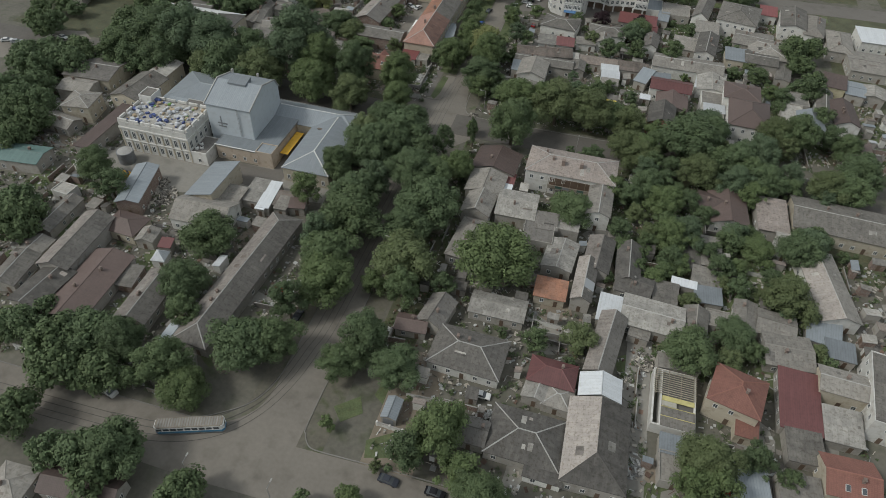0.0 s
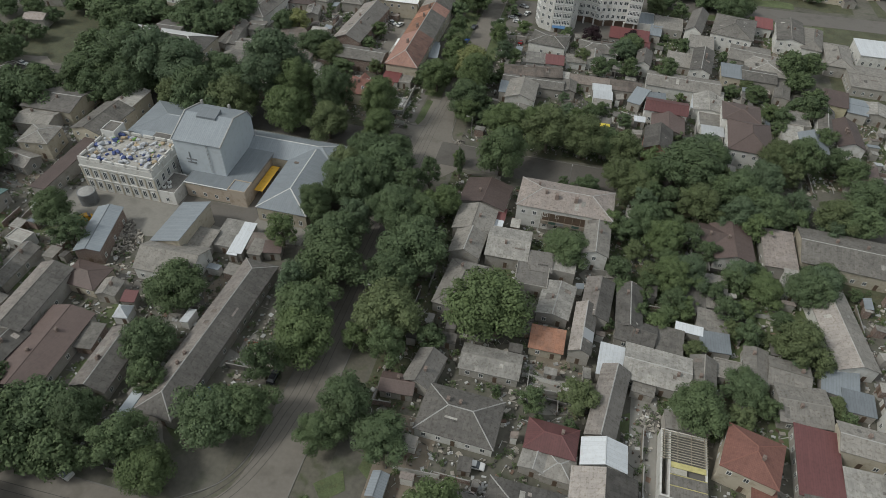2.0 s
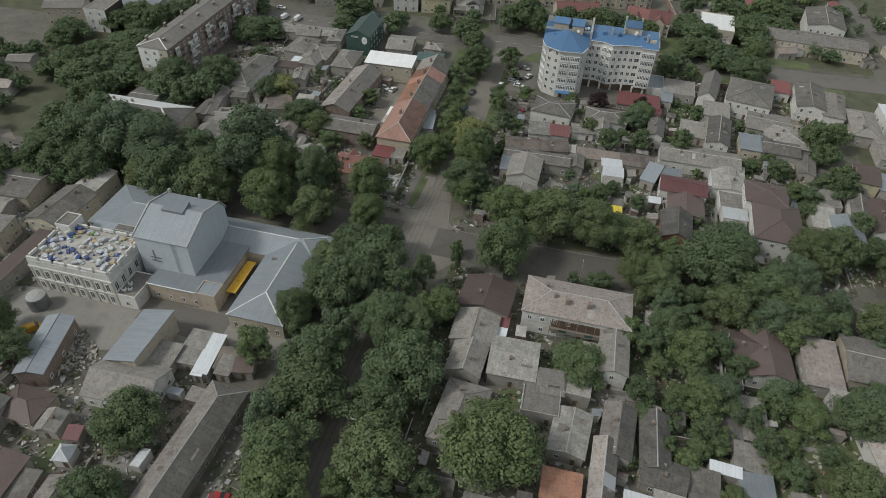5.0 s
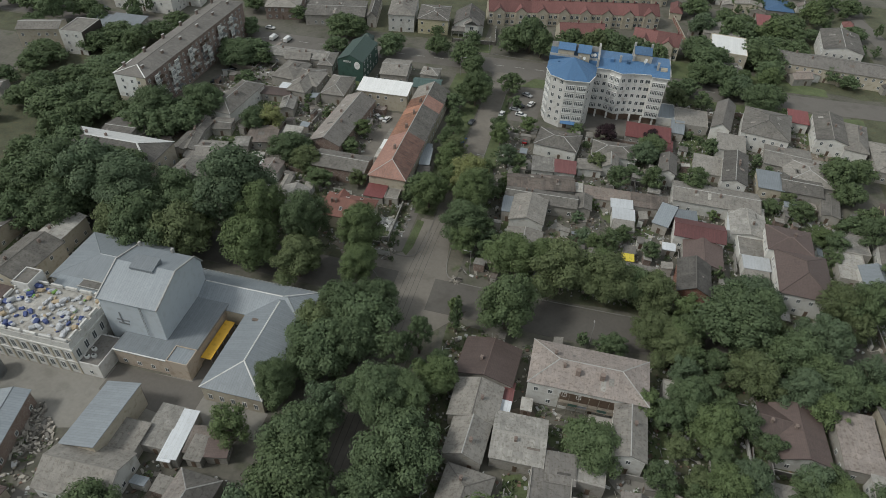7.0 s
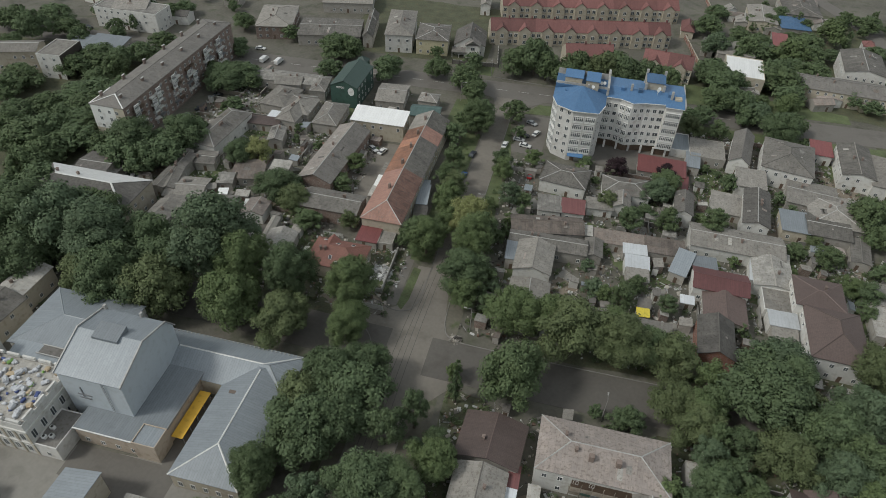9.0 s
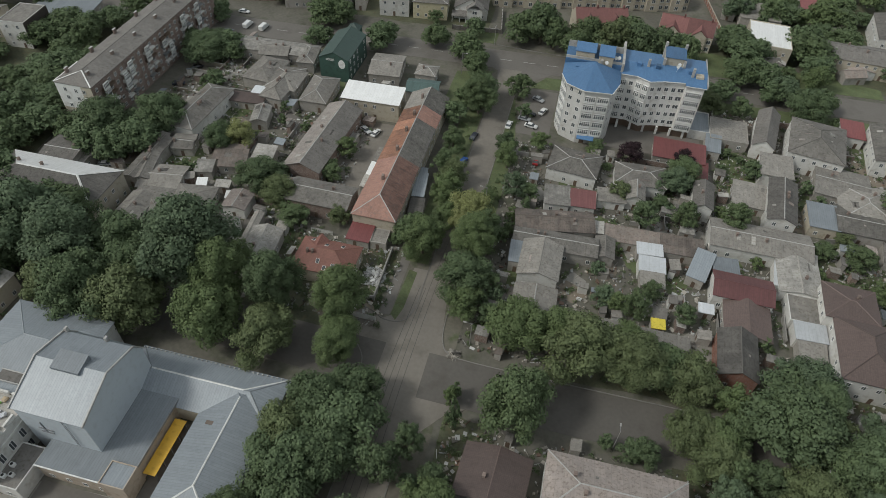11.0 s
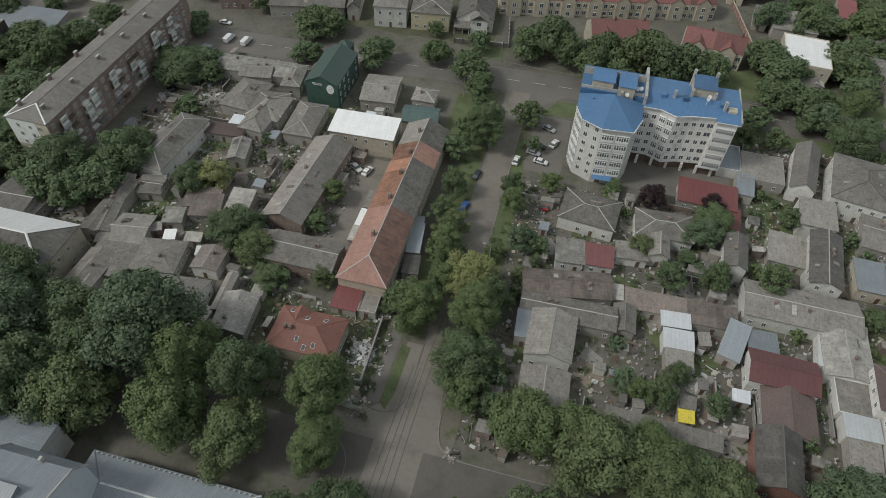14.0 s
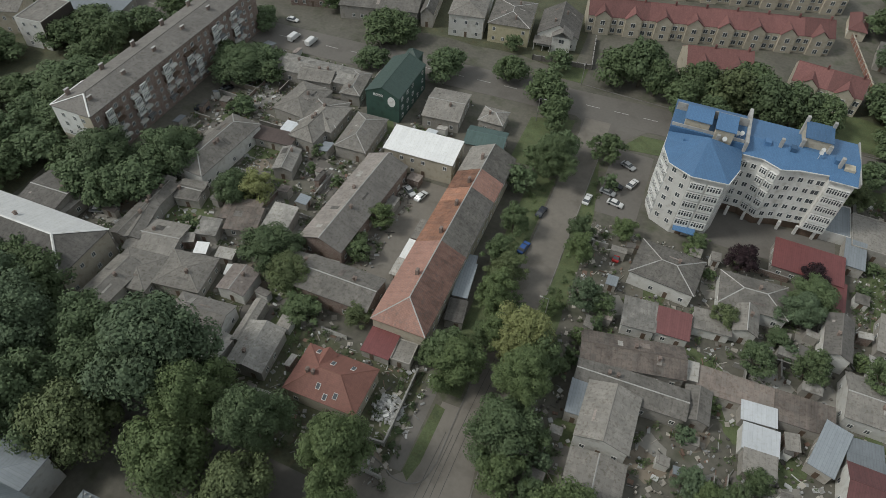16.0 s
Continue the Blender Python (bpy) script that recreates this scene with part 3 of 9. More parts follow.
def porch_house(x, y, w, d, turn, h, rise, kind, roof, wall):
    """A white house with a steep gable, a cross gable and a wide porch on posts."""
    e = house(x, y, w, d, turn, h, rise, kind, roof, wall)
    bm, ridges = roof_mesh(w * 0.5, 5.0, h + 1.2, rise * 0.55, "gy", 0.14)
    bmesh.ops.translate(bm, verts=bm.verts[:], vec=(w * 0.12, -d / 2 - 0.6, 0))
    part("cross_gable_roof", bm, roof, e)
    part("cross_gable", box_mesh(-w * 0.1, w * 0.34, -d / 2 - 2.4, -d / 2 + 0.3, 0, h + 1.2), "wall_white", e)
    put_window(e, w * 0.12, -d / 2 - 2.4, h - 0.9, 0, 1.9, 1.5)
    bm = profile_x(-w / 2 - 0.5, -w * 0.1, ((-d / 2 - 3.2, 2.7), (-d / 2 + 0.4, 3.6), (-d / 2 + 0.4, 3.75), (-d / 2 - 3.2, 2.85)))
    slope_uv(bm)
    part("porch_roof", bm, roof, e)
    for u in (-w / 2 - 0.2, -w * 0.3, -w * 0.13):
        part("post", box_mesh(u - 0.12, u + 0.12, -d / 2 - 3.0, -d / 2 - 2.76, 0, 2.75), "wall_white", e)
    return e


def gallery_house(x, y, w, d, turn, h, rise, kind, roof, wall):
    """A two-storey house with an open wooden gallery along the yard side."""
    e = house(x, y, w, d, turn, h, rise, kind, roof, wall)
    y0 = -d / 2 + 0.35
    part("gallery_floor", box_mesh(-w * 0.22, w * 0.42, y0 - 1.6, y0 - 0.002, 3.3, 3.5), "wood_grey", e)
    part("gallery_back", box_mesh(-w * 0.21, w * 0.41, y0 - 0.06, y0 - 0.003, 3.52, 6.2), "door_brown", e)
    n = 9
    for k in range(n):
        u = -w * 0.22 + w * 0.64 * k / (n - 1)
        part("post", box_mesh(u - 0.07, u + 0.07, y0 - 1.58, y0 - 1.44, 0, h), "wood_grey", e)
        if k < n - 1:
            part("railing", box_mesh(u + 0.08, u + w * 0.64 / (n - 1) - 0.08, y0 - 1.55, y0 - 1.48, 3.52, 4.4), rng.choice(("wood_grey", "wall_plaster", "steel_grey", "wall_greenw")), e)
    part("lean_to", box_mesh(w * 0.05, w * 0.3, y0 - 3.4, y0 - 1.65, 0, 2.4, 0.04), "wall_plaster", e)
    for u in (-0.1, 0.1):
        bm = box_mesh(u * w - 0.5, u * w + 0.5, -d * 0.24, -d * 0.16, h + 0.6, h + rise + 0.7)
        part("dormer", bm, "chimney_brick", e)
    return e


def shed(x, y, w, d, turn, h, rise, kind, roof, wall):
    FOOT.append((x, y, w / 2, d / 2, radians(turn)))
    e = thing("shed", x, y, turn, f"small {WALL_WORDS[wall]} shed with {SHAPES[kind[0]]} {ROOF_WORDS[roof]} roof", "shed", "yard sheds")
    shell(e, w, d, h, rise, kind, roof, wall, over=0.2)
    put_door(e, rng.uniform(-0.2, 0.2) * w, -d / 2 + (0.2 if kind != "f" else 0), 0)
    return e


def garage(x, y, w, d, turn, h, rise, kind, roof, wall):
    FOOT.append((x, y, w / 2, d / 2, radians(turn)))
    e = thing("garage", x, y, turn, f"{WALL_WORDS[wall]} garage with {ROOF_WORDS[roof]} roof", "garage")
    shell(e, w, d, h, rise, kind, roof, wall, over=0.2)
    bm = box_mesh(-w * 0.32, w * 0.32, -d / 2 + 0.12, -d / 2 + 0.19, 0.02, 2.2)
    part("garage_door", bm, "steel_grey", e)
    return e


# ---- trees ----
def crown_mesh(seed, R, H, leaf, per_m2):
    """A crown of many leaf sprays on overlapping boughs; the origin is at the crown's foot."""
    r = np.random.RandomState(seed)
    n = 18 if R < 3 else 38 if R < 5.5 else 64 if H < 15 else 96
    boughs = []
    for i in range(n):
        a = i * 2.39996 + r.uniform(-0.5, 0.5)
        f = (i + 0.5) / n
        zc = H * (0.16 + 0.74 * f) + r.uniform(-0.04, 0.04) * H
        wide = math.sin(math.pi * min(1, 0.22 + 0.74 * f)) ** 0.65
        rad = R * wide * (r.uniform(0.5, 0.86) if i % 3 else r.uniform(0.1, 0.5))
        rad *= 1.0 + 0.16 * math.sin(2 * a + seed) + 0.10 * math.sin(3 * a + 2.3 * seed)
        boughs.append((rad * math.cos(a), rad * math.sin(a), zc, R * r.uniform(0.13, 0.32) * (1.1 - 0.3 * f)))
    B = np.array(boughs)
    P, N = [], []
    for i, (bx, by, bz, br) in enumerate(B):
        k = int(4 * math.pi * br * br * per_m2)
        d = r.normal(size=(k, 3))
        d /= np.linalg.norm(d, axis=1)[:, None]
        p = np.array((bx, by, bz)) + d * (br * r.uniform(0.70, 1.30, (k, 1))) * (1, 1, 0.85)
        keep = np.ones(k, bool)
        for j, (qx, qy, qz, qr) in enumerate(B):
            if j != i:
                keep &= np.linalg.norm((p - (qx, qy, qz)) / (1, 1, 0.85), axis=1) > qr * 0.88
        keep &= (d[:, 2] > -0.35) | (r.uniform(size=k) < 0.25)
        P.append(p[keep])
        N.append(d[keep])
    P, N = np.vstack(P), np.vstack(N)
    k = len(P)
    nn = N + r.normal(size=(k, 3)) * 0.36
    nn[:, 2] += 0.3
    nn /= np.linalg.norm(nn, axis=1)[:, None]
    t = np.cross(nn, r.normal(size=(k, 3)))
    t /= np.linalg.norm(t, axis=1)[:, None]
    b = np.cross(nn, t)
    s = leaf * r.uniform(0.6, 1.3, (k, 1))
    q = r.uniform(0.6, 1.0, (k, 1))
    V = np.stack([P - t * s * q - b * s * 0.6, P + t * s * q - b * s * 0.6, P + b * s * 1.1], 1).reshape(-1, 3)
    verts, faces = [tuple(v) for v in V], [tuple(f) for f in np.arange(3 * k).reshape(-1, 3)]
    for bx, by, bz, br in boughs:
        bm = bmesh.new()
        bmesh.ops.create_icosphere(bm, subdivisions=1, radius=br * 0.62)
        o = len(verts)
        verts += [(bx + v.co.x * r.uniform(0.85, 1.1), by + v.co.y * r.uniform(0.85, 1.1), bz + v.co.z * 0.85 * r.uniform(0.85, 1.1)) for v in bm.verts]
        faces += [tuple(o + v.index for v in f.verts) for f in bm.faces]
        bm.free()
    me = bpy.data.meshes.new("crown")
    me.from_pydata(verts, [], faces)
    me.update()
    me["leaves"] = k
    return me


def trunk_mesh(seed, h, r0):
    """A tapered trunk of height h that forks into limbs."""
    r = random.Random(seed)
    bm = bmesh.new()

    def limb(p, d, length, ra, rb, n=7, steps=3):
        rings = []
        for s in range(steps + 1):
            q = p + d * (length * s / steps) + Vector((r.uniform(-1, 1), r.uniform(-1, 1), 0)) * 0.04 * length * (s > 0)
            rad = ra + (rb - ra) * s / steps
            u = d.orthogonal().normalized()
            v = d.cross(u)
            rings.append([bm.verts.new(q + (u * math.cos(2 * math.pi * i / n) + v * math.sin(2 * math.pi * i / n)) * rad) for i in range(n)])
        for a, b in zip(rings, rings[1:]):
            for i in range(n):
                bm.faces.new((a[i], a[(i + 1) % n], b[(i + 1) % n], b[i]))
        bm.faces.new(rings[-1])
        bm.faces.new(rings[0][::-1])
        return q

    top = limb(Vector((0, 0, -0.1)), Vector((0, 0, 1)), h * 0.45 + 0.1, r0 * 1.2, r0 * 0.8)
    for i in range(5):
        a = i * 1.257 + r.uniform(-0.3, 0.3)
        limb(top - Vector((0, 0, 0.1 * h * r.random())), Vector((math.cos(a) * 0.7, math.sin(a) * 0.7, 1)).normalized(), h * r.uniform(0.3, 0.45), r0 * 0.55, r0 * 0.12, 5)
    me = bpy.data.meshes.new("trunk")
    bm.to_mesh(me)
    bm.free()
    me.materials.append(MATS["bark"])
    return me


CROWNS = {}
TRUNKS = [trunk_mesh(i, 1.0, 0.032) for i in range(3)]
SIZES = {"s": (2.0, 3.4, 0.18, 24.0), "m": (4.2, 8.0, 0.20, 17.0), "l": (7.0, 11.5, 0.25, 12.0), "x": (8.0, 19.0, 0.26, 11.0), "fs": (2.0, 3.4, 0.27, 11.0), "fm": (4.2, 7.0, 0.35, 5.4), "fl": (7.0, 10.5, 0.43, 3.3)}
for size, (R, H, leaf, per) in SIZES.items():
    for v in range(3):
        CROWNS[size, v] = crown_mesh(31 * v + len(size) + int(R * 10), R, H, leaf, per)
LEAFED = {}
TREE_WORDS = {"a": "broad green leafy tree beside the houses", "d": "dense dark green leafy street tree", "y": "tree with yellowish green leaves beside the road", "l": "light green leafy garden tree", "r": "small tree with dark purple leaves", "o": "broad tree with dull olive green leaves", "g": "tall tree with dark greyish green leaves"}


def tree(x, y, R, h, key="a"):
    if key == "a" and rng.random() < 0.55:
        key = rng.choice("ddllog")
    size = "s" if R < 2.9 else "m" if R < 5.4 else "l" if h / R < 2.15 else "x"
    if y > 330 or x < -200 or x > 100:
        size = "f" + size.replace("x", "l")
    v = rng.randrange(3)
    k = (size, v, key)
    if k not in LEAFED:
        me = CROWNS[size, v].copy()
        me.materials.append(MATS["leaf_" + key])
        LEAFED[k] = me
    e = thing("tree", x, y, rng.uniform(0, 360), TREE_WORDS[key], "tree", "trees")
    t = link_mesh("trunk", TRUNKS[v], None, e)
    t.scale = (h * 0.9, h * 0.9, h * 0.85)
    c = link_mesh("crown", LEAFED[k], None, e)
    R0, H0 = SIZES[size][:2]
    foot = h * 0.16
    c.matrix_local = Matrix.LocRotScale((0, 0, foot), None, (R / R0 * rng.uniform(0.92, 1.08), R / R0 * rng.uniform(0.92, 1.08), (h - foot) / H0))
    return e


FAR_TREES = []


def far_tree(x, y, R, h):
    """A tree too far off to be picked apart from its neighbours."""
    FAR_TREES.append((x, y, R, h))


def wood(name, label, spots, mat="leaf_a"):
    """Trees too far off to be told apart, as one mesh; spots yields x, y, radius, height."""
    verts, faces = [], []
    for i, (x, y, R, h) in enumerate(spots):
        size = "fs" if R < 3.2 else "fm" if R < 5.6 else "fl"
        me = CROWNS[size, i % 3]
        R0, H0 = SIZES[size][:2]
        co = np.array([v.co[:] for v in me.vertices])
        a = rng.uniform(0, 6.28)
        turn = np.array(((math.cos(a), -math.sin(a), 0), (math.sin(a), math.cos(a), 0), (0, 0, 1)))
        o = len(verts)
        verts += [tuple(p) for p in (co @ turn.T) * (R / R0, R / R0, h * 0.84 / H0) + (x, y, h * 0.16)]
        faces += [tuple(o + v for v in p.vertices) for p in me.polygons]
    me = bpy.data.meshes.new(name)
    me.from_pydata(verts, [], faces)
    me.update()
    tagged(link_mesh(name, me, mat), label, "trees", kind="stuff")


# ---- ground and roads ----
def plate(name, ring, z0, z1, material, label, category, kind="structure"):
    bm = bmesh.new()
    prism(bm, ring, z0, z1)
    bmesh.ops.recalc_face_normals(bm, faces=bm.faces[:])
    ob = link_mesh(name, bm, material)
    return tagged(ob, label, category, kind=kind)


def rect(x0, x1, y0, y1):
    return ((x0, y0), (x1, y0), (x1, y1), (x0, y1))


def smooth(points, n=8):
    """A smooth line through a few points."""
    p = [Vector((*q, 0)).to_2d() for q in points]
    out = []
    for i in range(len(p) - 1):
        a, b, c, d = p[max(i - 1, 0)], p[i], p[i + 1], p[min(i + 2, len(p) - 1)]
        for k in range(n):
            t = k / n
            out.append(0.5 * ((2 * b) + (c - a) * t + (2 * a - 5 * b + 4 * c - d) * t * t + (3 * b - a - 3 * c + d) * t ** 3))
    return out + [p[-1]]


def band(bm, line, off, wide, z0, z1):
    """A strip along a line, off to its left, with a rectangular section."""
    rows = []
    for i, p in enumerate(line):
        t = (line[min(i + 1, len(line) - 1)] - line[max(i - 1, 0)]).normalized()
        s = Vector((-t.y, t.x))
        a, b = p + s * (off - wide / 2), p + s * (off + wide / 2)
        rows.append([bm.verts.new((*a, z1)), bm.verts.new((*b, z1)), bm.verts.new((*b, z0)), bm.verts.new((*a, z0))])
    for u, v in zip(rows, rows[1:]):
        for i in range(4):
            bm.faces.new((u[i], u[(i + 1) % 4], v[(i + 1) % 4], v[i]))
    bm.faces.new(rows[0])
    bm.faces.new(rows[-1][::-1])


def strip(name, points, wide, z0, z1, material, label, category, offs=(0.0,), n=8, kind="structure"):
    bm = bmesh.new()
    line = smooth(points, n)
    for o in offs:
        band(bm, line, o, wide, z0, z1)
    bmesh.ops.recalc_face_normals(bm, faces=bm.faces[:])
    return tagged(link_mesh(name, bm, material), label, category, kind=kind)


plate("ground", rect(-2500, 2500, -2500, 3500), -1.0, 0.0, "ground_earth", "trodden grey-brown earth and thin grass of the yards", "ground")
plate("pavement", rect(-58.5, -38.0, 60.0, 330.0), -0.3, 0.03, "verge_soil", "beaten earth pavement under the street trees", "pavement")
strip("road", ((-400, 50.0), (-120, 54.2), (-60, 53.8), (-20, 54.3), (60, 54.0), (300, 50)), 12.4, -0.3, 0.05, "asphalt_worn", "worn asphalt street with tram rails", "road")
plate("road", rect(-54.6, -43.8, 57.0, 222.0), -0.3, 0.0645, "asphalt_worn", "worn asphalt tram street between rows of trees", "road")
plate("road", rect(-50.6, -42.6, 222.0, 330.0), -0.3, 0.058, "asphalt_worn", "patched asphalt street lined with trees", "road")
# the cross street's darker colour includes painted shade from the trees
strip("road", ((-400, 196), (-200, 196), (-100, 192), (-50, 190.5), (0, 190), (40, 190.5), (100, 180), (260, 160)), 12.5, -0.3, 0.062, "asphalt_shaded", "shaded cross street under large trees", "road")
strip("road", ((-400, 324), (-156, 329.5), (-100, 333), (0, 337.5), (100, 340.5), (300, 350)), 13.5, -0.3, 0.066, "asphalt", "wide asphalt avenue", "road")
strip("road", ((90, 520), (113, 470), (125, 430), (140, 345)), 9, -0.3, 0.07, "asphalt", "distant side road behind the houses", "road")
# rounded corners of the crossings
plate("road", [(-54.6 - 12 + 12 * math.sin(radians(a)), 72 - 12 * math.cos(radians(a))) for a in range(0, 91, 10)] + [(-54.6, 59)], -0.3, 0.046, "asphalt_worn", "worn asphalt of the tram curve", "road")
plate("road", [(-54.6 - 9, 206.5), (-54.6 - 6, 205.0), (-54.6 - 3.5, 203.3), (-54.6 - 1, 205.5), (-54.6, 210), (-54.6, 190), (-54.6 - 14, 190)], -0.3, 0.042, "asphalt_worn", "worn asphalt of the crossing", "road")
plate("road", [(-43.8, 215), (-42.6, 206), (-41.5, 200), (-38.5, 197), (-30, 196), (-30, 185), (-36, 182), (-43.8, 172)], -0.3, 0.044, "asphalt_worn", "worn asphalt of the crossing", "road")
plate("road", [(-50.6, 322), (-51.5, 327), (-56, 330), (-36, 334), (-30, 331), (-38, 322), (-42.6, 312)], -0.3, 0.046, "asphalt", "asphalt of the crossing", "road")
plate("road", [(-252.0, 197.0), (-206.0, 207.5), (-186.0, 192.5), (-228.0, 176.0)], -0.3, 0.05, "asphalt_worn", "wide worn asphalt of the far crossing", "road")
plate("yard_paving", rect(-39.0, -27.5, 290.0, 318.0), -0.3, 0.034, "asphalt", "asphalt car park beside the apartment house", "pavement")
plate("yard_paving", rect(-12.0, 22.0, 291.0, 304.0), -0.3, 0.038, "asphalt", "asphalt forecourt of the apartment house", "pavement")
surface("yard_concrete", (0.245, 0.232, 0.208), var=0.18, big=0.12, fine=1.2, per_object=0.05, stain=(0.7, 0.7, 0.68))
plate("yard_paving", [(-150, 141), (-150, 126), (-126, 124), (-112, 128), (-89, 134), (-70, 136), (-70, 143), (-89, 150), (-92, 147), (-112, 146)], -0.3, 0.036, "yard_concrete", "pale concrete yard before the hall", "pavement")
plate("yard_paving", [(-111, 146.5), (-111, 139), (-93, 136.5), (-86.5, 138), (-86.5, 165), (-91, 165), (-91, 146.5)], -0.3, 0.05, "asphalt", "dark wet asphalt of the inner court", "pavement")
plate("yard_paving", rect(23.0, 29.0, 70.0, 112.0), -0.3, 0.03, "yard_concrete", "pale concrete lane between the houses", "pavement")
plate("pavement", rect(-59.0, -56.4, 205.0, 230.0), -0.3, 0.06, "asphalt", "grey asphalt pavement beside the grass strip", "pavement")
plate("yard_paving", rect(-93, -76.5, 240, 282), -0.3, 0.032, "asphalt_worn", "grey courtyard of the long houses", "pavement")
plate("yard_paving", rect(-29.5, -18.0, 60.5, 92.0), -0.3, 0.028, "dirt", "sandy yard behind the corner", "pavement")
# grass
for name, ring in (("grass_verge", [(-56.2, 205.4), (-54.6, 203.8), (-53.6, 208.0), (-53.4, 220.5), (-55.7, 221.0), (-56.0, 212.0)]),
                   ("grass_verge", [(-39.9, 71.7), (-35.0, 76.0), (-33.0, 72.0), (-37.0, 68.5)]),
                   ("grass_verge", [(-30.0, 66.0), (-24.0, 70.0), (-22.0, 64.0), (-29.0, 62.0)]),
                   ("grass_verge", [(-66.0, 300.0), (-53.0, 300.0), (-53.0, 326.0), (-66.0, 322.0)]),
                   ("grass_verge", [(-38.0, 318.5), (-26.0, 320.0), (-22.0, 328.0), (-33.0, 327.0)]),
                   ("grass_verge", [(-20.0, 346.0), (90.0, 349.0), (90.0, 356.0), (-20.0, 372.0)]),
                   ("grass_verge", [(30.0, 322.0), (100.0, 326.0), (100.0, 332.0), (30.0, 329.5)]),
                   ("lawn", [(26.3, 282.4), (34.0, 283.5), (34.7, 300.1), (28.8, 299.4)]),
                   ("lawn", [(35.0, 284.0), (40.0, 284.6), (41.1, 297.0), (35.4, 298.0)]),
                   ("lawn", [(50, 214), (70, 214), (75, 245), (50, 250)]),
                   ("lawn", [(40, 118), (70, 118), (75, 150), (45, 150)]),
                   ("grass_verge", [(-42.2, 226.0), (-37.5, 226.0), (-37.5, 270.0), (-38.2, 288.0), (-42.2, 312.0)]),
                   ("grass_verge", [(-57.8, 224.0), (-51.4, 224.0), (-51.4, 298.0), (-57.8, 298.0)]),
                   ("lawn", [(-56, 346), (-66, 346), (-66, 356), (-56, 358)])):
    plate(name, ring, -0.3, 0.075, "grass", "uneven green grass with bare patches", "grass")
# rails: pairs of steel strips along the tram street and round the curve
surface("rail_steel", (0.090, 0.084, 0.077), rough=0.5, metal=0.3, var=0.1)
for k, off in enumerate((0.0, 3.1)):
    line = ((-400, 47.6 + off), (-120, 51.8 + off), (-84, 52.6 + off), (-71, 54.2 + off), (-61.5 - 0.5 * off, 58.4 + off), (-55.2 - 0.7 * off, 65.5 + 0.6 * off), (-51.6 - 0.95 * off, 74.5), (-49.8 - off, 85), (-48.6 - off, 97), (-48.4 - off, 150), (-48.6 - 0.95 * off, 190)) + (((-48.2, 215), (-47.2, 236)) if k == 0 else ((-50.6, 216),))
    strip("tram_track", line, 0.13, 0.0, 0.085, "rail_steel", "steel tram rails set in the asphalt", "rails", offs=(-0.76, 0.76))
# kerbs
for pts in (((-38.0, 60.6), (-41.0, 61.0), (-43.0, 63.5), (-43.7, 68), (-43.7, 100), (-43.7, 170)),
            ((-38.0, 60.6), (-20, 60.9), (0, 60.8), (30, 60.6)),
            ((-120, 60.6), (-75, 60.4), (-68, 60.6), (-62.5, 63.5), (-57.5, 68), (-55.0, 75), (-54.7, 85), (-54.7, 130), (-54.7, 180)),
            ((-66, 206.6), (-60.5, 205), (-57, 203.4), (-53.0, 204.0), (-51.0, 208), (-50.7, 222), (-50.7, 320)),
            ((-42.5, 320), (-42.5, 225), (-42.4, 208), (-41.6, 201), (-39, 197.4), (-30, 196.5), (0, 196.6), (40, 197)),
            ((-55, 345.6), (-20, 344.6), (60, 346.6)),
            ((-66, 196.9), (-62, 195.2), (-59, 191.5), (-58.2, 187))):
    strip("kerb", pts, 0.22, 0.0, 0.17, "kerb_stone", "grey stone kerb along the street", "kerb")
surface("paint_line", (0.42, 0.41, 0.39), rough=0.7, var=0.2)
for k in range(8):
    plate("crosswalk_bar", rect(-218.2 + 0.1 * k, -214.6 + 0.1 * k, 192.6 + 1.1 * k, 193.15 + 1.1 * k), 0.0, 0.072, "paint_line", "worn white bar of a street crossing", "marking")
for k in range(36):
    x = -250 + k * 9.0
    y = np.interp(x, (-400, -156, -100, 0, 100, 300), (324, 329.5, 333, 337.5, 340.5, 350))
    strip("lane_marking", ((x, y), (x + 4.5, y + 0.12)), 0.22, 0.06, 0.074, "paint_line", "worn white dash on the avenue", "marking", n=1)

# ---- special buildings ----
def block(e, x0, x1, y0, y1, h, rise, kind, roof, wall, over=0.3, windows="", pitch=2.7, z=0.0, door=False, wh=1.35, ww=1.1):
    """A block of a larger building between these bounds, in the building's own axes."""
    m = pose((x0 + x1) / 2, (y0 + y1) / 2, z)
    ob = shell(e, x1 - x0, y1 - y0, h, rise, kind, roof, wall, over=over, m=m)
    if windows:
        windows_round(e, x1 - x0, y1 - y0, h, over=over if kind != "f" else 0.0, sides=windows, pitch=pitch, door=door, m=m, wh=wh, ww=ww)
    return ob


def profile_x(x0, x1, prof):
    """A solid of constant section along x; prof is the ring of (y, z)."""
    bm = bmesh.new()
    a = [bm.verts.new((x0, y, z)) for y, z in prof]
    b = [bm.verts.new((x1, y, z)) for y, z in prof]
    n = len(prof)
    bm.faces.new(a)
    bm.faces.new(b[::-1])
    for i in range(n):
        bm.faces.new((a[i], b[i], b[(i + 1) % n], a[(i + 1) % n]))
    bmesh.ops.recalc_face_normals(bm, faces=bm.faces[:])
    bm.normal_update()
    return bm


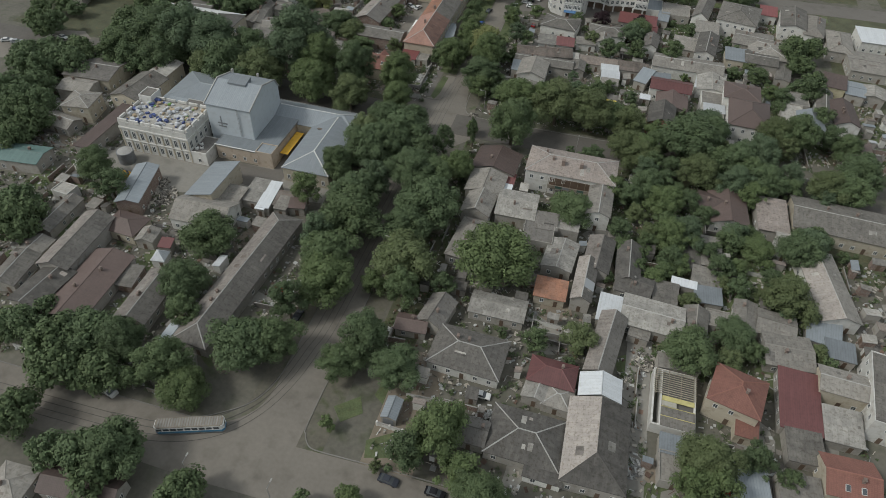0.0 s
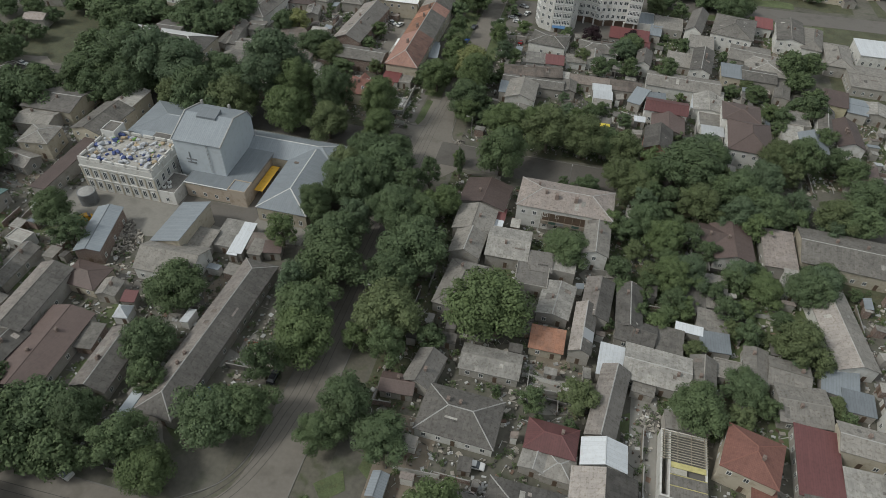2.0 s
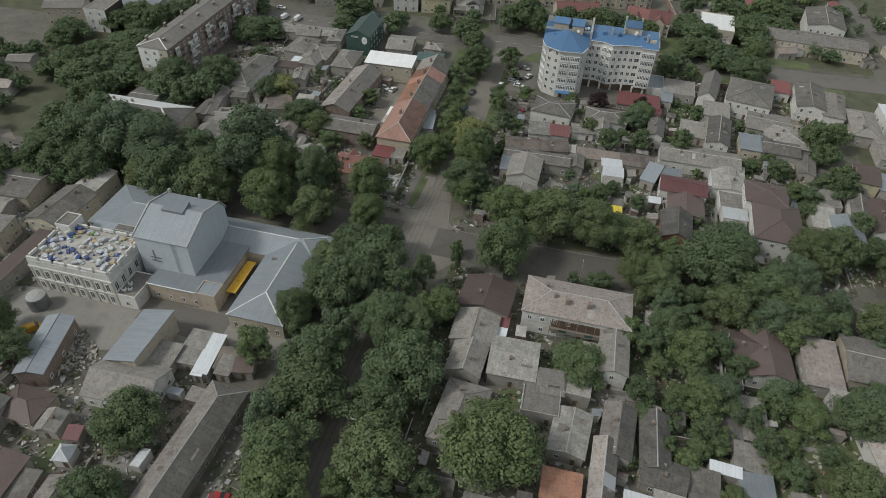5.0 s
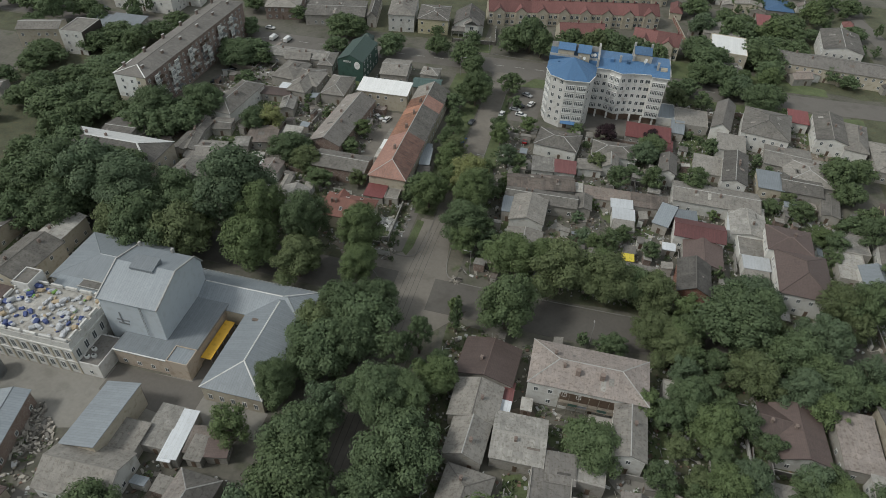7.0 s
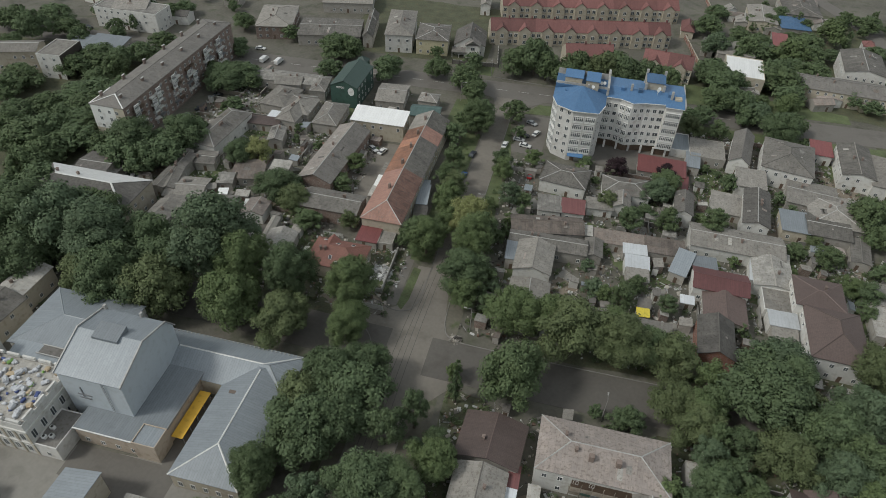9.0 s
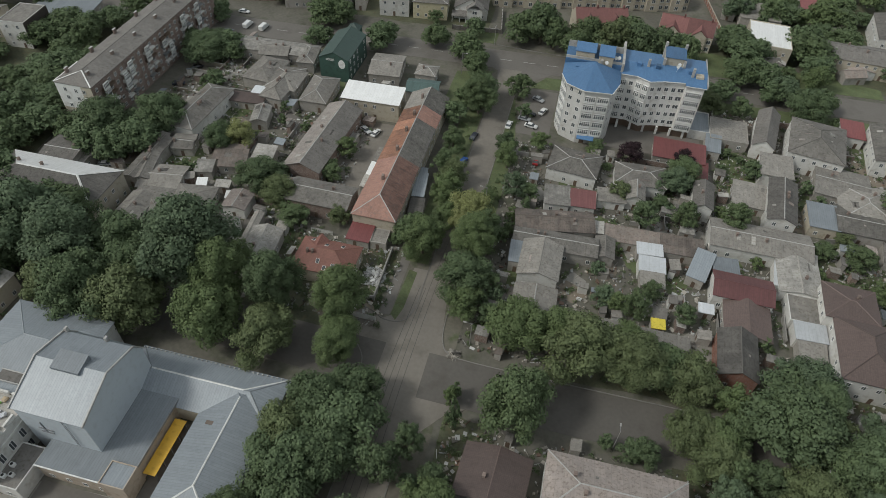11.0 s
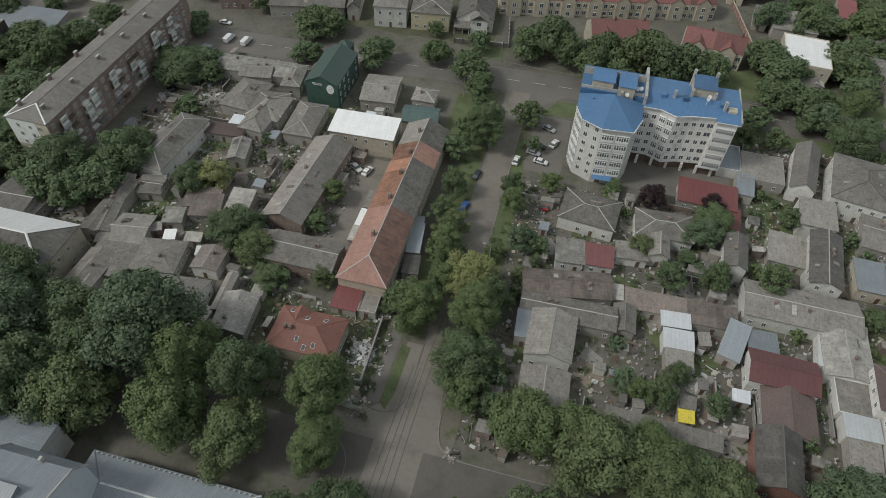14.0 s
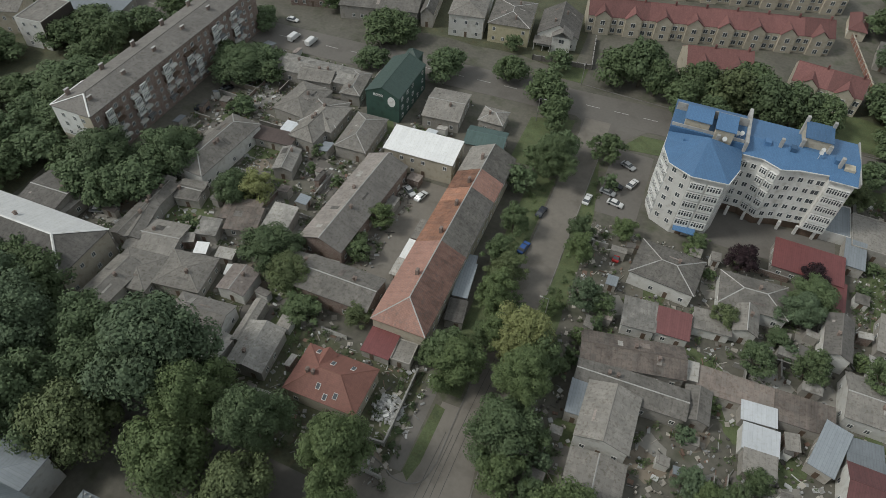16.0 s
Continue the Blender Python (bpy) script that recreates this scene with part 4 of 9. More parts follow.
def culture_hall():
    e = thing("culture_hall", -100, 160, 0, "large pale blue hall with stage tower and blue-grey metal roofs", "hall")
    # stage tower: local x -16..0, y -7.2..11
    prof = ((-7.2, 0), (-7.2, 16.0), (2.3, 19.6), (10.2, 17.4), (12.2, 14.2), (12.2, 0))
    bm = profile_x(-15.3, 0, prof)
    wall_uv(bm)
    part("stage_tower", bm, "wall_sky", e)
    for p, q in (((-7.6, 15.9), (2.3, 19.62)), ((2.3, 19.62), (10.2, 17.42)), ((10.2, 17.42), (12.5, 13.9))):
        bm = profile_x(-15.6, 0.3, ((p[0], p[1] + 0.02), (q[0], q[1] + 0.02), (q[0], q[1] + 0.2), (p[0], p[1] + 0.2)))
        slope_uv(bm)
        part("roof", bm, "metal", e)
    for x in (-15.65, 0.1):
        bm = profile_x(x, x + 0.3, ((-7.7, 15.8), (2.3, 19.8), (10.2, 17.6), (12.55, 14.0), (12.55, 14.4), (10.2, 17.95), (2.3, 20.15), (-7.7, 16.3)))
        part("verge_board", bm, "ridge_pale", e)
    bm = profile_x(-11.0, -4.8, ((0.6, 18.4), (0.6, 19.9), (4.6, 20.7), (4.6, 18.4)))
    slope_uv(bm)
    part("roof_vent", bm, "metal", e)
    for x in (-14.8, -5.6):
        part("chimney", box_mesh(x - 0.3, x + 0.3, 9.8, 10.6, 16.8, 18.9, 0.05), "ridge_pale", e)
    # dark relief and ladder on the tower's front
    bm = bmesh.new()
    add_box(bm, -12.2, -8.8, -7.33, -7.21, 9.4, 9.8)
    add_box(bm, -11.0, -10.7, -7.34, -7.21, 8.2, 12.2)
    add_box(bm, -12.0, -9.2, -7.36, -7.21, 8.3, 8.7)
    part("emblem", bm, "steel_grey", e)
    bm = bmesh.new()
    for x in (-4.6, -4.2):
        add_box(bm, x, x + 0.05, -7.5, -7.42, 6, 16.0)
    for k in range(28):
        add_box(bm, -4.56, -4.19, -7.48, -7.44, 6.2 + 0.35 * k, 6.24 + 0.35 * k)
    part("ladder", bm, "steel_grey", e)
    # hall behind, low flat part
    block(e, -38, -13.5, 1.5, 20, 8.6, 2.2, "hx", "metal", "grey")
    block(e, -35.5, -15.8, -2.4, 3.6, 8.3, 0.7, "s", "metal", "grey")
    bm = box_mesh(-28.5, -19.0, 0.2, 2.6, 9.0, 9.12)
    bm.normal_update()
    slope_uv(bm)
    part("roof_panel", bm, "slated", e)
    for y in (0.1, 2.6):
        part("flashing", box_mesh(-28.8, -18.7, y, y + 0.22, 9.0, 9.3), "ridge_pale", e)
    # terrace building
    block(e, -41, -17, -18, -2.5, 10.6, 0, "f", "slatel", "white")
    for z, tall in ((1.0, 2.3), (5.0, 2.6)):
        for i in range(8):
            put_window(e, -39.4 + 2.97 * i, -18.0, z, 0, 1.25, tall)
        for i in range(5):
            put_window(e, -41.0, -4.2 - 2.9 * i, z, -90, 1.25, tall)
            put_window(e, -17.0, -16.6 + 2.9 * i, z, 90, 1.25, tall)
    for i in range(9):
        u = -40.88 + 2.97 * i
        part("pilaster", box_mesh(u - 0.22, u + 0.22, -18.16, -18.002, 0.0, 8.39), "wall_cream", e)
    part("string_course", box_mesh(-41.2, -16.8, -18.22, -18.003, 4.2, 4.5), "wall_white", e)
    bm = bmesh.new()
    add_box(bm, -41.25, -16.75, -18.25, -18.0, 8.4, 8.9)
    add_box(bm, -41.25, -41.0, -18.0, -2.5, 8.4, 8.9)
    add_box(bm, -17.0, -16.75, -18.0, -2.5, 8.4, 8.9)
    part("cornice", bm, "wall_white", e)
    for i in range(6):
        x = -40.9 + i * 4.05
        for y in (-17.9, -3.1):
            part("parapet_block", box_mesh(x, x + 3.2, y, y + 0.5, 10.91, 11.8, 0.03), "wall_white", e)
    for i in range(4):
        for x in (-40.9, -17.6):
            part("parapet_block", box_mesh(x, x + 0.5, -16.9 + i * 3.6, -14.1 + i * 3.6, 10.91, 11.8, 0.03), "wall_white", e)
    block(e, -41, -36.5, -5.8, -0.5, 13.0, 0, "f", "slate", "grey")
    block(e, -16.98, -11.5, -18, -9, 4.4, 0, "f", "slated", "grey", windows="s")
    for x, y in ((-15.6, -16.2), (-14.2, -15.6), (-15.4, -13.8)):
        ac = part("air_conditioner", box_mesh(x - 0.5, x + 0.5, y - 0.4, y + 0.4, 4.43, 5.3, 0.04), "frame_white", e)
        bm = bmesh.new()
        bmesh.ops.create_cone(bm, cap_ends=True, segments=16, radius1=0.3, radius2=0.3, depth=0.04)
        bmesh.ops.translate(bm, verts=bm.verts[:], vec=(x, y, 5.325))
        part("fan_grille", bm, "rubber_black", ac)
    # front annex with peach walls
    block(e, -11.2, 8.6, -13, 11, 5.0, 0.9, "s", "metal", "peach", over=0.25, windows="s", pitch=3.6)
    block(e, 3.2, 8.7, -13.2, -8.3, 5.6, 0, "f", "metal", "peach")
    # wings round the court
    block(e, 14.0, 29.6, -17.4, 18.0, 5.0, 2.6, "hy", "metal", "cream", windows="se", pitch=2.6, wh=1.8)
    block(e, -6.0, 29.5, 5.6, 18.1, 5.02, 2.62, "hx", "metal", "cream")
    flash = [((21.8, -9.6, 7.6), (21.8, 10.2, 7.6)), ((21.8, -9.6, 7.6), (14.0, -17.4, 5.0)), ((21.8, -9.6, 7.6), (29.6, -17.4, 5.0)), ((0.4, 11.85, 7.64), (21.8, 11.85, 7.64)), ((21.8, 11.85, 7.64), (29.5, 18.1, 5.02))]
    part("ridge_cap", caps_mesh(flash, lift=0.2, wide=0.2), "frame_white", e, "pale ridge flashing")
    part("gutter_board", box_mesh(-11.2, 8.6, -13.05, -12.8, 5.2, 5.42), "frame_white", e)
    part("gutter_board", box_mesh(8.55, 8.75, -8.2, 10.9, 5.3, 5.95), "steel_grey", e)
    part("roof_patch", box_mesh(17.2, 20.2, 3.2, 4.0, 6.5, 6.75, 0.02), "rust", e, "rusty sheet lying on the roof")
    bm = bmesh.new()
    for i in range(30):
        add_box(bm, -5.0 + i * 1.12, -4.7 + i * 1.12, 17.4, 17.7, 5.3, 5.75)
    part("snow_guard", bm, "ridge_pale", e)


culture_hall()

# yellow canopy in the court
e = thing("canopy", -89.6, 158, 0, "long bright yellow canopy on posts in the court", "canopy")
surface("yellow_sheet", (0.62, 0.36, 0.04), rough=0.5, var=0.08)
bm = box_mesh(-1.5, 1.2, -6.3, 6.2, 3.0, 3.12, 0.02)
part("canopy_sheet", bm, "yellow_sheet", e)
for k in range(5):
    part("post", box_mesh(1.0, 1.12, -6.0 + 2.9 * k, -5.88 + 2.9 * k, 0, 3.0), "steel_grey", e)

# tubs and bundles on the terrace
surface("tub_white", (0.50, 0.51, 0.53), rough=0.6, var=0.1)
surface("tub_blue", (0.06, 0.085, 0.22), rough=0.5, var=0.1)
surface("tub_green", (0.20, 0.36, 0.09), rough=0.5, var=0.1)
surface("tub_tan", (0.42, 0.33, 0.22), rough=0.7, var=0.1)
TUBS = []
for key in ("white", "blue", "green", "tan"):
    for v in range(2):
        bm = bmesh.new()
        add_box(bm, -0.5, 0.5, -0.4, 0.4, 0, 0.7)
        bmesh.ops.bevel(bm, geom=bm.edges[:], offset=0.16, segments=1, affect="EDGES")
        for q in bm.verts:
            q.co += Vector((rng.uniform(-0.1, 0.1), rng.uniform(-0.1, 0.1), rng.uniform(-0.06, 0.06) if q.co.z > 0.1 else 0))
        me = bpy.data.meshes.new("sack")
        bm.to_mesh(me)
        bm.free()
        me.materials.append(MATS["tub_" + key])
        TUBS.append((key, me))
for i in range(130):
    key, me = TUBS[rng.choices(range(8), (9, 9, 2, 2, 0.8, 0.8, 2, 2))[0]]
    ob = new("sack", me)
    s = rng.uniform(0.5, 1.5)
    ob.matrix_world = Matrix.LocRotScale((rng.uniform(-139.5, -118.5), rng.uniform(143.2, 156.2), 10.63), Euler((0, 0, rng.uniform(0, 6))), (s * rng.uniform(0.8, 1.6), s, s * rng.uniform(0.7, 1.2)))
    tagged(ob, f"{key} bulky sack lying on the roof terrace", "sack", "sacks on the terrace")


def tank(x, y):
    e = thing("water_tank", x, y, 0, "round grey steel tank with a pale lid", "tank")
    bm = bmesh.new()
    bmesh.ops.create_cone(bm, cap_ends=True, segments=28, radius1=2.6, radius2=2.6, depth=4.0)
    bmesh.ops.translate(bm, verts=bm.verts[:], vec=(0, 0, 2.0))
    part("shell", bm, "steel_grey", e)
    bm = bmesh.new()
    bmesh.ops.create_cone(bm, cap_ends=True, segments=28, radius1=2.3, radius2=1.0, depth=0.5)
    bmesh.ops.translate(bm, verts=bm.verts[:], vec=(0, 0, 4.26))
    part("lid", bm, "ridge_pale", e)


tank(-137, 136.5)


# ---- seven-storey apartment building with a blue roof ----
def ring_wall(name, ring, z0, z1, material, parent):
    bm = bmesh.new()
    prism(bm, ring, z0, z1)
    bmesh.ops.recalc_face_normals(bm, faces=bm.faces[:])
    bm.normal_update()
    wall_uv(bm)
    return part(name, bm, material, parent)


LOGGIA = {}


def put_loggia(parent, x, y, z, turn, w, h=1.55):
    """A glazed loggia: parapet, white glazing bars and dark panes, standing a little proud of the wall."""
    w = round(w * 2) / 2
    if w not in LOGGIA:
        n = max(3, int(w / 0.62))
        xs = []
        for i in range(n + 1):
            u = -w / 2 + (w - 0.2) * i / n
            xs += [u, u + 0.2]
        bm = lattice(xs, (-0.75, 0.0, h * 0.68, h * 0.68 + 0.12, h, h + 0.2), [(2 * i + 1, j) for i in range(n) for j in (1, 3)], -0.35, 0.02)
        fr = bpy.data.meshes.new("loggia")
        bm.to_mesh(fr)
        bm.free()
        fr.materials.append(MATS["frame_white"])
        bm = box_mesh(-w / 2 + 0.04, w / 2 - 0.04, -0.28, 0.01, -0.02, h + 0.02)
        pa = bpy.data.meshes.new("pane")
        bm.to_mesh(pa)
        bm.free()
        pa.materials.append(MATS["window_glass"])
        LOGGIA[w] = fr, pa
    ob = link_mesh("loggia", LOGGIA[w][0], None, parent)
    ob.matrix_local = pose(x, y, z, 0, 0, turn)
    link_mesh("pane", LOGGIA[w][1], None, ob)


def facade(parent, a, b, floors, z0, step, kinds, ww=1.3, wh=1.5):
    """Windows (w) and glazed loggias (L) along the wall from a to b, seen from outside with a on the left."""
    a, b = Vector(a), Vector(b)
    t = (b - a).normalized()
    turn = math.degrees(math.atan2(t.y, t.x))
    n = len(kinds)
    pitch = (b - a).length / n
    for fl in range(floors):
        for i, k in enumerate(kinds):
            p = a + t * pitch * (i + 0.5)
            if k == "w":
                put_window(parent, p.x, p.y, z0 + step * fl, turn, ww, wh)
            elif k == "W":
                put_window(parent, p.x, p.y, z0 + step * fl, turn, 1.9, wh)
            elif k == "L":
                put_loggia(parent, p.x, p.y, z0 + step * fl, turn, pitch * 0.92)


def apartment_blue():
    e = thing("apartment_building", 0, 0, 0, "seven-storey pale grey apartment building with a bright blue roof", "apartment building")
    H = 19.5
    left = ((-26.5, 298.0), (-24.5, 293.2), (-19.0, 290.4), (-11.0, 291.2), (-9.0, 297.0), (-9.0, 318.5), (-25.0, 318.5), (-26.5, 311.0))
    right = ((-8.99, 304.0), (-3.5, 304.0), (0.8, 301.8), (5.2, 303.4), (12.0, 304.4), (12.0, 302.6), (17.6, 302.6), (17.6, 318.4), (-8.99, 318.4))
    ring_wall("wall", left, 0, H, "wall_grey", e)
    ring_wall("wall", right, 2.9, H, "wall_grey", e)
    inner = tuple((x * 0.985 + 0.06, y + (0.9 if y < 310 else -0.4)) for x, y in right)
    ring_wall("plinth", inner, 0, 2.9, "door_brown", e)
    for k in range(6):
        x = -6 + k * 4.4
        part("column", box_mesh(x - 0.35, x + 0.35, 302.9, 303.6, 0, 2.9), "wall_grey", e)
    # eave bands
    for ring in (left, right):
        cx, cy = sum(p[0] for p in ring) / len(ring), sum(p[1] for p in ring) / len(ring)
        out = tuple((cx + (x - cx) * 1.035, cy + (y - cy) * 1.03) for x, y in ring)
        ring_wall("eave", out, H + 0.002, H + 0.35, "ridge_pale", e)
    # windows
    st = 3.05
    facade(e, left[7], left[0], 6, 2.3, st, "wLLw")
    facade(e, left[0], left[1], 6, 2.3, st, "LL")
    facade(e, left[1], left[2], 6, 2.3, st, "ww")
    facade(e, left[2], left[3], 5, 3.9, st, "LL")
    facade(e, left[3], left[4], 6, 2.3, st, "w-")
    facade(e, left[4], (-9.0, 303.9), 5, 3.9, st, "ww")
    facade(e, right[0], right[1], 5, 3.9, st, "Lw")
    facade(e, right[1], right[2], 5, 3.9, st, "LL")
    facade(e, right[2], right[3], 5, 3.9, st, "ww")
    facade(e, right[3], right[4], 5, 3.9, st, "wwW")
    facade(e, right[5], right[6], 5, 3.9, st, "L")
    facade(e, right[6], right[7], 5, 3.9, st, "w-w-w")
    part("door", box_mesh(-17.5, -16.0, 290.5, 290.72, 0, 2.2), "door_brown", e)
    bm = profile_x(-18.5, -13.0, ((288.8, 2.6), (290.6, 3.1), (290.6, 3.25), (288.8, 2.75)))
    slope_uv(bm)
    part("porch_roof", bm, "blue", e)
    # roofs: faceted cone over the round front, pitched rear, raised stair heads
    def fan(ring, apex):
        bm = bmesh.new()
        lo = [bm.verts.new((x, y, H + 0.36)) for x, y in ring]
        top = bm.verts.new(apex)
        for i in range(len(lo)):
            bm.faces.new((lo[i], lo[(i + 1) % len(lo)], top))
        bm.faces.new(lo[::-1])
        bmesh.ops.recalc_face_normals(bm, faces=bm.faces[:])
        bm.normal_update()
        slope_uv(bm)
        return bm
    front = ((-27.0, 298.2), (-24.9, 292.7), (-19.1, 289.8), (-10.6, 290.6), (-8.6, 297.0), (-8.6, 305.0), (-27.0, 305.0))
    part("roof", fan(front, (-17.5, 300.5, 24.2)), "blue", e)
    bm = profile_x(-27.0, -8.6, ((305.0, H + 0.36), (305.0, 21.6), (312, 22.6), (319.0, 20.6), (319.0, H + 0.36)))
    slope_uv(bm)
    part("roof", bm, "blue", e)
    bm = bmesh.new()
    n0 = ((-8.5, 303.6), (-3.5, 303.6), (0.8, 301.4), (5.2, 303.0), (11.7, 304.0), (11.7, 302.2), (18.1, 302.2), (18.1, 309.5), (-8.5, 309.5))
    lo = [bm.verts.new((x, y, H + 0.38 if y < 309 else 21.5)) for x, y in n0]
    bm.faces.new(lo)
    r2 = [bm.verts.new(p) for p in ((18.1, 309.5, 21.5), (18.1, 319.0, H + 0.9), (-8.5, 319.0, H + 0.9), (-8.5, 309.5, 21.5))]
    bm.faces.new(r2)
    bmesh.ops.triangulate(bm, faces=bm.faces[:])
    g = bmesh.ops.extrude_face_region(bm, geom=bm.faces[:])
    for v in [v for v in g["geom"] if isinstance(v, bmesh.types.BMVert)]:
        v.co.z -= 0.35
    bmesh.ops.recalc_face_normals(bm, faces=bm.faces[:])
    bm.normal_update()
    slope_uv(bm)
    part("roof", bm, "blue", e)
    part("fire_wall", box_mesh(-9.0, -8.2, 304.2, 319.2, H + 0.4, 23.0, 0.05), "ridge_pale", e)
    for x0, x1, y0, y1, z in ((-24.0, -18.0, 306.0, 311.0, 24.2), (-16.5, -12.0, 304.5, 310.5, 24.4), (4.5, 10.5, 311.0, 317.0, 24.0)):
        part("stair_head", box_mesh(x0, x1, y0, y1, 20.5, z, 0.04), "wall_cream", e)
        bm = profile_x(x0 - 0.3, x1 + 0.3, ((y0 - 0.3, z), (y1 + 0.3, z + 0.5), (y1 + 0.3, z + 0.65), (y0 - 0.3, z + 0.15)))
        slope_uv(bm)
        part("roof", bm, "blue", e)
    part("verge", box_mesh(18.1, 18.45, 302.2, 319.2, H + 0.1, 21.0), "ridge_pale", e)
    for (xa, ya), (xb, yb) in zip(n0, n0[1:7]):
        if abs(xa - xb) < 0.1:
            continue
        bm = box_mesh(0, math.hypot(xb - xa, yb - ya), -0.16, 0.0, -0.14, 0.12)
        bmesh.ops.transform(bm, matrix=pose(xa, ya, H + 0.3, 0, 0, math.degrees(math.atan2(yb - ya, xb - xa))), verts=bm.verts[:])
        part("gutter", bm, "frame_white", e)
    for (xa, ya), (xb, yb) in zip(front, front[1:5]):
        bm = box_mesh(0, math.hypot(xb - xa, yb - ya), -0.16, 0.0, -0.14, 0.12)
        bmesh.ops.transform(bm, matrix=pose(xa, ya, H + 0.3, 0, 0, math.degrees(math.atan2(yb - ya, xb - xa))), verts=bm.verts[:])
        part("gutter", bm, "frame_white", e)
    for x, y in ((-3.5, 308.2), (2.6, 308.2), (12.8, 308.0), (-22.5, 300.6)):
        part("dormer", box_mesh(x - 0.7, x + 0.7, y - 0.5, y + 1.2, 20.4, 22.2, 0.05), "blue", e)
    part("roof_light", box_mesh(14.6, 17.0, 306.2, 308.4, 20.6, 21.35, 0.05), "wall_cream", e)
    for y in (305.6, 311.5):
        part("coping", box_mesh(-26.9, -9.1, y - 0.12, y + 0.12, 21.0, 24.6 if y > 310 else 22.5), "ridge_pale", e)
    for x, y in ((4.3, 310.6), (10.6, 310.6), (4.3, 317.2), (10.6, 317.2), (-0.5, 308.6), (-15.5, 303.5), (13.5, 307.0)):
        c = part("chimney", box_mesh(x - 0.4, x + 0.4, y - 0.45, y + 0.45, 20.3, 26.0 if y > 317 else 23.6, 0.05), "ridge_pale", e)
    for x, y in ((-11.2, 307.0), (-10.2, 307.4), (8.8, 309.0), (8.4, 307.8), (-14.0, 303.2)):
        bm = bmesh.new()
        bmesh.ops.create_cone(bm, cap_ends=True, segments=14, radius1=0.15, radius2=0.6, depth=0.25)
        bmesh.ops.transform(bm, matrix=pose(x, y, 23.0, 60, 0, 20), verts=bm.verts[:])
        add_box(bm, x - 0.04, x + 0.04, y - 0.04, y + 0.04, 20.8, 23.0)
        part("satellite_dish", bm, "frame_white", e)
    # low garage annex on the right
    block(e, 17.7, 24.5, 304.0, 316.0, 3.0, 0, "f", "metal", "grey")


apartment_blue()


# ---- five-storey brick apartment block ----
def apartment_brick():
    e = thing("apartment_building", -173.6, 291.5, 0, "long five-storey brown brick apartment block with balconies", "apartment building")
    block(e, -6.6, 6.6, -38.3, 38.5, 15.0, 1.8, "hy", "slated", "brick", over=0.3)
    part("flashing", caps_mesh([((0, -32.4, 16.6), (6.5, -38.2, 15.0)), ((0, -32.4, 16.6), (-6.5, -38.2, 15.0)), ((-6.6, -38.2, 14.95), (-6.6, -26.0, 14.95))], lift=0.3, wide=0.22), "frame_white", e, "white metal flashing on the hips")
    x = 6.3
    for fl in range(5):
        z = 0.9 + 2.85 * fl
        for i in range(22):
            y = -36 + i * 3.35
            k = i % 7
            if k in (1, 2, 4, 5) and fl > 0:
                if rng.random() < 0.42:
                    put_loggia(e, x + 0.99, y, z, 90, 2.5, 1.3)
                    bm = box_mesh(x + 0.001, x + 0.95, y - 1.3, y + 1.3, z - 1.0, z - 0.13)
                else:
                    put_window(e, x, y, z, 90, 1.3, 1.4)
                    bm = box_mesh(x + 0.001, x + 0.95, y - 1.3, y + 1.3, z - 0.95, z - 0.25)
                part("balcony", bm, rng.choice(("wall_grey", "steel_grey", "wall_white", "wall_white", "door_brown")), e)
            else:
                put_window(e, x, y, z, 90, 1.2, 1.4)
        for y in (-3.2, 0.6, 3.4):
            put_window(e, y, -38.16, z, 0, 1.1, 1.4)
    part("wall_panel", box_mesh(-6.3, 6.3, -38.08, -38.003, 0.0, 14.9), "wall_cream", e, "cream plaster on the end wall")
    part("wall_panel", box_mesh(-6.32, 2.6, -38.14, -38.081, 6.3, 14.92), "frame_white", e, "white insulated patch on the end wall")
    for i in range(6):
        y = -33 + i * 13.0
        for xx in (2.6, -5.0):
            c = part("chimney", box_mesh(xx - 0.25, xx + 0.25, y - 0.7, y + 0.7, 15.0, 17.3, 0.04), "chimney_brick", e)
            part("cap", box_mesh(xx - 0.32, xx + 0.32, y - 0.77, y + 0.77, 17.301, 17.42), "ridge_pale", c)


apartment_brick()


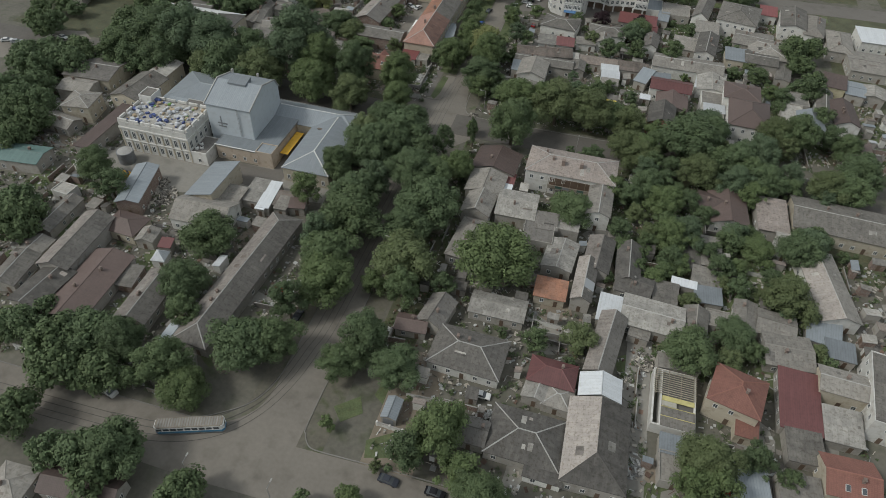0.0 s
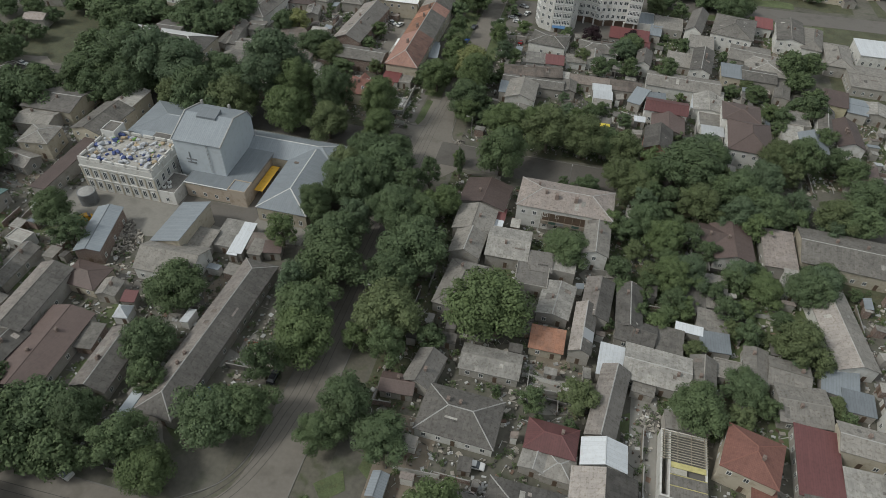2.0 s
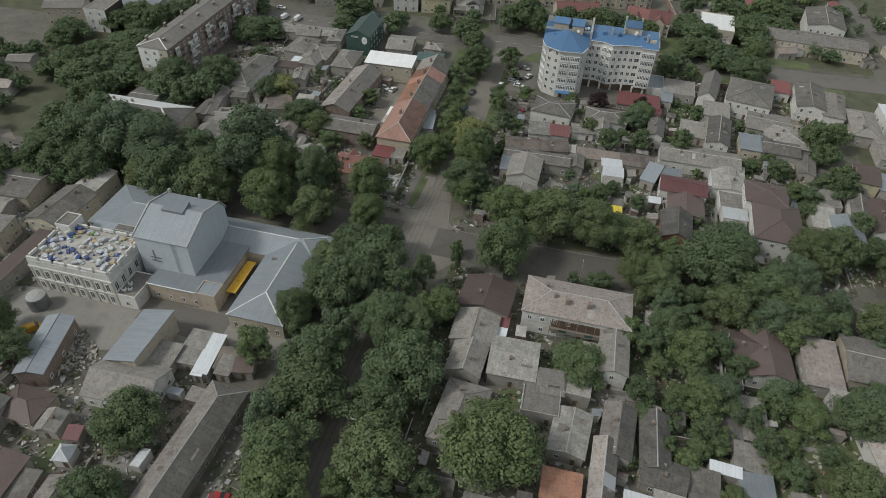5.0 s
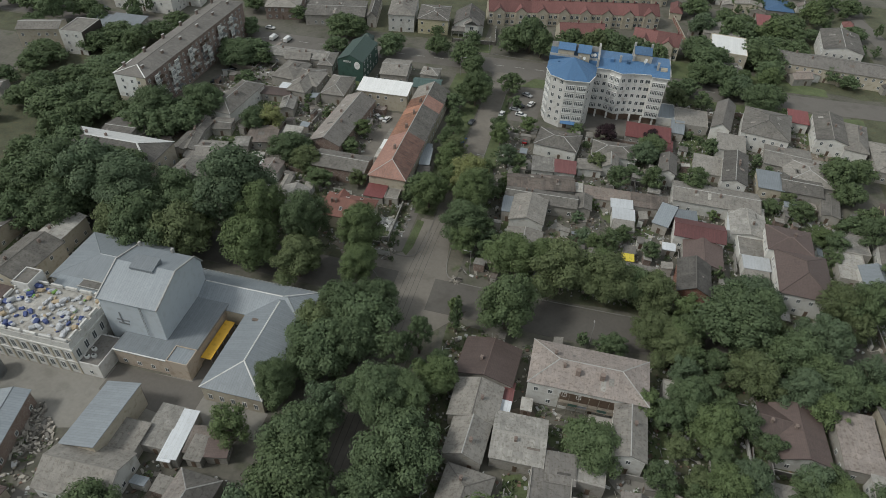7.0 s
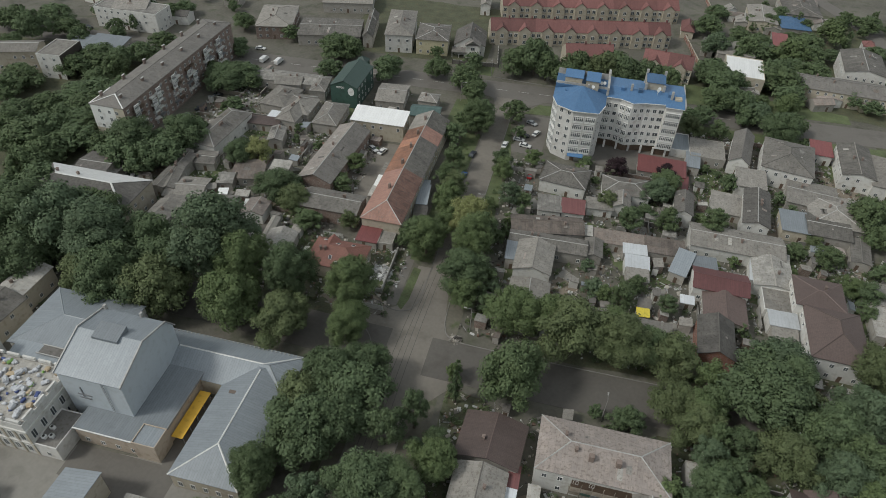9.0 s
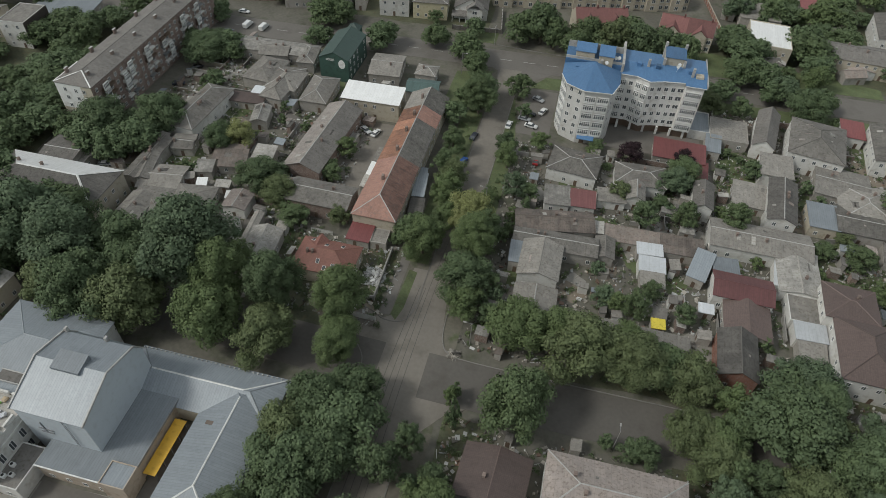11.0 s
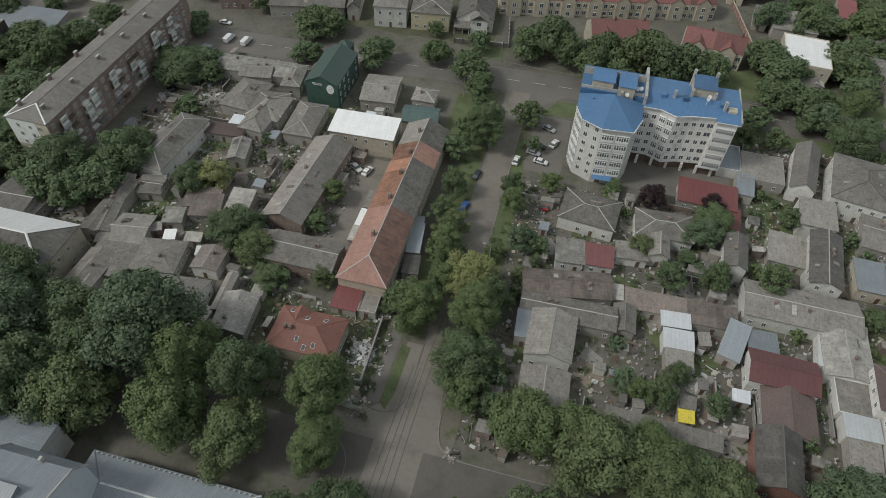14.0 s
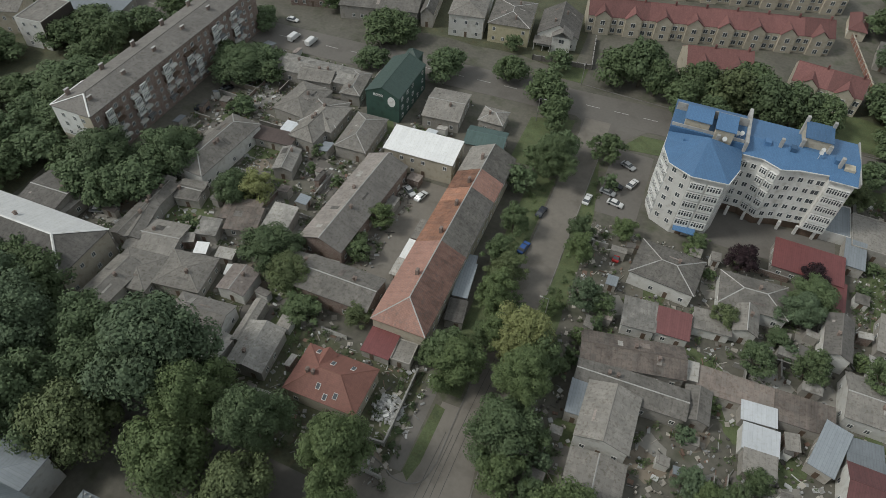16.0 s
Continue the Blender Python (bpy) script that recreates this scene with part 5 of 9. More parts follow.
# ---- long terrace with orange and grey roof ----
def orange_terrace():
    e = thing("terrace_house", -69.0, 262.5, 0, "long two-storey cream building with patched orange roof", "house")
    W, D = 13.0, 63.0
    bm = bmesh.new()
    add_box(bm, -6.1, 6.1, -31.1, 31.1, 0, 6.2)
    bm.normal_update()
    wall_uv(bm)
    part("wall", bm, "wall_cream", e)
    windows_round(e, 12.2, 62.2, 6.2, over=0.0, sides="ew", pitch=3.1, wh=1.5, door=False)
    H, R = 6.2, 3.2
    def slope(y0, y1, side, mat, hip=0.0):
        s = 6.5 * side
        bm = bmesh.new()
        up = [(s, y0, H), (s, y1, H), (0, y1, H + R), (0, y0 + hip, H + R)]
        t = [bm.verts.new((x, y, z + 0.18)) for x, y, z in up]
        b = [bm.verts.new((x, y, z)) for x, y, z in up]
        bm.faces.new(t)
        bm.faces.new(b[::-1])
        for i in range(4):
            bm.faces.new((t[i], t[(i + 1) % 4], b[(i + 1) % 4], b[i]))
        bmesh.ops.recalc_face_normals(bm, faces=bm.faces[:])
        bm.normal_update()
        slope_uv(bm)
        part("roof", bm, mat, e)
    for y0, y1, l, r, hip in ((-31.5, -7.0, "orange", "orange", 6.5), (-7.0, 8.0, "rusto", "slate", 0), (8.0, 13.0, "rusto", "slated", 0), (13.0, 20.5, "rusto", "orange", 0), (20.5, 31.5, "slate", "slate", 0)):
        slope(y0, y1, -1, l, hip)
        slope(y0, y1, 1, r, hip)
    bm = bmesh.new()
    up = [(-6.5, -31.5, H), (6.5, -31.5, H), (0, -25.0, H + R)]
    t = [bm.verts.new((x, y, z + 0.18)) for x, y, z in up]
    b = [bm.verts.new((x, y, z)) for x, y, z in up]
    bm.faces.new(t)
    bm.faces.new(b[::-1])
    for i in range(3):
        bm.faces.new((t[i], t[(i + 1) % 3], b[(i + 1) % 3], b[i]))
    bmesh.ops.recalc_face_normals(bm, faces=bm.faces[:])
    bm.normal_update()
    slope_uv(bm)
    part("roof", bm, "orange", e)
    bm = caps_mesh([((0, -25, H + R), (0, 31.5, H + R)), ((0, -25, H + R), (-6.5, -31.5, H)), ((0, -25, H + R), (6.5, -31.5, H))], lift=0.18)
    part("ridge_cap", bm, "ridge_pale", e)
    for y in (-18, -4, 6, 15, 25):
        part("chimney", box_mesh(-1.6, -0.9, y - 0.5, y + 0.5, H + 1.6, H + R + 1.2, 0.04), "chimney_brick", e)


orange_terrace()


# ---- green commercial house ----
e = thing("green_house", -106.9, 312.0, 0, "tall dark green gabled building with a pale emblem", "house")
block(e, -5.6, 5.6, -10, 10, 8.6, 2.6, "gy", "green", "greenw", over=0.2, windows="e", pitch=3.2)
bm = bmesh.new()
bmesh.ops.create_cone(bm, cap_ends=True, segments=18, radius1=1.25, radius2=1.25, depth=0.1)
bmesh.ops.transform(bm, matrix=Matrix.Translation((3.0, -9.86, 7.0)) @ Matrix.Diagonal((1, 1, 1.35, 1)) @ pose(0, 0, 0, 90), verts=bm.verts[:])
part("emblem", bm, "frame_white", e)
for k in range(4):
    put_window(e, -2.5 + 0.8 * k, -9.8, 7.9, 0, 0.65, 0.75)
block(e, -2.5, 2.5, 10.0, 15.0, 9.2, 2.0, "hy", "green", "greenw", over=0.2)


# ---- red-roofed row houses ----
def row_houses(x, y, turn, n, unit):
    for i in range(n):
        t = radians(turn)
        u = (i - n / 2 + 0.5) * unit
        e = thing("row_house", x + u * math.cos(t), y + u * math.sin(t), turn, "two-storey cream row house with dark red tiled roof and gable", "house", "red-roofed row houses")
        block(e, -unit / 2 + 0.004, unit / 2 - 0.004, -6, 6, 6.4, 3.8, "gx", "maroont", "cream", over=0.0)
        bm = bmesh.new()
        w = unit * 0.26
        add_box(bm, -w, w, -7.0, -5.9, 0, 6.6)
        v = [bm.verts.new(p) for p in ((-w, -7.0, 6.6), (w, -7.0, 6.6), (0, -7.0, 9.0))]
        bm.faces.new(v)
        bm.normal_update()
        wall_uv(bm)
        part("gable", bm, "wall_cream", e)
        bm, ridges = roof_mesh(2 * w + 0.6, 6.0, 6.6, 2.6, "gy", 0.14)
        bmesh.ops.translate(bm, verts=bm.verts[:], vec=(0, -4.2, 0))
        part("gable_roof", bm, "maroont", e)
        for xx in (-unit * 0.38, 0, unit * 0.38):
            yy = -7.02 if xx == 0 else -6.02
            for z in (0.8, 3.8):
                put_window(e, xx, yy, z, 0, 1.6, 1.7)
        part("chimney", box_mesh(unit * 0.3, unit * 0.3 + 0.6, -0.4, 0.4, 9.0, 11.4, 0.04), "maroont", e)


row_houses(-23.5, 394.5, 14.6, 8, 10.6)
row_houses(-21.0, 427.0, 14.6, 8, 11.2)
row_houses(-17.5, 369.0, 14.6, 2, 10.6)
row_houses(17.0, 371.5, -6.0, 2, 10.6)


# ---- unfinished house with open rafters ----
def unfinished_house():
    e = thing("unfinished_house", 33.8, 93.8, -1.0, "unfinished house with bare rafters and yellow insulation", "house")
    for b in ((-4.8, 4.8, -7.8, -7.4), (-4.8, -4.4, -7.4, 7.8), (4.4, 4.8, -7.4, 7.8), (-4.4, 4.4, 7.4, 7.8), (-3.0, -2.7, -7.4, 7.4)):
        bm = box_mesh(*b, 0, 3.3)
        bm.normal_update()
        wall_uv(bm)
        part("wall", bm, "wall_white", e)
    part("ceiling_slab", box_mesh(-2.7, 4.4, -7.4, 7.4, 2.6, 2.75), "slated", e)
    surface("insulation", (0.50, 0.45, 0.20), var=0.3)
    surface("clutter_board", (0.42, 0.40, 0.34), var=0.25)
    surface("pale_timber", (0.42, 0.38, 0.30), var=0.2)
    for k in range(12):
        y = 0.6 + k * 0.6
        part("rafter", profile_x(-4.7, 4.9, ((y, 3.6), (y, 3.75), (y + 0.1, 3.75), (y + 0.1, 3.6))), "pale_timber", e)
    for k in range(4):
        x = -4.2 + 2.8 * k
        part("purlin", box_mesh(x, x + 0.14, 0.4, 7.6, 3.42, 3.59), "wood_grey", e)
    part("insulation_strip", box_mesh(-2.6, 4.5, -1.0, 0.3, 3.31, 3.45), "insulation", e)
    part("insulation_strip", box_mesh(-2.6, 0.6, -2.4, -1.1, 3.31, 3.44), "clutter_board", e)
    bm = box_mesh(-2.8, 4.7, -7.7, -2.45, 3.31, 3.42)
    bm.normal_update()
    slope_uv(bm)
    part("roof_sheet", bm, "slate", e)
    for y in (-5.2, -2.7):
        part("batten", box_mesh(-2.8, 4.7, y, y + 0.15, 3.421, 3.52), "insulation", e)


unfinished_house()


# ---- tram ----
def tram(x, y, turn):
    e = thing("tram", x, y, turn, "old blue and white tram with a bare ribbed roof", "tram")
    L, W = 7.3, 1.27
    surface("tram_blue", (0.045, 0.190, 0.330), rough=0.4, var=0.1)
    ring = ((-L, -0.8), (-L + 0.5, -W), (L - 0.5, -W), (L, -0.8), (L, 0.8), (L - 0.5, W), (-L + 0.5, W), (-L, 0.8))
    def layer(name, k, z0, z1, mat):
        bm = bmesh.new()
        prism(bm, tuple((a * k, b * k) for a, b in ring), z0, z1)
        bmesh.ops.recalc_face_normals(bm, faces=bm.faces[:])
        return part(name, bm, mat, e)
    layer("skirt", 0.985, 0.35, 0.75, "steel_grey")
    layer("lower_body", 1.0, 0.751, 1.45, "tram_blue")
    layer("belt", 1.004, 1.451, 1.62, "frame_white")
    body = layer("window_band", 0.985, 1.621, 2.5, "frame_white")
    layer("upper_body", 1.0, 2.501, 2.8, "frame_white")
    layer("roof", 0.97, 2.801, 3.0, "wood_grey")
    for s in (-1, 1):
        for k in range(9):
            u = -6.3 + k * 1.5
            part("pane", box_mesh(u - 0.6, u + 0.6, s * 1.245 - 0.03, s * 1.245 + 0.03, 1.68, 2.44), "window_glass", body)
        part("pane", box_mesh(s * 7.19 - 0.03, s * 7.19 + 0.03, -0.7, 0.7, 1.68, 2.44), "window_glass", body)
    for k in range(24):
        u = -6.6 + k * 0.56
        part("roof_rib", box_mesh(u, u + 0.3, -1.0, 1.0, 3.001, 3.09), "concrete", e)
    for u in (-3.7, 3.7):
        bogie = part("bogie", box_mesh(u - 1.3, u + 1.3, -0.9, 0.9, 0.25, 0.6), "rubber_black", e)
        for a in (-0.9, 0.9):
            for b in (-0.76, 0.76):
                bm = bmesh.new()
                bmesh.ops.create_cone(bm, cap_ends=True, segments=16, radius1=0.34, radius2=0.34, depth=0.12)
                bmesh.ops.transform(bm, matrix=pose(u + a, b, 0.37, 90), verts=bm.verts[:])
                part("wheel", bm, "steel_grey", bogie)


tram(-67.0, 57.7, 19.5)


# ---- cars ----
CAR = {}
PAINT = {"white": (0.68, 0.68, 0.67), "black": (0.02, 0.02, 0.024), "silver": (0.36, 0.37, 0.38), "blue": (0.04, 0.10, 0.30), "red": (0.33, 0.03, 0.03), "yellow": (0.55, 0.30, 0.03), "green": (0.03, 0.09, 0.06), "dark": (0.05, 0.055, 0.07)}
for key, col in PAINT.items():
    surface("paint_" + key, col, rough=0.25, var=0.04, bump=0.0, per_object=0.03, stain_amount=0.05)


def car_meshes(van):
    if van in CAR:
        return CAR[van]
    L, W = (2.6, 0.98) if van else (2.2, 0.88)
    if van:
        prof = ((-2.6, 0.4), (-2.6, 2.0), (-2.5, 2.1), (1.2, 2.1), (1.9, 1.2), (2.5, 1.05), (2.6, 0.4))
    else:
        prof = ((-2.2, 0.35), (-2.2, 0.85), (-1.9, 0.95), (-1.2, 0.98), (0.95, 0.96), (1.95, 0.82), (2.2, 0.65), (2.2, 0.35))
    def extrude(prof, w, inset=0.0):
        bm = bmesh.new()
        a = [bm.verts.new((x, -w + (inset if z > 1.05 else 0), z)) for x, z in prof]
        b = [bm.verts.new((x, w - (inset if z > 1.05 else 0), z)) for x, z in prof]
        n = len(prof)
        bm.faces.new(a)
        bm.faces.new(b[::-1])
        for i in range(n):
            bm.faces.new((a[i], b[i], b[(i + 1) % n], a[(i + 1) % n]))
        bmesh.ops.recalc_face_normals(bm, faces=bm.faces[:])
        return bm
    bm = extrude(prof, W)
    bmesh.ops.bevel(bm, geom=[x for x in bm.edges if abs(x.verts[0].co.y - x.verts[1].co.y) < 0.1], offset=0.1, segments=2, affect="EDGES")
    body = bpy.data.meshes.new("body")
    bm.to_mesh(body)
    bm.free()
    if van:
        gl = extrude(((1.25, 1.25), (1.22, 1.98), (1.3, 2.0), (1.92, 1.25)), W - 0.03)
        rf = extrude(((-2.4, 2.1), (-2.4, 2.16), (1.0, 2.16), (1.0, 2.1)), W - 0.2)
    else:
        gl = extrude(((-1.75, 0.96), (-1.1, 1.4), (0.35, 1.4), (1.1, 0.96)), W - 0.06, 0.14)
        rf = extrude(((-1.15, 1.39), (-1.05, 1.46), (0.3, 1.46), (0.4, 1.39)), W - 0.2)
    out = []
    for nm, b in (("window", gl), ("roof", rf)):
        me = bpy.data.meshes.new(nm)
        b.to_mesh(me)
        b.free()
        out.append(me)
    out[0].materials.append(MATS["window_glass"])
    bm = bmesh.new()
    bmesh.ops.create_cone(bm, cap_ends=True, segments=16, radius1=0.32, radius2=0.32, depth=0.2)
    bmesh.ops.rotate(bm, verts=bm.verts[:], matrix=Matrix.Rotation(radians(90), 3, "X"))
    wh = bpy.data.meshes.new("wheel")
    bm.to_mesh(wh)
    bm.free()
    wh.materials.append(MATS["rubber_black"])
    CAR[van] = body, out[0], out[1], wh, L, W
    return CAR[van]


PAINTED = {}


def car(x, y, turn, paint="white", van=False, z=0.03):
    body, gl, rf, wh, L, W = car_meshes(van)
    kind = "van" if van else "car"
    e = thing(kind, x, y, turn, f"parked {paint} {'delivery van' if van else 'saloon car'}", kind, "parked vehicles", z)
    for me in (body, rf):
        k = me.name, paint, van
        if k not in PAINTED:
            PAINTED[k] = me.copy()
            PAINTED[k].materials.append(MATS["paint_" + paint])
    b = link_mesh("body", PAINTED[body.name, paint, van], None, e)
    link_mesh("window", gl, None, e)
    link_mesh("roof", PAINTED[rf.name, paint, van], None, e)
    for sx in (-0.62, 0.62):
        for sy in (-1, 1):
            link_mesh("wheel", wh, None, e).matrix_local = pose(sx * L, sy * (W - 0.08), 0.32)


car(-89.9, 60.6, -14, "white", True)
car(-8.6, 84.0, 0, "white")

car(-70.2, 84.8, 62, "blue", True)
car(-22.3, 58.5, -6, "dark")
car(-12.3, 58.6, -4, "black")
car(-142.2, 127.9, 50, "white")
car(-133.1, 128.5, 50, "yellow", True)
car(-125.9, 129.7, 45, "white")
car(46.2, 80.8, 85, "red")
car(45.4, 76.0, 85, "red")
car(-229.0, 190.2, 30, "white")
car(-224.6, 190.4, 30, "silver")
car(-210.3, 199.5, -8, "white")
car(-65.9, 100.2, 10, "red")
car(26.3, 196.1, -70, "white")
car(-51.4, 283.2, 80, "dark")
car(-34.0, 294.5, -10, "white")
car(-36.8, 298.0, -10, "silver")
car(-35.5, 301.5, -10, "black")
car(-33.8, 311.1, -25, "silver")
car(-31.2, 304.1, 70, "white")
car(-41.3, 293.0, 85, "white")
car(-86.5, 276.2, -35, "white")
car(-82.8, 275.6, 75, "white")
car(-51.9, 269.3, 78, "blue")
car(-29.5, 276.2, 85, "red")
car(-158.6, 227.5, 30, "silver")
car(-156.6, 237.0, 20, "silver")
car(-244.8, 335.3, -8, "black")
car(-229.8, 333.3, -10, "white")
car(-160.5, 339.5, 0, "white")
car(-154.0, 329.5, 85, "white", True)
car(-147.2, 329.5, 85, "white", True)
car(-157.6, 295.0, 60, "black")
car(-158.5, 283.5, 25, "dark")


# ---- street lamps and poles ----
def lamp_post(x, y, turn, h=8.5):
    e = thing("street_lamp", x, y, turn, "grey steel street lamp beside the road", "street lamp", "street lamps")
    bm = bmesh.new()
    bmesh.ops.create_cone(bm, cap_ends=True, segments=8, radius1=0.13, radius2=0.07, depth=h)
    bmesh.ops.translate(bm, verts=bm.verts[:], vec=(0, 0, h / 2))
    part("pole", bm, "concrete", e)
    part("arm", box_mesh(-0.04, 0.04, 0.05, 1.6, h - 0.15, h - 0.07), "steel_grey", e)
    part("lamp_head", box_mesh(-0.16, 0.16, 1.3, 2.1, h - 0.12, h + 0.06, 0.04), "ridge_pale", e)


for x, y, turn in ((-60.6, 47.0, 0), (-42.5, 46.8, 0), (-35.0, 201.5, 90), (0.3, 182.5, 0), (41.6, 183.0, 0), (-64.1, 320.6, -90), (-56.2, 345.0, 180), (35.1, 346.5, 180), (-42.0, 120.0, 90), (-55.0, 150.0, -90), (-41.0, 250.0, 90)):
    lamp_post(x, y, turn)


# ---- long pale blue trailer beside the long house ----
def trailer(x, y, turn, L):
    e = thing("trailer", x, y, turn, "long pale blue box trailer parked beside the long house", "trailer")
    part("body", box_mesh(-L / 2, L / 2, -1.2, 1.2, 0.75, 2.95, 0.06), "wall_trailer", e)
    part("roof", box_mesh(-L / 2 - 0.04, L / 2 + 0.04, -1.24, 1.24, 2.951, 3.05, 0.02), "wall_sky", e)
    for k in range(5):
        u = -L / 2 + (k + 0.5) * L / 5
        put_window(e, u, -1.2, 1.7, 0, 0.9, 0.8)
    for u in (-L * 0.3, L * 0.3):
        for v in (-1.05, 1.05):
            bm = bmesh.new()
            bmesh.ops.create_cone(bm, cap_ends=True, segments=16, radius1=0.42, radius2=0.42, depth=0.26)
            bmesh.ops.transform(bm, matrix=pose(u, v, 0.42, 90), verts=bm.verts[:])
            part("wheel", bm, "rubber_black", e)
        part("axle", box_mesh(u - 0.06, u + 0.06, -1.0, 1.0, 0.36, 0.76), "steel_grey", e)
    part("drawbar", box_mesh(L / 2, L / 2 + 1.3, -0.08, 0.08, 0.6, 0.76), "steel_grey", e)


surface("wall_trailer", (0.130, 0.240, 0.310), rough=0.5, var=0.12)
trailer(-84.5, 77.1, 88.2, 6.7)
car(-58.4, 93.2, 88, "black")

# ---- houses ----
lit_west_house(-76.5, 99.7, 9.7, 48.8, -3.2, 3.6, 2.4, "hy", "slated", "plaster")
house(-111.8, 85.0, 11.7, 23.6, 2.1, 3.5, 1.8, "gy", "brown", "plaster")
lit_west_house(-95.6, 86.2, 8.9, 17.1, 1.6, 3.2, 2.0, "gy", "slated", "plaster")
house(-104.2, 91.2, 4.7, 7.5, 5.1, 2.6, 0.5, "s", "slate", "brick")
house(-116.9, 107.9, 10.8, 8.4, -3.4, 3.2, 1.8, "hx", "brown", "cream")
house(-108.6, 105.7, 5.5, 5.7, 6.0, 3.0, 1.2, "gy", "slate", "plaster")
lit_west_house(-123.6, 96.8, 9.3, 21.4, 2.5, 5.0, 1.8, "gy", "slated", "plaster")
house(-121.9, 80.9, 9.3, 14.0, -5.8, 4.0, 1.2, "gy", "slated", "plaster")
house(-133.8, 84.6, 7.7, 12.0, 5.8, 3.0, 1.5, "gy", "slate", "plaster")
house(-142.7, 115.5, 5.8, 4.5, -5.3, 3.5, 0.0, "f", "slatel", "white")
house(-137.5, 106.0, 5.9, 15.2, 1.3, 3.0, 1.5, "gy", "slate", "plaster")
house(-166.7, 125.4, 17.6, 9.1, 6.5, 4.0, 1.0, "gx", "teal", "plaster")
house(-165.9, 155.1, 10.1, 10.1, 9.3, 6.0, 1.5, "hy", "slate", "cream")
house(-167.7, 145.8, 12.0, 7.1, -8.0, 3.0, 1.5, "gx", "slate", "plaster")
house(-175.6, 165.8, 12.4, 9.5, 5.2, 4.0, 1.2, "gx", "slate", "plaster")
house(-175.7, 176.7, 18.8, 15.9, 3.0, 5.0, 1.5, "gx", "slated", "cream")
house(-152.4, 168.5, 12.1, 17.1, -5.0, 6.0, 2.0, "gy", "slate", "cream")
house(-151.4, 181.7, 8.3, 13.3, -1.5, 6.0, 1.0, "gy", "slatel", "cream")
house(-150.5, 145.9, 5.0, 25.5, -1.0, 4.5, 0.5, "s", "brown", "plaster")
house(-134.8, 92.5, 7.9, 8.6, -1.8, 3.0, 1.0, "gy", "slate", "plaster")
house(-147.2, 129.1, 3.5, 4.3, 6.9, 2.6, 0.3, "f", "slatel", "white")
house(-79.3, 39.1, 16.4, 6.2, 5.0, 3.2, 1.6, "gx", "brown", "plaster")
house(-92.8, 35.6, 8.3, 7.9, 2.0, 3.2, 1.6, "hx", "slate", "plaster")
house(-122.6, 122.6, 7.2, 18.0, 14.0, 5.0, 1.0, "gy", "metal", "brick")
house(-102.0, 130.3, 16.8, 9.4, -91.0, 5.0, 2.6, "s", "metal", "cream")
house(-98.3, 118.6, 16.6, 11.7, 1.9, 4.0, 3.0, "gx", "slate", "white")
house(-95.6, 127.9, 8.4, 8.1, 0.9, 3.5, 0.4, "s", "slate", "plaster")
house(-85.0, 128.5, 3.0, 7.5, 3.8, 3.0, 0.3, "s", "white", "plaster")
house(-79.3, 129.5, 4.0, 6.1, 2.2, 3.0, 0.3, "s", "slate", "plaster")
house(-75.2, 130.5, 5.1, 4.4, 11.4, 3.0, 0.5, "s", "brown", "plaster")
house(-14.0, 93.2, 17.9, 12.4, -2.4, 3.2, 2.8, "hx", "slated", "white")
house(-29.6, 97.7, 8.1, 5.5, 4.1, 2.8, 1.2, "gx", "brown", "plaster")
house(-24.7, 102.9, 7.2, 10.2, -10.6, 3.2, 2.2, "gy", "slated", "plaster")
house(-10.2, 109.2, 14.5, 7.7, 0.2, 3.0, 1.2, "gx", "slatel", "plaster")
house(1.8, 119.1, 8.6, 6.9, 0.4, 3.0, 0.8, "s", "rusto", "cream")
lit_west_house(17.3, 104.6, 6.8, 19.9, -7.7, 4.0, 2.0, "gy", "slated", "plaster")
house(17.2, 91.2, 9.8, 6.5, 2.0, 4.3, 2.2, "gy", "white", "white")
lit_west_house(17.8, 77.1, 13.6, 20.6, 0.9, 4.0, 2.5, "ny", "slated", "plaster")
house(6.2, 92.3, 11.2, 7.5, -2.0, 4.0, 2.0, "hx", "maroon", "plaster")
house(8.4, 87.0, 7.0, 6.6, -4.1, 3.0, 1.2, "hx", "slate", "plaster")
house(3.7, 88.2, 6.5, 7.6, -7.4, 3.0, 1.0, "gy", "slatel", "plaster")
house(3.1, 75.0, 16.4, 12.6, -1.2, 3.0, 2.5, "hx", "slated", "plaster")
house(-8.3, 73.1, 7.1, 6.6, -1.5, 3.0, 1.5, "gx", "slated", "plaster")
house(8.1, 68.8, 8.4, 5.5, -1.7, 2.6, 0.8, "s", "slated", "white")
garage(-26.6, 73.6, 3.7, 5.6, -0.4, 2.6, 0.8, "gy", "metal", "plaster")
shed(-24.1, 84.6, 5.5, 2.7, -1.8, 2.6, 0.4, "s", "slate", "white")
house(17.4, 116.6, 6.4, 9.5, -3.0, 3.5, 0.3, "s", "white", "plaster")
house(28.0, 117.5, 15.7, 10.8, -3.9, 3.5, 1.0, "gx", "slatel", "plaster")
house(38.5, 118.6, 6.4, 10.1, -4.1, 3.2, 1.5, "gy", "slate", "white")
shed(25.2, 111.7, 5.4, 3.9, -7.5, 2.5, 0.4, "s", "slate", "plaster")
house(22.8, 127.3, 9.8, 7.8, -7.7, 3.0, 1.5, "gx", "slated", "plaster")
house(20.8, 134.8, 6.8, 15.0, 0.9, 3.5, 2.0, "gy", "slated", "plaster")
shed(31.1, 126.9, 6.6, 8.5, -3.3, 2.6, 0.5, "s", "slate", "plaster")
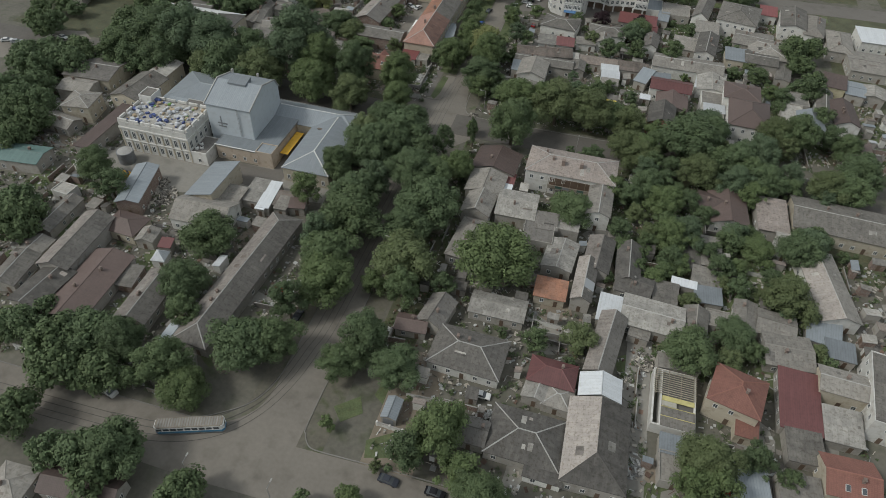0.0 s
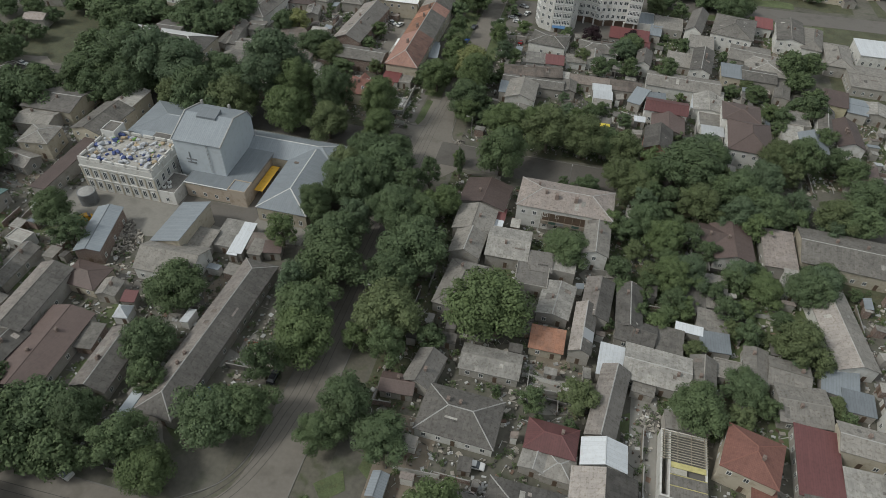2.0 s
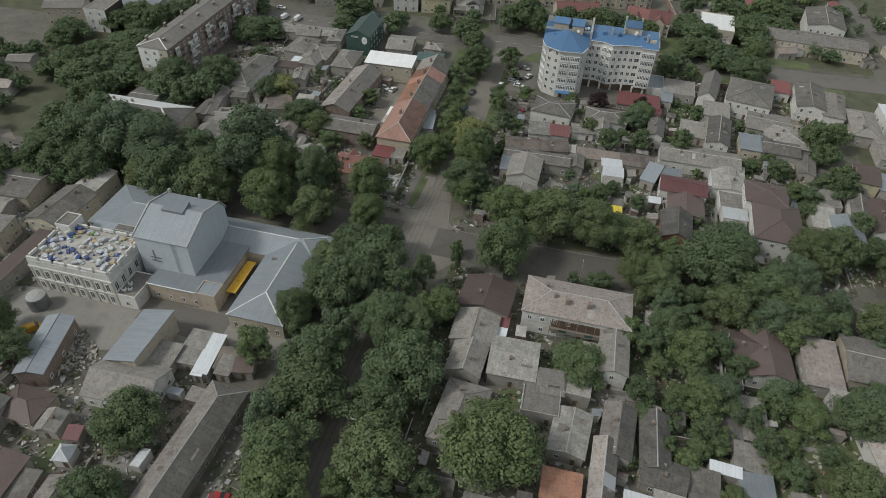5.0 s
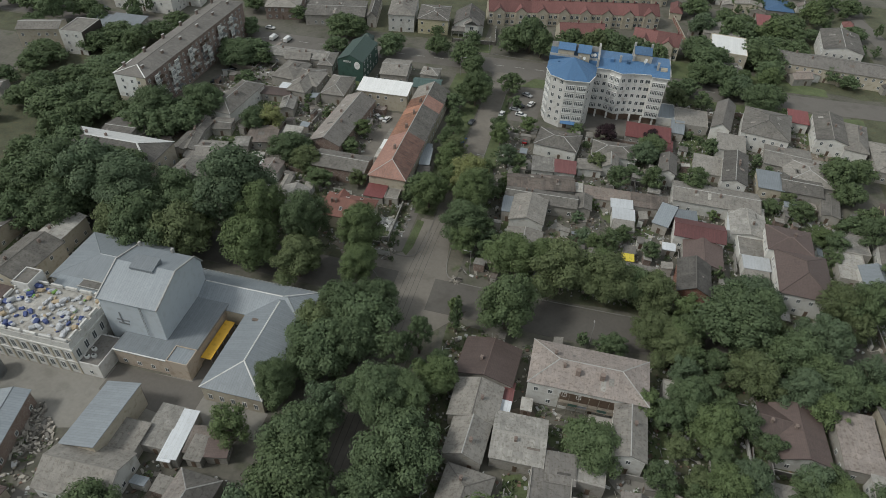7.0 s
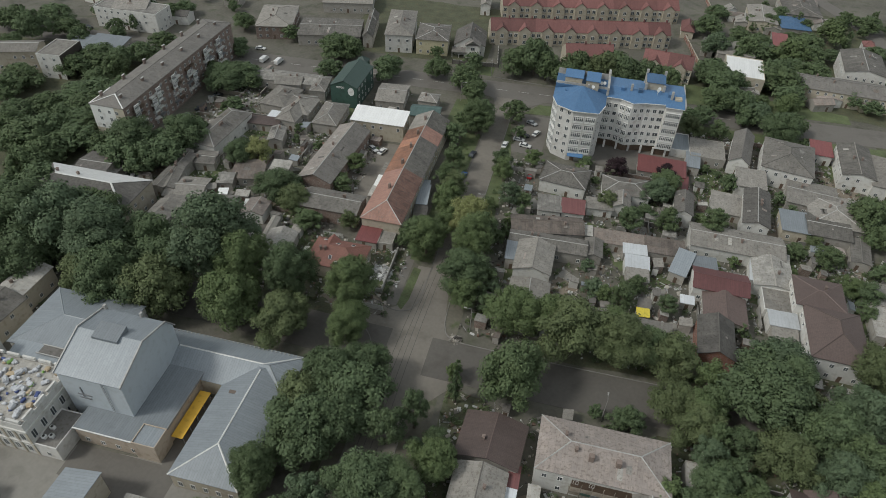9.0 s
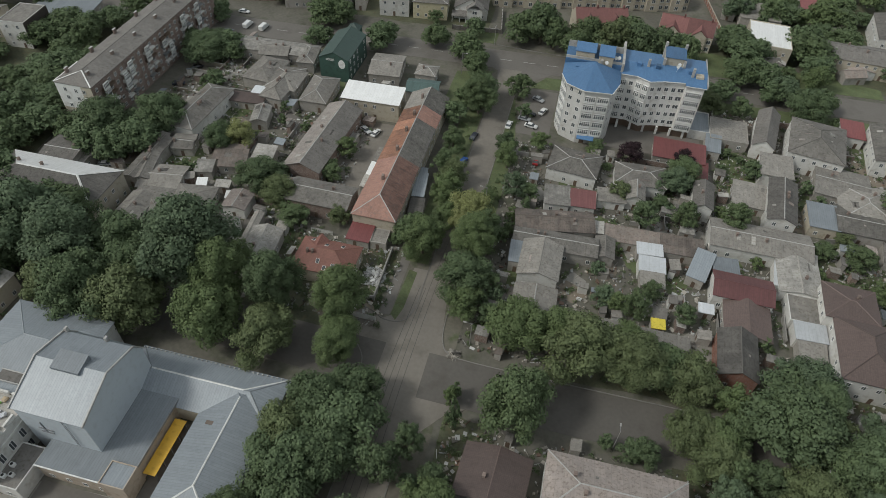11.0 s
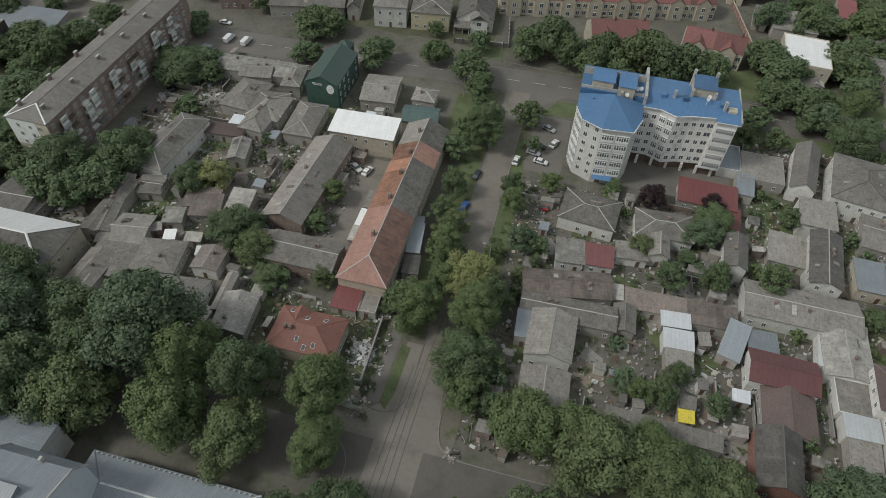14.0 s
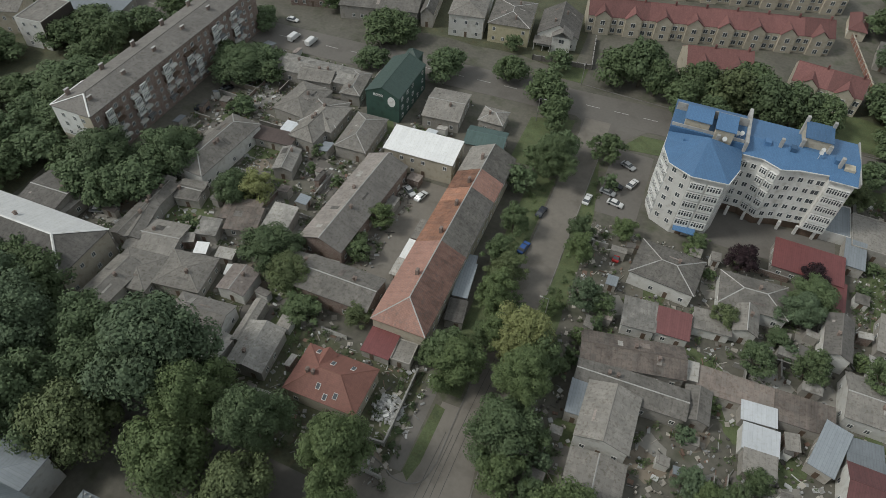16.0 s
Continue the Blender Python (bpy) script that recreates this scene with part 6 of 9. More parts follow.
shed(42.0, 129.8, 7.4, 6.2, 3.0, 2.6, 0.3, "s", "metal", "plaster")
shed(35.8, 132.2, 6.8, 2.8, -3.4, 2.8, 0.3, "s", "white", "plaster")
shed(41.9, 136.6, 8.2, 7.0, -3.3, 2.6, 0.4, "s", "slate", "plaster")
shed(43.0, 147.0, 6.1, 12.1, 1.0, 2.8, 0.6, "s", "slate", "plaster")
shed(37.5, 142.8, 5.4, 8.9, 1.7, 2.8, 0.5, "s", "slate", "plaster")
shed(44.6, 122.2, 6.4, 5.8, -0.4, 2.6, 0.3, "f", "slate", "plaster")
house(51.1, 125.0, 6.0, 10.3, -4.6, 3.0, 0.8, "gy", "slate", "plaster")
house(58.5, 124.1, 9.6, 8.9, -6.3, 3.0, 1.2, "gx", "slate", "plaster")
house(60.5, 116.1, 11.7, 10.9, 2.6, 3.2, 1.2, "gx", "slate", "plaster")
house(46.9, 97.9, 11.7, 11.2, -13.8, 6.5, 2.8, "hy", "otile", "cream")
shed(49.5, 91.2, 5.0, 5.5, -3.6, 3.0, 0.8, "s", "otile", "cream")
house(61.6, 101.8, 9.2, 16.9, -2.5, 3.2, 0.6, "s", "maroon", "plaster")
house(71.3, 108.4, 10.9, 7.8, -4.1, 5.0, 1.2, "gx", "slate", "cream")
house(70.2, 97.5, 8.4, 9.1, -0.2, 3.0, 1.0, "s", "slatel", "plaster")
skylight_house(69.0, 84.0, 10.9, 9.8, 1.7, 4.5, 2.0, "gx", "otile", "cream")
house(80.1, 107.9, 7.1, 20.6, -8.2, 7.0, 0.5, "f", "slate", "white")
shed(34.6, 104.4, 9.8, 4.5, 5.5, 3.5, 0.3, "s", "slate", "plaster")
shed(33.5, 82.4, 5.0, 4.9, 0.1, 2.6, 0.3, "s", "metal", "plaster")
shed(34.6, 77.1, 6.9, 7.3, 1.9, 2.6, 0.3, "f", "slate", "plaster")
house(49.5, 77.9, 7.6, 8.4, 6.2, 3.0, 0.4, "s", "metal", "plaster")
shed(61.6, 90.0, 7.8, 8.2, 2.1, 2.8, 0.5, "s", "slate", "plaster")
shed(59.4, 79.1, 8.7, 6.9, 3.7, 3.0, 0.5, "s", "slate", "plaster")
lit_west_house(72.6, 141.3, 10.2, 25.5, 9.0, 4.0, 2.0, "gy", "slate", "white")
shed(70.3, 125.6, 8.4, 8.6, -9.2, 2.6, 0.4, "s", "metal", "plaster")
shed(73.4, 120.5, 7.1, 6.2, -3.0, 2.6, 0.4, "s", "metal", "plaster")
house(85.3, 170.2, 38.0, 15.6, -3.0, 4.6, 2.0, "gx", "slate", "cream")
house(60.7, 167.6, 9.0, 15.8, 0.0, 4.2, 0.4, "s", "slatep", "plaster")
house(63.3, 155.8, 4.9, 7.9, -3.9, 4.0, 0.5, "s", "slatel", "white")
house(48.1, 166.5, 11.4, 15.1, 2.3, 4.0, 2.0, "gy", "brown", "white")
house(42.8, 168.5, 7.9, 8.9, -5.4, 4.0, 1.5, "gx", "brown", "white")
house(-23.3, 168.4, 14.3, 11.9, -3.6, 4.0, 2.0, "gy", "brown", "plaster")
house(-24.1, 156.2, 11.5, 10.9, -0.9, 4.0, 2.0, "gy", "slate", "plaster")
house(-24.0, 145.9, 8.9, 10.2, -3.1, 4.0, 2.4, "gy", "slate", "plaster")
house(-22.4, 130.9, 10.7, 17.1, -5.2, 3.5, 2.2, "hy", "slate", "plaster")
gallery_house(0.3, 168.7, 27.8, 13.4, 0.2, 7.5, 2.5, "hx", "slatep", "white")
house(10.4, 156.1, 7.5, 14.9, 0.1, 6.0, 1.5, "gy", "slate", "white")
shed(20.5, 171.8, 4.3, 6.5, -1.1, 3.0, 0.3, "f", "slatel", "plaster")
house(-13.0, 149.1, 12.0, 12.3, 1.6, 4.0, 1.5, "gx", "slatel", "plaster")
house(-3.4, 144.1, 6.7, 7.2, 3.8, 4.0, 0.6, "s", "slated", "plaster")
house(-5.0, 140.3, 8.7, 10.7, 1.6, 4.0, 0.5, "f", "slated", "plaster")
house(2.9, 145.4, 6.4, 6.8, -1.0, 4.0, 0.3, "f", "slatel", "plaster")
house(2.4, 132.3, 8.6, 12.1, -4.9, 3.5, 1.0, "gy", "slatel", "plaster")
shed(-17.2, 161.5, 2.6, 5.4, 0.2, 3.0, 0.2, "s", "maroon", "plaster")
shed(-17.6, 156.4, 3.1, 4.8, -1.5, 3.0, 0.2, "s", "white", "plaster")
lit_west_house(12.6, 135.0, 7.5, 14.0, -4.0, 4.0, 1.4, "gy", "slated", "plaster")
mended = lit_west_house(9.9, 123.9, 5.6, 16.0, -1.9, 4.5, 1.5, "gy", "slated", "plaster")
part("roof_sheet", box_mesh(-1.45, 1.45, -1.6, 1.6, 0.0, 0.06), "white", mended, "new white sheet on the eastern slope").matrix_local = pose(1.42, -2.4, 5.44, 0, 28.2)
house(-22.3, 229.4, 11.0, 13.3, -0.2, 5.0, 2.0, "gy", "slate", "white")
shed(-29.1, 231.7, 3.6, 8.0, 3.4, 4.0, 0.4, "s", "metal", "plaster")
house(-21.9, 216.2, 11.2, 10.5, 1.6, 3.5, 1.0, "gy", "slate", "white")
house(-20.6, 246.4, 22.4, 8.6, 11.0, 4.0, 1.5, "gx", "rust", "plaster")
house(-19.3, 238.3, 23.3, 7.5, 1.7, 4.0, 1.2, "gx", "slate", "plaster")
shed(-11.3, 247.4, 9.4, 4.8, 3.8, 3.5, 0.3, "s", "slatel", "plaster")
house(-5.9, 240.0, 5.6, 8.3, 1.6, 3.5, 1.0, "gy", "slate", "plaster")
shed(6.2, 243.1, 7.2, 4.5, 4.6, 3.2, 0.3, "s", "white", "plaster")
shed(6.9, 237.3, 7.2, 5.7, 2.8, 3.3, 0.4, "s", "white", "white")
shed(7.2, 232.1, 6.5, 5.1, 2.7, 3.0, 0.5, "s", "slate", "plaster")
shed(1.4, 247.1, 16.2, 6.3, 1.1, 3.0, 0.4, "s", "rust", "plaster")
shed(14.9, 247.0, 12.0, 7.1, 1.4, 3.0, 0.5, "s", "rust", "plaster")
house(19.7, 240.6, 5.2, 11.5, -16.8, 3.5, 0.5, "s", "metal", "plaster")
shed(26.3, 241.2, 7.1, 8.0, 4.0, 3.2, 0.4, "s", "metal", "plaster")
house(29.5, 233.7, 15.2, 9.2, -1.7, 5.0, 1.5, "gx", "maroon", "white")
house(30.2, 224.1, 11.5, 11.8, -1.3, 4.0, 1.5, "gy", "brown", "plaster")
house(26.8, 211.7, 9.4, 13.8, -2.8, 5.0, 2.5, "gy", "slated", "brickr")
house(44.8, 243.1, 11.1, 13.6, -0.7, 4.0, 1.0, "gy", "slatel", "white")
house(45.2, 232.1, 8.3, 9.0, -0.7, 3.5, 0.3, "f", "slate", "white")
shed(45.5, 224.8, 7.8, 5.7, 1.2, 3.5, 0.3, "s", "white", "white")
shed(45.3, 218.0, 6.7, 9.0, -3.0, 3.0, 0.3, "s", "slate", "plaster")
house(56.2, 219.0, 14.2, 19.0, -2.8, 7.0, 3.2, "hy", "brown", "white")
house(54.6, 233.6, 13.0, 12.0, -2.8, 7.2, 1.2, "hx", "brown", "white")
house(-17.7, 273.9, 15.7, 12.1, -6.1, 4.5, 1.5, "hx", "slate", "white")
house(2.4, 273.9, 15.6, 10.4, 2.7, 4.0, 1.5, "hx", "slate", "white")
house(1.4, 265.7, 5.6, 8.2, 1.0, 4.0, 1.5, "gy", "slate", "white")
house(-21.1, 257.9, 7.8, 8.3, 5.6, 3.5, 0.5, "s", "slatel", "white")
house(-13.6, 258.4, 7.7, 7.4, 3.2, 3.5, 0.5, "s", "maroon", "white")
house(-5.4, 262.8, 8.6, 5.7, 5.9, 3.0, 0.6, "s", "slate", "white")
house(14.3, 290.4, 16.6, 10.0, -1.5, 3.5, 0.5, "s", "redm", "plaster")
house(21.2, 282.0, 3.8, 9.9, -2.9, 3.0, 0.3, "s", "redm", "plaster")
house(20.7, 268.3, 6.1, 12.2, -3.2, 5.0, 1.5, "gy", "slated", "white")
house(30.6, 307.1, 12.2, 12.6, -1.9, 3.5, 0.3, "f", "slate", "plaster")
shed(25.3, 298.4, 5.1, 9.9, -4.1, 3.2, 0.2, "s", "metal", "plaster")
house(42.4, 308.8, 7.3, 21.9, -10.8, 5.0, 2.5, "gy", "slated", "white")
house(57.1, 304.3, 17.1, 21.3, -10.1, 7.0, 2.5, "hy", "slate", "white")
house(43.5, 289.2, 10.0, 10.9, -2.7, 5.0, 0.6, "s", "slate", "white")
house(35.1, 274.8, 10.5, 10.9, -4.8, 3.0, 0.8, "s", "slate", "plaster")
house(43.0, 271.1, 8.3, 19.7, -7.0, 6.0, 1.5, "gy", "slated", "white")
house(71.5, 318.6, 7.7, 9.6, -3.7, 4.0, 0.8, "s", "redm", "white")
house(80.8, 310.0, 11.1, 21.7, -5.8, 6.0, 1.5, "gy", "slate", "white")
house(89.7, 307.1, 8.5, 21.3, -10.1, 5.0, 2.0, "hy", "slate", "white")
house(62.9, 287.2, 15.9, 15.2, -8.3, 4.0, 1.0, "gx", "slate", "plaster")
house(68.7, 279.3, 17.0, 17.8, -1.8, 4.0, 1.5, "hy", "slate", "plaster")
house(54.9, 270.1, 8.5, 11.1, -1.7, 4.0, 0.3, "s", "metal", "cream")
house(65.0, 270.5, 13.2, 12.2, -2.7, 4.0, 0.8, "gx", "slate", "plaster")
house(35.8, 254.2, 27.4, 11.6, -1.0, 4.3, 1.5, "gx", "slate", "white")
shed(73.1, 261.8, 5.8, 12.5, -9.7, 3.0, 0.5, "gy", "slate", "plaster")
house(90.4, 233.6, 9.1, 16.9, 1.2, 5.0, 2.0, "gy", "brown", "white")
house(84.7, 238.2, 5.7, 23.2, -8.1, 4.5, 1.5, "gy", "slate", "white")
house(78.1, 224.3, 9.1, 12.2, -0.9, 5.0, 2.0, "gy", "metal", "white")
shed(73.2, 232.0, 7.9, 12.9, -3.2, 3.0, 0.3, "f", "slatel", "plaster")
shed(76.4, 243.1, 7.8, 9.4, -0.3, 3.0, 0.3, "f", "slatel", "plaster")
house(91.3, 257.3, 7.5, 9.9, -8.3, 5.0, 1.0, "s", "brown", "yellow")
house(98.6, 256.6, 7.3, 11.4, -9.2, 4.0, 0.5, "gx", "metal", "plaster")
house(91.6, 212.0, 10.0, 12.9, -6.5, 4.0, 1.0, "gy", "brown", "plaster")
shed(-71.8, 228.2, 6.7, 6.4, 0.5, 2.5, 0.5, "s", "redm", "plaster")
shed(-66.2, 228.4, 4.5, 5.4, 2.8, 2.5, 0.2, "f", "slate", "plaster")
dormer_house(-76.6, 215.5, 16.3, 11.5, 0.1, 4.6, 2.9, "hx", "otile", "cream")
shed(-100.7, 221.9, 2.9, 11.7, 4.7, 3.2, 0.6, "gy", "slate", "plaster")
shed(-103.0, 213.6, 3.6, 7.0, -6.0, 2.6, 0.4, "s", "slatel", "white")
shed(-77.2, 249.2, 2.6, 5.4, 0, 2.6, 0.3, "s", "slatel", "plaster")
shed(-77.3, 255.4, 2.4, 6.2, 0, 2.5, 0.3, "s", "whiter", "plaster")
shed(-77.2, 262.4, 2.6, 6.8, 0, 2.7, 0.3, "s", "slate", "brick")
shed(-88.0, 268.5, 2.6, 4.6, -4.0, 2.4, 0.3, "s", "slatel", "plaster")
shed(-112.5, 232.6, 3.4, 3.0, 14.0, 2.6, 0.3, "s", "whiter", "plaster")
shed(-117.0, 236.4, 4.6, 3.2, 10.0, 2.5, 0.3, "s", "slatel", "plaster")
shed(-123.4, 235.6, 3.2, 3.6, 18.0, 2.4, 0.2, "s", "whiter", "plaster")
shed(-128.5, 236.8, 4.0, 3.0, 24.0, 2.6, 0.3, "s", "slate", "brick")
house(-167.2, 235.0, 14.8, 11.6, -3.8, 3.4, 0.4, "s", "slate", "plaster")
house(-87.4, 287.9, 20.2, 10.0, 2.4, 7.0, 0.8, "s", "whiter", "cream")
lit_west_house(-95.6, 263.4, 12.0, 34.8, -3.2, 5.0, 2.5, "gy", "slated", "brick")
house(-86.8, 237.9, 19.2, 10.3, -0.3, 5.0, 1.5, "gx", "slate", "brick")
house(-90.0, 311.6, 11.7, 14.9, 6.0, 4.0, 1.5, "gx", "slate", "plaster")
house(-73.8, 301.8, 11.6, 8.6, 6.0, 4.0, 1.5, "gx", "teal", "plaster")
house(-75.2, 312.3, 7.9, 7.3, 1.1, 4.0, 1.5, "hx", "slate", "plaster")
house(-121.4, 293.4, 11.6, 12.9, 7.7, 4.0, 1.5, "hy", "slate", "plaster")
house(-107.4, 289.4, 9.8, 16.6, 2.7, 4.0, 2.0, "hy", "slate", "plaster")
house(-119.8, 310.2, 6.6, 12.9, 8.3, 4.0, 1.0, "hy", "slate", "plaster")
house(-132.9, 309.9, 11.1, 9.4, 10.1, 4.0, 1.2, "gx", "slate", "plaster")
house(-134.4, 311.7, 26.3, 9.2, 2.8, 4.0, 1.0, "gx", "slatel", "plaster")
house(-130.3, 296.1, 11.1, 15.6, -4.6, 4.0, 2.0, "hy", "slate", "plaster")
house(-120.5, 291.9, 11.0, 13.1, -0.1, 4.0, 2.0, "hy", "slate", "plaster")
house(-129.2, 278.7, 11.8, 5.4, 5.0, 3.0, 0.4, "s", "brown", "plaster")
shed(-125.6, 282.9, 8.2, 6.1, 0.1, 3.2, 0.4, "s", "white", "plaster")
house(-140.3, 267.4, 10.2, 25.3, -4.6, 5.0, 2.5, "hy", "slate", "white")
house(-143.0, 240.1, 5.7, 20.4, 0.3, 4.0, 0.8, "gy", "slate", "plaster")
two_tone_house(-159.6, 220.0, 35.0, 16.1, 0.5, 8.0, 3.0, "hx", "slated", "cream")
house(-167.4, 234.6, 11.5, 13.5, 2.7, 5.0, 1.0, "gx", "slated", "plaster")
house(-119.0, 247.4, 8.5, 7.8, 14.2, 3.0, 0.8, "s", "rust", "plaster")
house(-110.7, 250.9, 6.7, 8.9, 5.5, 3.5, 0.8, "s", "slatel", "plaster")
shed(-125.5, 241.7, 5.5, 5.5, 13.6, 3.0, 0.5, "s", "slatel", "plaster")
house(-121.6, 227.7, 11.8, 10.7, 8.4, 3.5, 1.5, "hx", "slate", "plaster")
house(-109.0, 230.2, 7.2, 7.8, 2.0, 3.6, 1.0, "gy", "slatep", "white")
house(-95.4, 216.5, 8.6, 11.5, 5.3, 3.6, 1.6, "gy", "slatel", "plaster")
house(-111.0, 218.6, 13.6, 8.6, 6.0, 4.0, 2.0, "nx", "slated", "white")
house(-132.5, 223.5, 11.5, 11.1, 6.2, 3.5, 1.0, "hx", "slate", "plaster")
house(-137.2, 250.5, 7.1, 6.7, 12.0, 3.0, 0.8, "s", "slate", "plaster")
burnt_house(-227.0, 296.0, 10.1, 14.4, 5.7, 10.0, 0.3, "f", "slate", "white")
house(-246.3, 295.5, 18.0, 10.9, 19.8, 8.0, 1.5, "gx", "slate", "cream")
house(-217.6, 314.1, 16.0, 10.2, 3.3, 6.0, 1.0, "s", "metal", "plaster")
house(48.7, 371.8, 15.5, 20.1, -4.3, 8.0, 0.3, "f", "whiter", "cream")
house(80.5, 442.4, 14.5, 17.0, 1.8, 4.0, 1.0, "hy", "blue", "plaster")
house(91.0, 370.5, 47.7, 15.0, -4.2, 6.0, 2.2, "gx", "slated", "cream")
house(100.7, 392.6, 17.3, 24.2, -6.4, 8.0, 2.0, "gy", "slate", "white")
house(-87.3, 366.7, 14.9, 18.4, 8.4, 7.0, 1.5, "hy", "slate", "yellow")
house(-103.6, 370.0, 12.8, 29.2, 10.9, 8.0, 2.0, "hy", "slate", "white")
porch_house(-70.9, 371.0, 14.4, 17.0, 7.4, 4.5, 4.2, "gy", "slated", "white")
house(-135.0, 361.5, 28.7, 19.8, 13.8, 5.0, 1.0, "gx", "slate", "plaster")
house(-118.4, 369.4, 5.0, 27.5, 11.3, 5.0, 2.5, "gy", "slate", "plaster")
house(-162.5, 363.5, 17.0, 25.8, 15.8, 6.0, 2.0, "hy", "slate", "brick")
house(-228.7, 350.3, 15.8, 18.7, 19.8, 9.0, 1.0, "gx", "slate", "white")
house(65.6, 446.1, 14.2, 24.1, -3.6, 5.0, 1.0, "gy", "slate", "cream")
shed(4.2, 213.9, 24.8, 4.1, -1.6, 2.6, 0.2, "s", "slate", "plaster")
house(-142.3, 241.0, 4.8, 22.0, 13.7, 4.0, 0.8, "gy", "slate", "plaster")
house(-134.9, 218.6, 8.0, 12.9, -2.3, 4.0, 1.5, "gy", "slate", "plaster")
house(-120.9, 288.6, 8.5, 18.5, -4.1, 4.0, 2.0, "hy", "slate", "plaster")
house(91.5, 260.0, 8.6, 9.5, -9.2, 4.0, 1.0, "s", "brown", "yellow")
house(105.0, 255.9, 8.5, 9.4, -10.3, 4.0, 1.0, "gy", "slatel", "plaster")
house(98.4, 296.2, 10.5, 21.4, -4.3, 4.5, 1.5, "hy", "slate", "plaster")
house(117.3, 305.9, 20.4, 14.7, 1.9, 5.0, 0.6, "s", "white", "white")
house(111.0, 281.0, 23.2, 18.7, -1.5, 4.0, 0.8, "gx", "slate", "plaster")
house(86.7, 464.6, 18.5, 26.6, 0.5, 5.0, 1.5, "hy", "slate", "plaster")
shed(70.5, 416.4, 7.2, 14.5, -3.3, 4.0, 1.0, "s", "redm", "plaster")
house(28.2, 421.4, 6.5, 13.7, -3.2, 3.5, 2.5, "hy", "maroont", "cream")
house(-140.5, 401.2, 25.1, 21.6, 14.4, 5.0, 1.5, "gx", "slate", "plaster")
house(-72.8, 418.9, 5.4, 16.8, 7.5, 5.0, 1.5, "gy", "slate", "white")
shed(48.3, 399.9, 16.7, 14.7, 1.0, 4.0, 0.8, "s", "slate", "plaster")
shed(9.0, 218.2, 3.6, 3.1, 4.1, 2.4, 0.3, "s", "tarp", "plaster")
shed(-62.3, 254.1, 4.6, 10.5, 8.0, 3.0, 0.3, "s", "metal", "plaster")
shed(-61.2, 251.7, 3.8, 10.5, 7.1, 3.0, 0.3, "s", "metal", "plaster")
shed(-59.8, 242.7, 4.4, 6.3, 8.2, 2.8, 0.3, "s", "slated", "plaster")
house(-95.6, 240.0, 11.8, 7.1, 5.7, 4.0, 1.0, "gx", "slate", "brick")
house(-124.9, 260.5, 7.8, 6.8, 15.2, 3.5, 1.0, "hx", "slate", "plaster")
house(-120.9, 271.1, 5.7, 9.5, 12.9, 3.5, 1.0, "gy", "slatel", "plaster")
shed(-121.4, 249.9, 9.8, 7.4, 11.3, 3.0, 0.6, "s", "rust", "plaster")
house(-137.8, 250.5, 8.0, 6.0, 5.8, 3.0, 0.8, "gx", "slate", "plaster")
house(-134.7, 233.8, 12.6, 11.0, 9.4, 3.2, 1.0, "gx", "slate", "plaster")
shed(-89.2, 132.5, 6.3, 10.6, 0.8, 3.0, 0.3, "s", "slatel", "plaster")
shed(-84.5, 131.5, 3.7, 12.1, 4.6, 3.2, 0.4, "s", "white", "plaster")
shed(-79.9, 131.4, 5.6, 6.6, 8.5, 3.0, 0.4, "s", "rust", "plaster")
shed(-101.1, 99.9, 3.9, 4.1, 9.5, 2.6, 2.0, "hy", "white", "white")
shed(-102.0, 104.3, 3.7, 3.5, 9.1, 3.0, 0.6, "s", "maroon", "plaster")
shed(-92.2, 113.9, 5.8, 6.0, 6.6, 3.0, 0.4, "s", "slatel", "plaster")
house(-224.5, 314.8, 24.1, 13.0, 4.6, 4.0, 0.6, "s", "metal", "plaster")
house(-226.4, 345.4, 31.4, 12.1, 0.5, 9.0, 0.3, "f", "slatel", "white")
house(-251.5, 301.0, 11.6, 9.4, 5.8, 4.0, 1.0, "gx", "slate", "plaster")
house(57.0, 441.7, 9.0, 12.4, -7.3, 3.0, 1.2, "gy", "slate", "plaster")
house(66.6, 409.2, 8.4, 12.4, -7.8, 3.0, 1.0, "gy", "slated", "plaster")
shed(36.9, 403.2, 5.6, 13.8, -7.8, 3.0, 0.8, "s", "slate", "plaster")
house(98.6, 393.9, 11.2, 17.7, -11.4, 5.0, 1.5, "hy", "white", "plaster")
house(99.5, 448.0, 7.8, 13.9, -10.1, 3.0, 1.0, "gy", "slate", "plaster")
house(91.9, 478.8, 13.6, 17.8, -7.7, 3.0, 1.0, "gy", "slatep", "plaster")
shed(42.4, 245.6, 6.5, 13.4, -6.0, 3.0, 0.3, "s", "white", "white")
shed(48.1, 246.6, 4.6, 14.1, -7.0, 3.0, 0.3, "s", "slatel", "plaster")
shed(70.5, 366.7, 7.0, 5.5, -6.1, 3.0, 1.4, "gy", "slate", "plaster")
shed(100.1, 393.5, 8.9, 7.5, -0.7, 3.0, 1.9, "gx", "maroont", "white")
shed(129.2, 376.1, 6.5, 6.9, 12.5, 3.0, 1.9, "gy", "slate", "cream")
shed(81.1, 396.3, 6.2, 5.7, -0.2, 3.0, 1.9, "hx", "slatep", "plaster")
shed(140.5, 415.5, 9.4, 7.5, 6.2, 3.0, 1.4, "hx", "slatep", "white")
shed(92.9, 380.3, 6.3, 7.4, -5.7, 3.0, 1.5, "gy", "slatel", "cream")
shed(113.4, 428.9, 5.7, 7.0, -6.1, 3.0, 1.9, "hx", "maroont", "white")
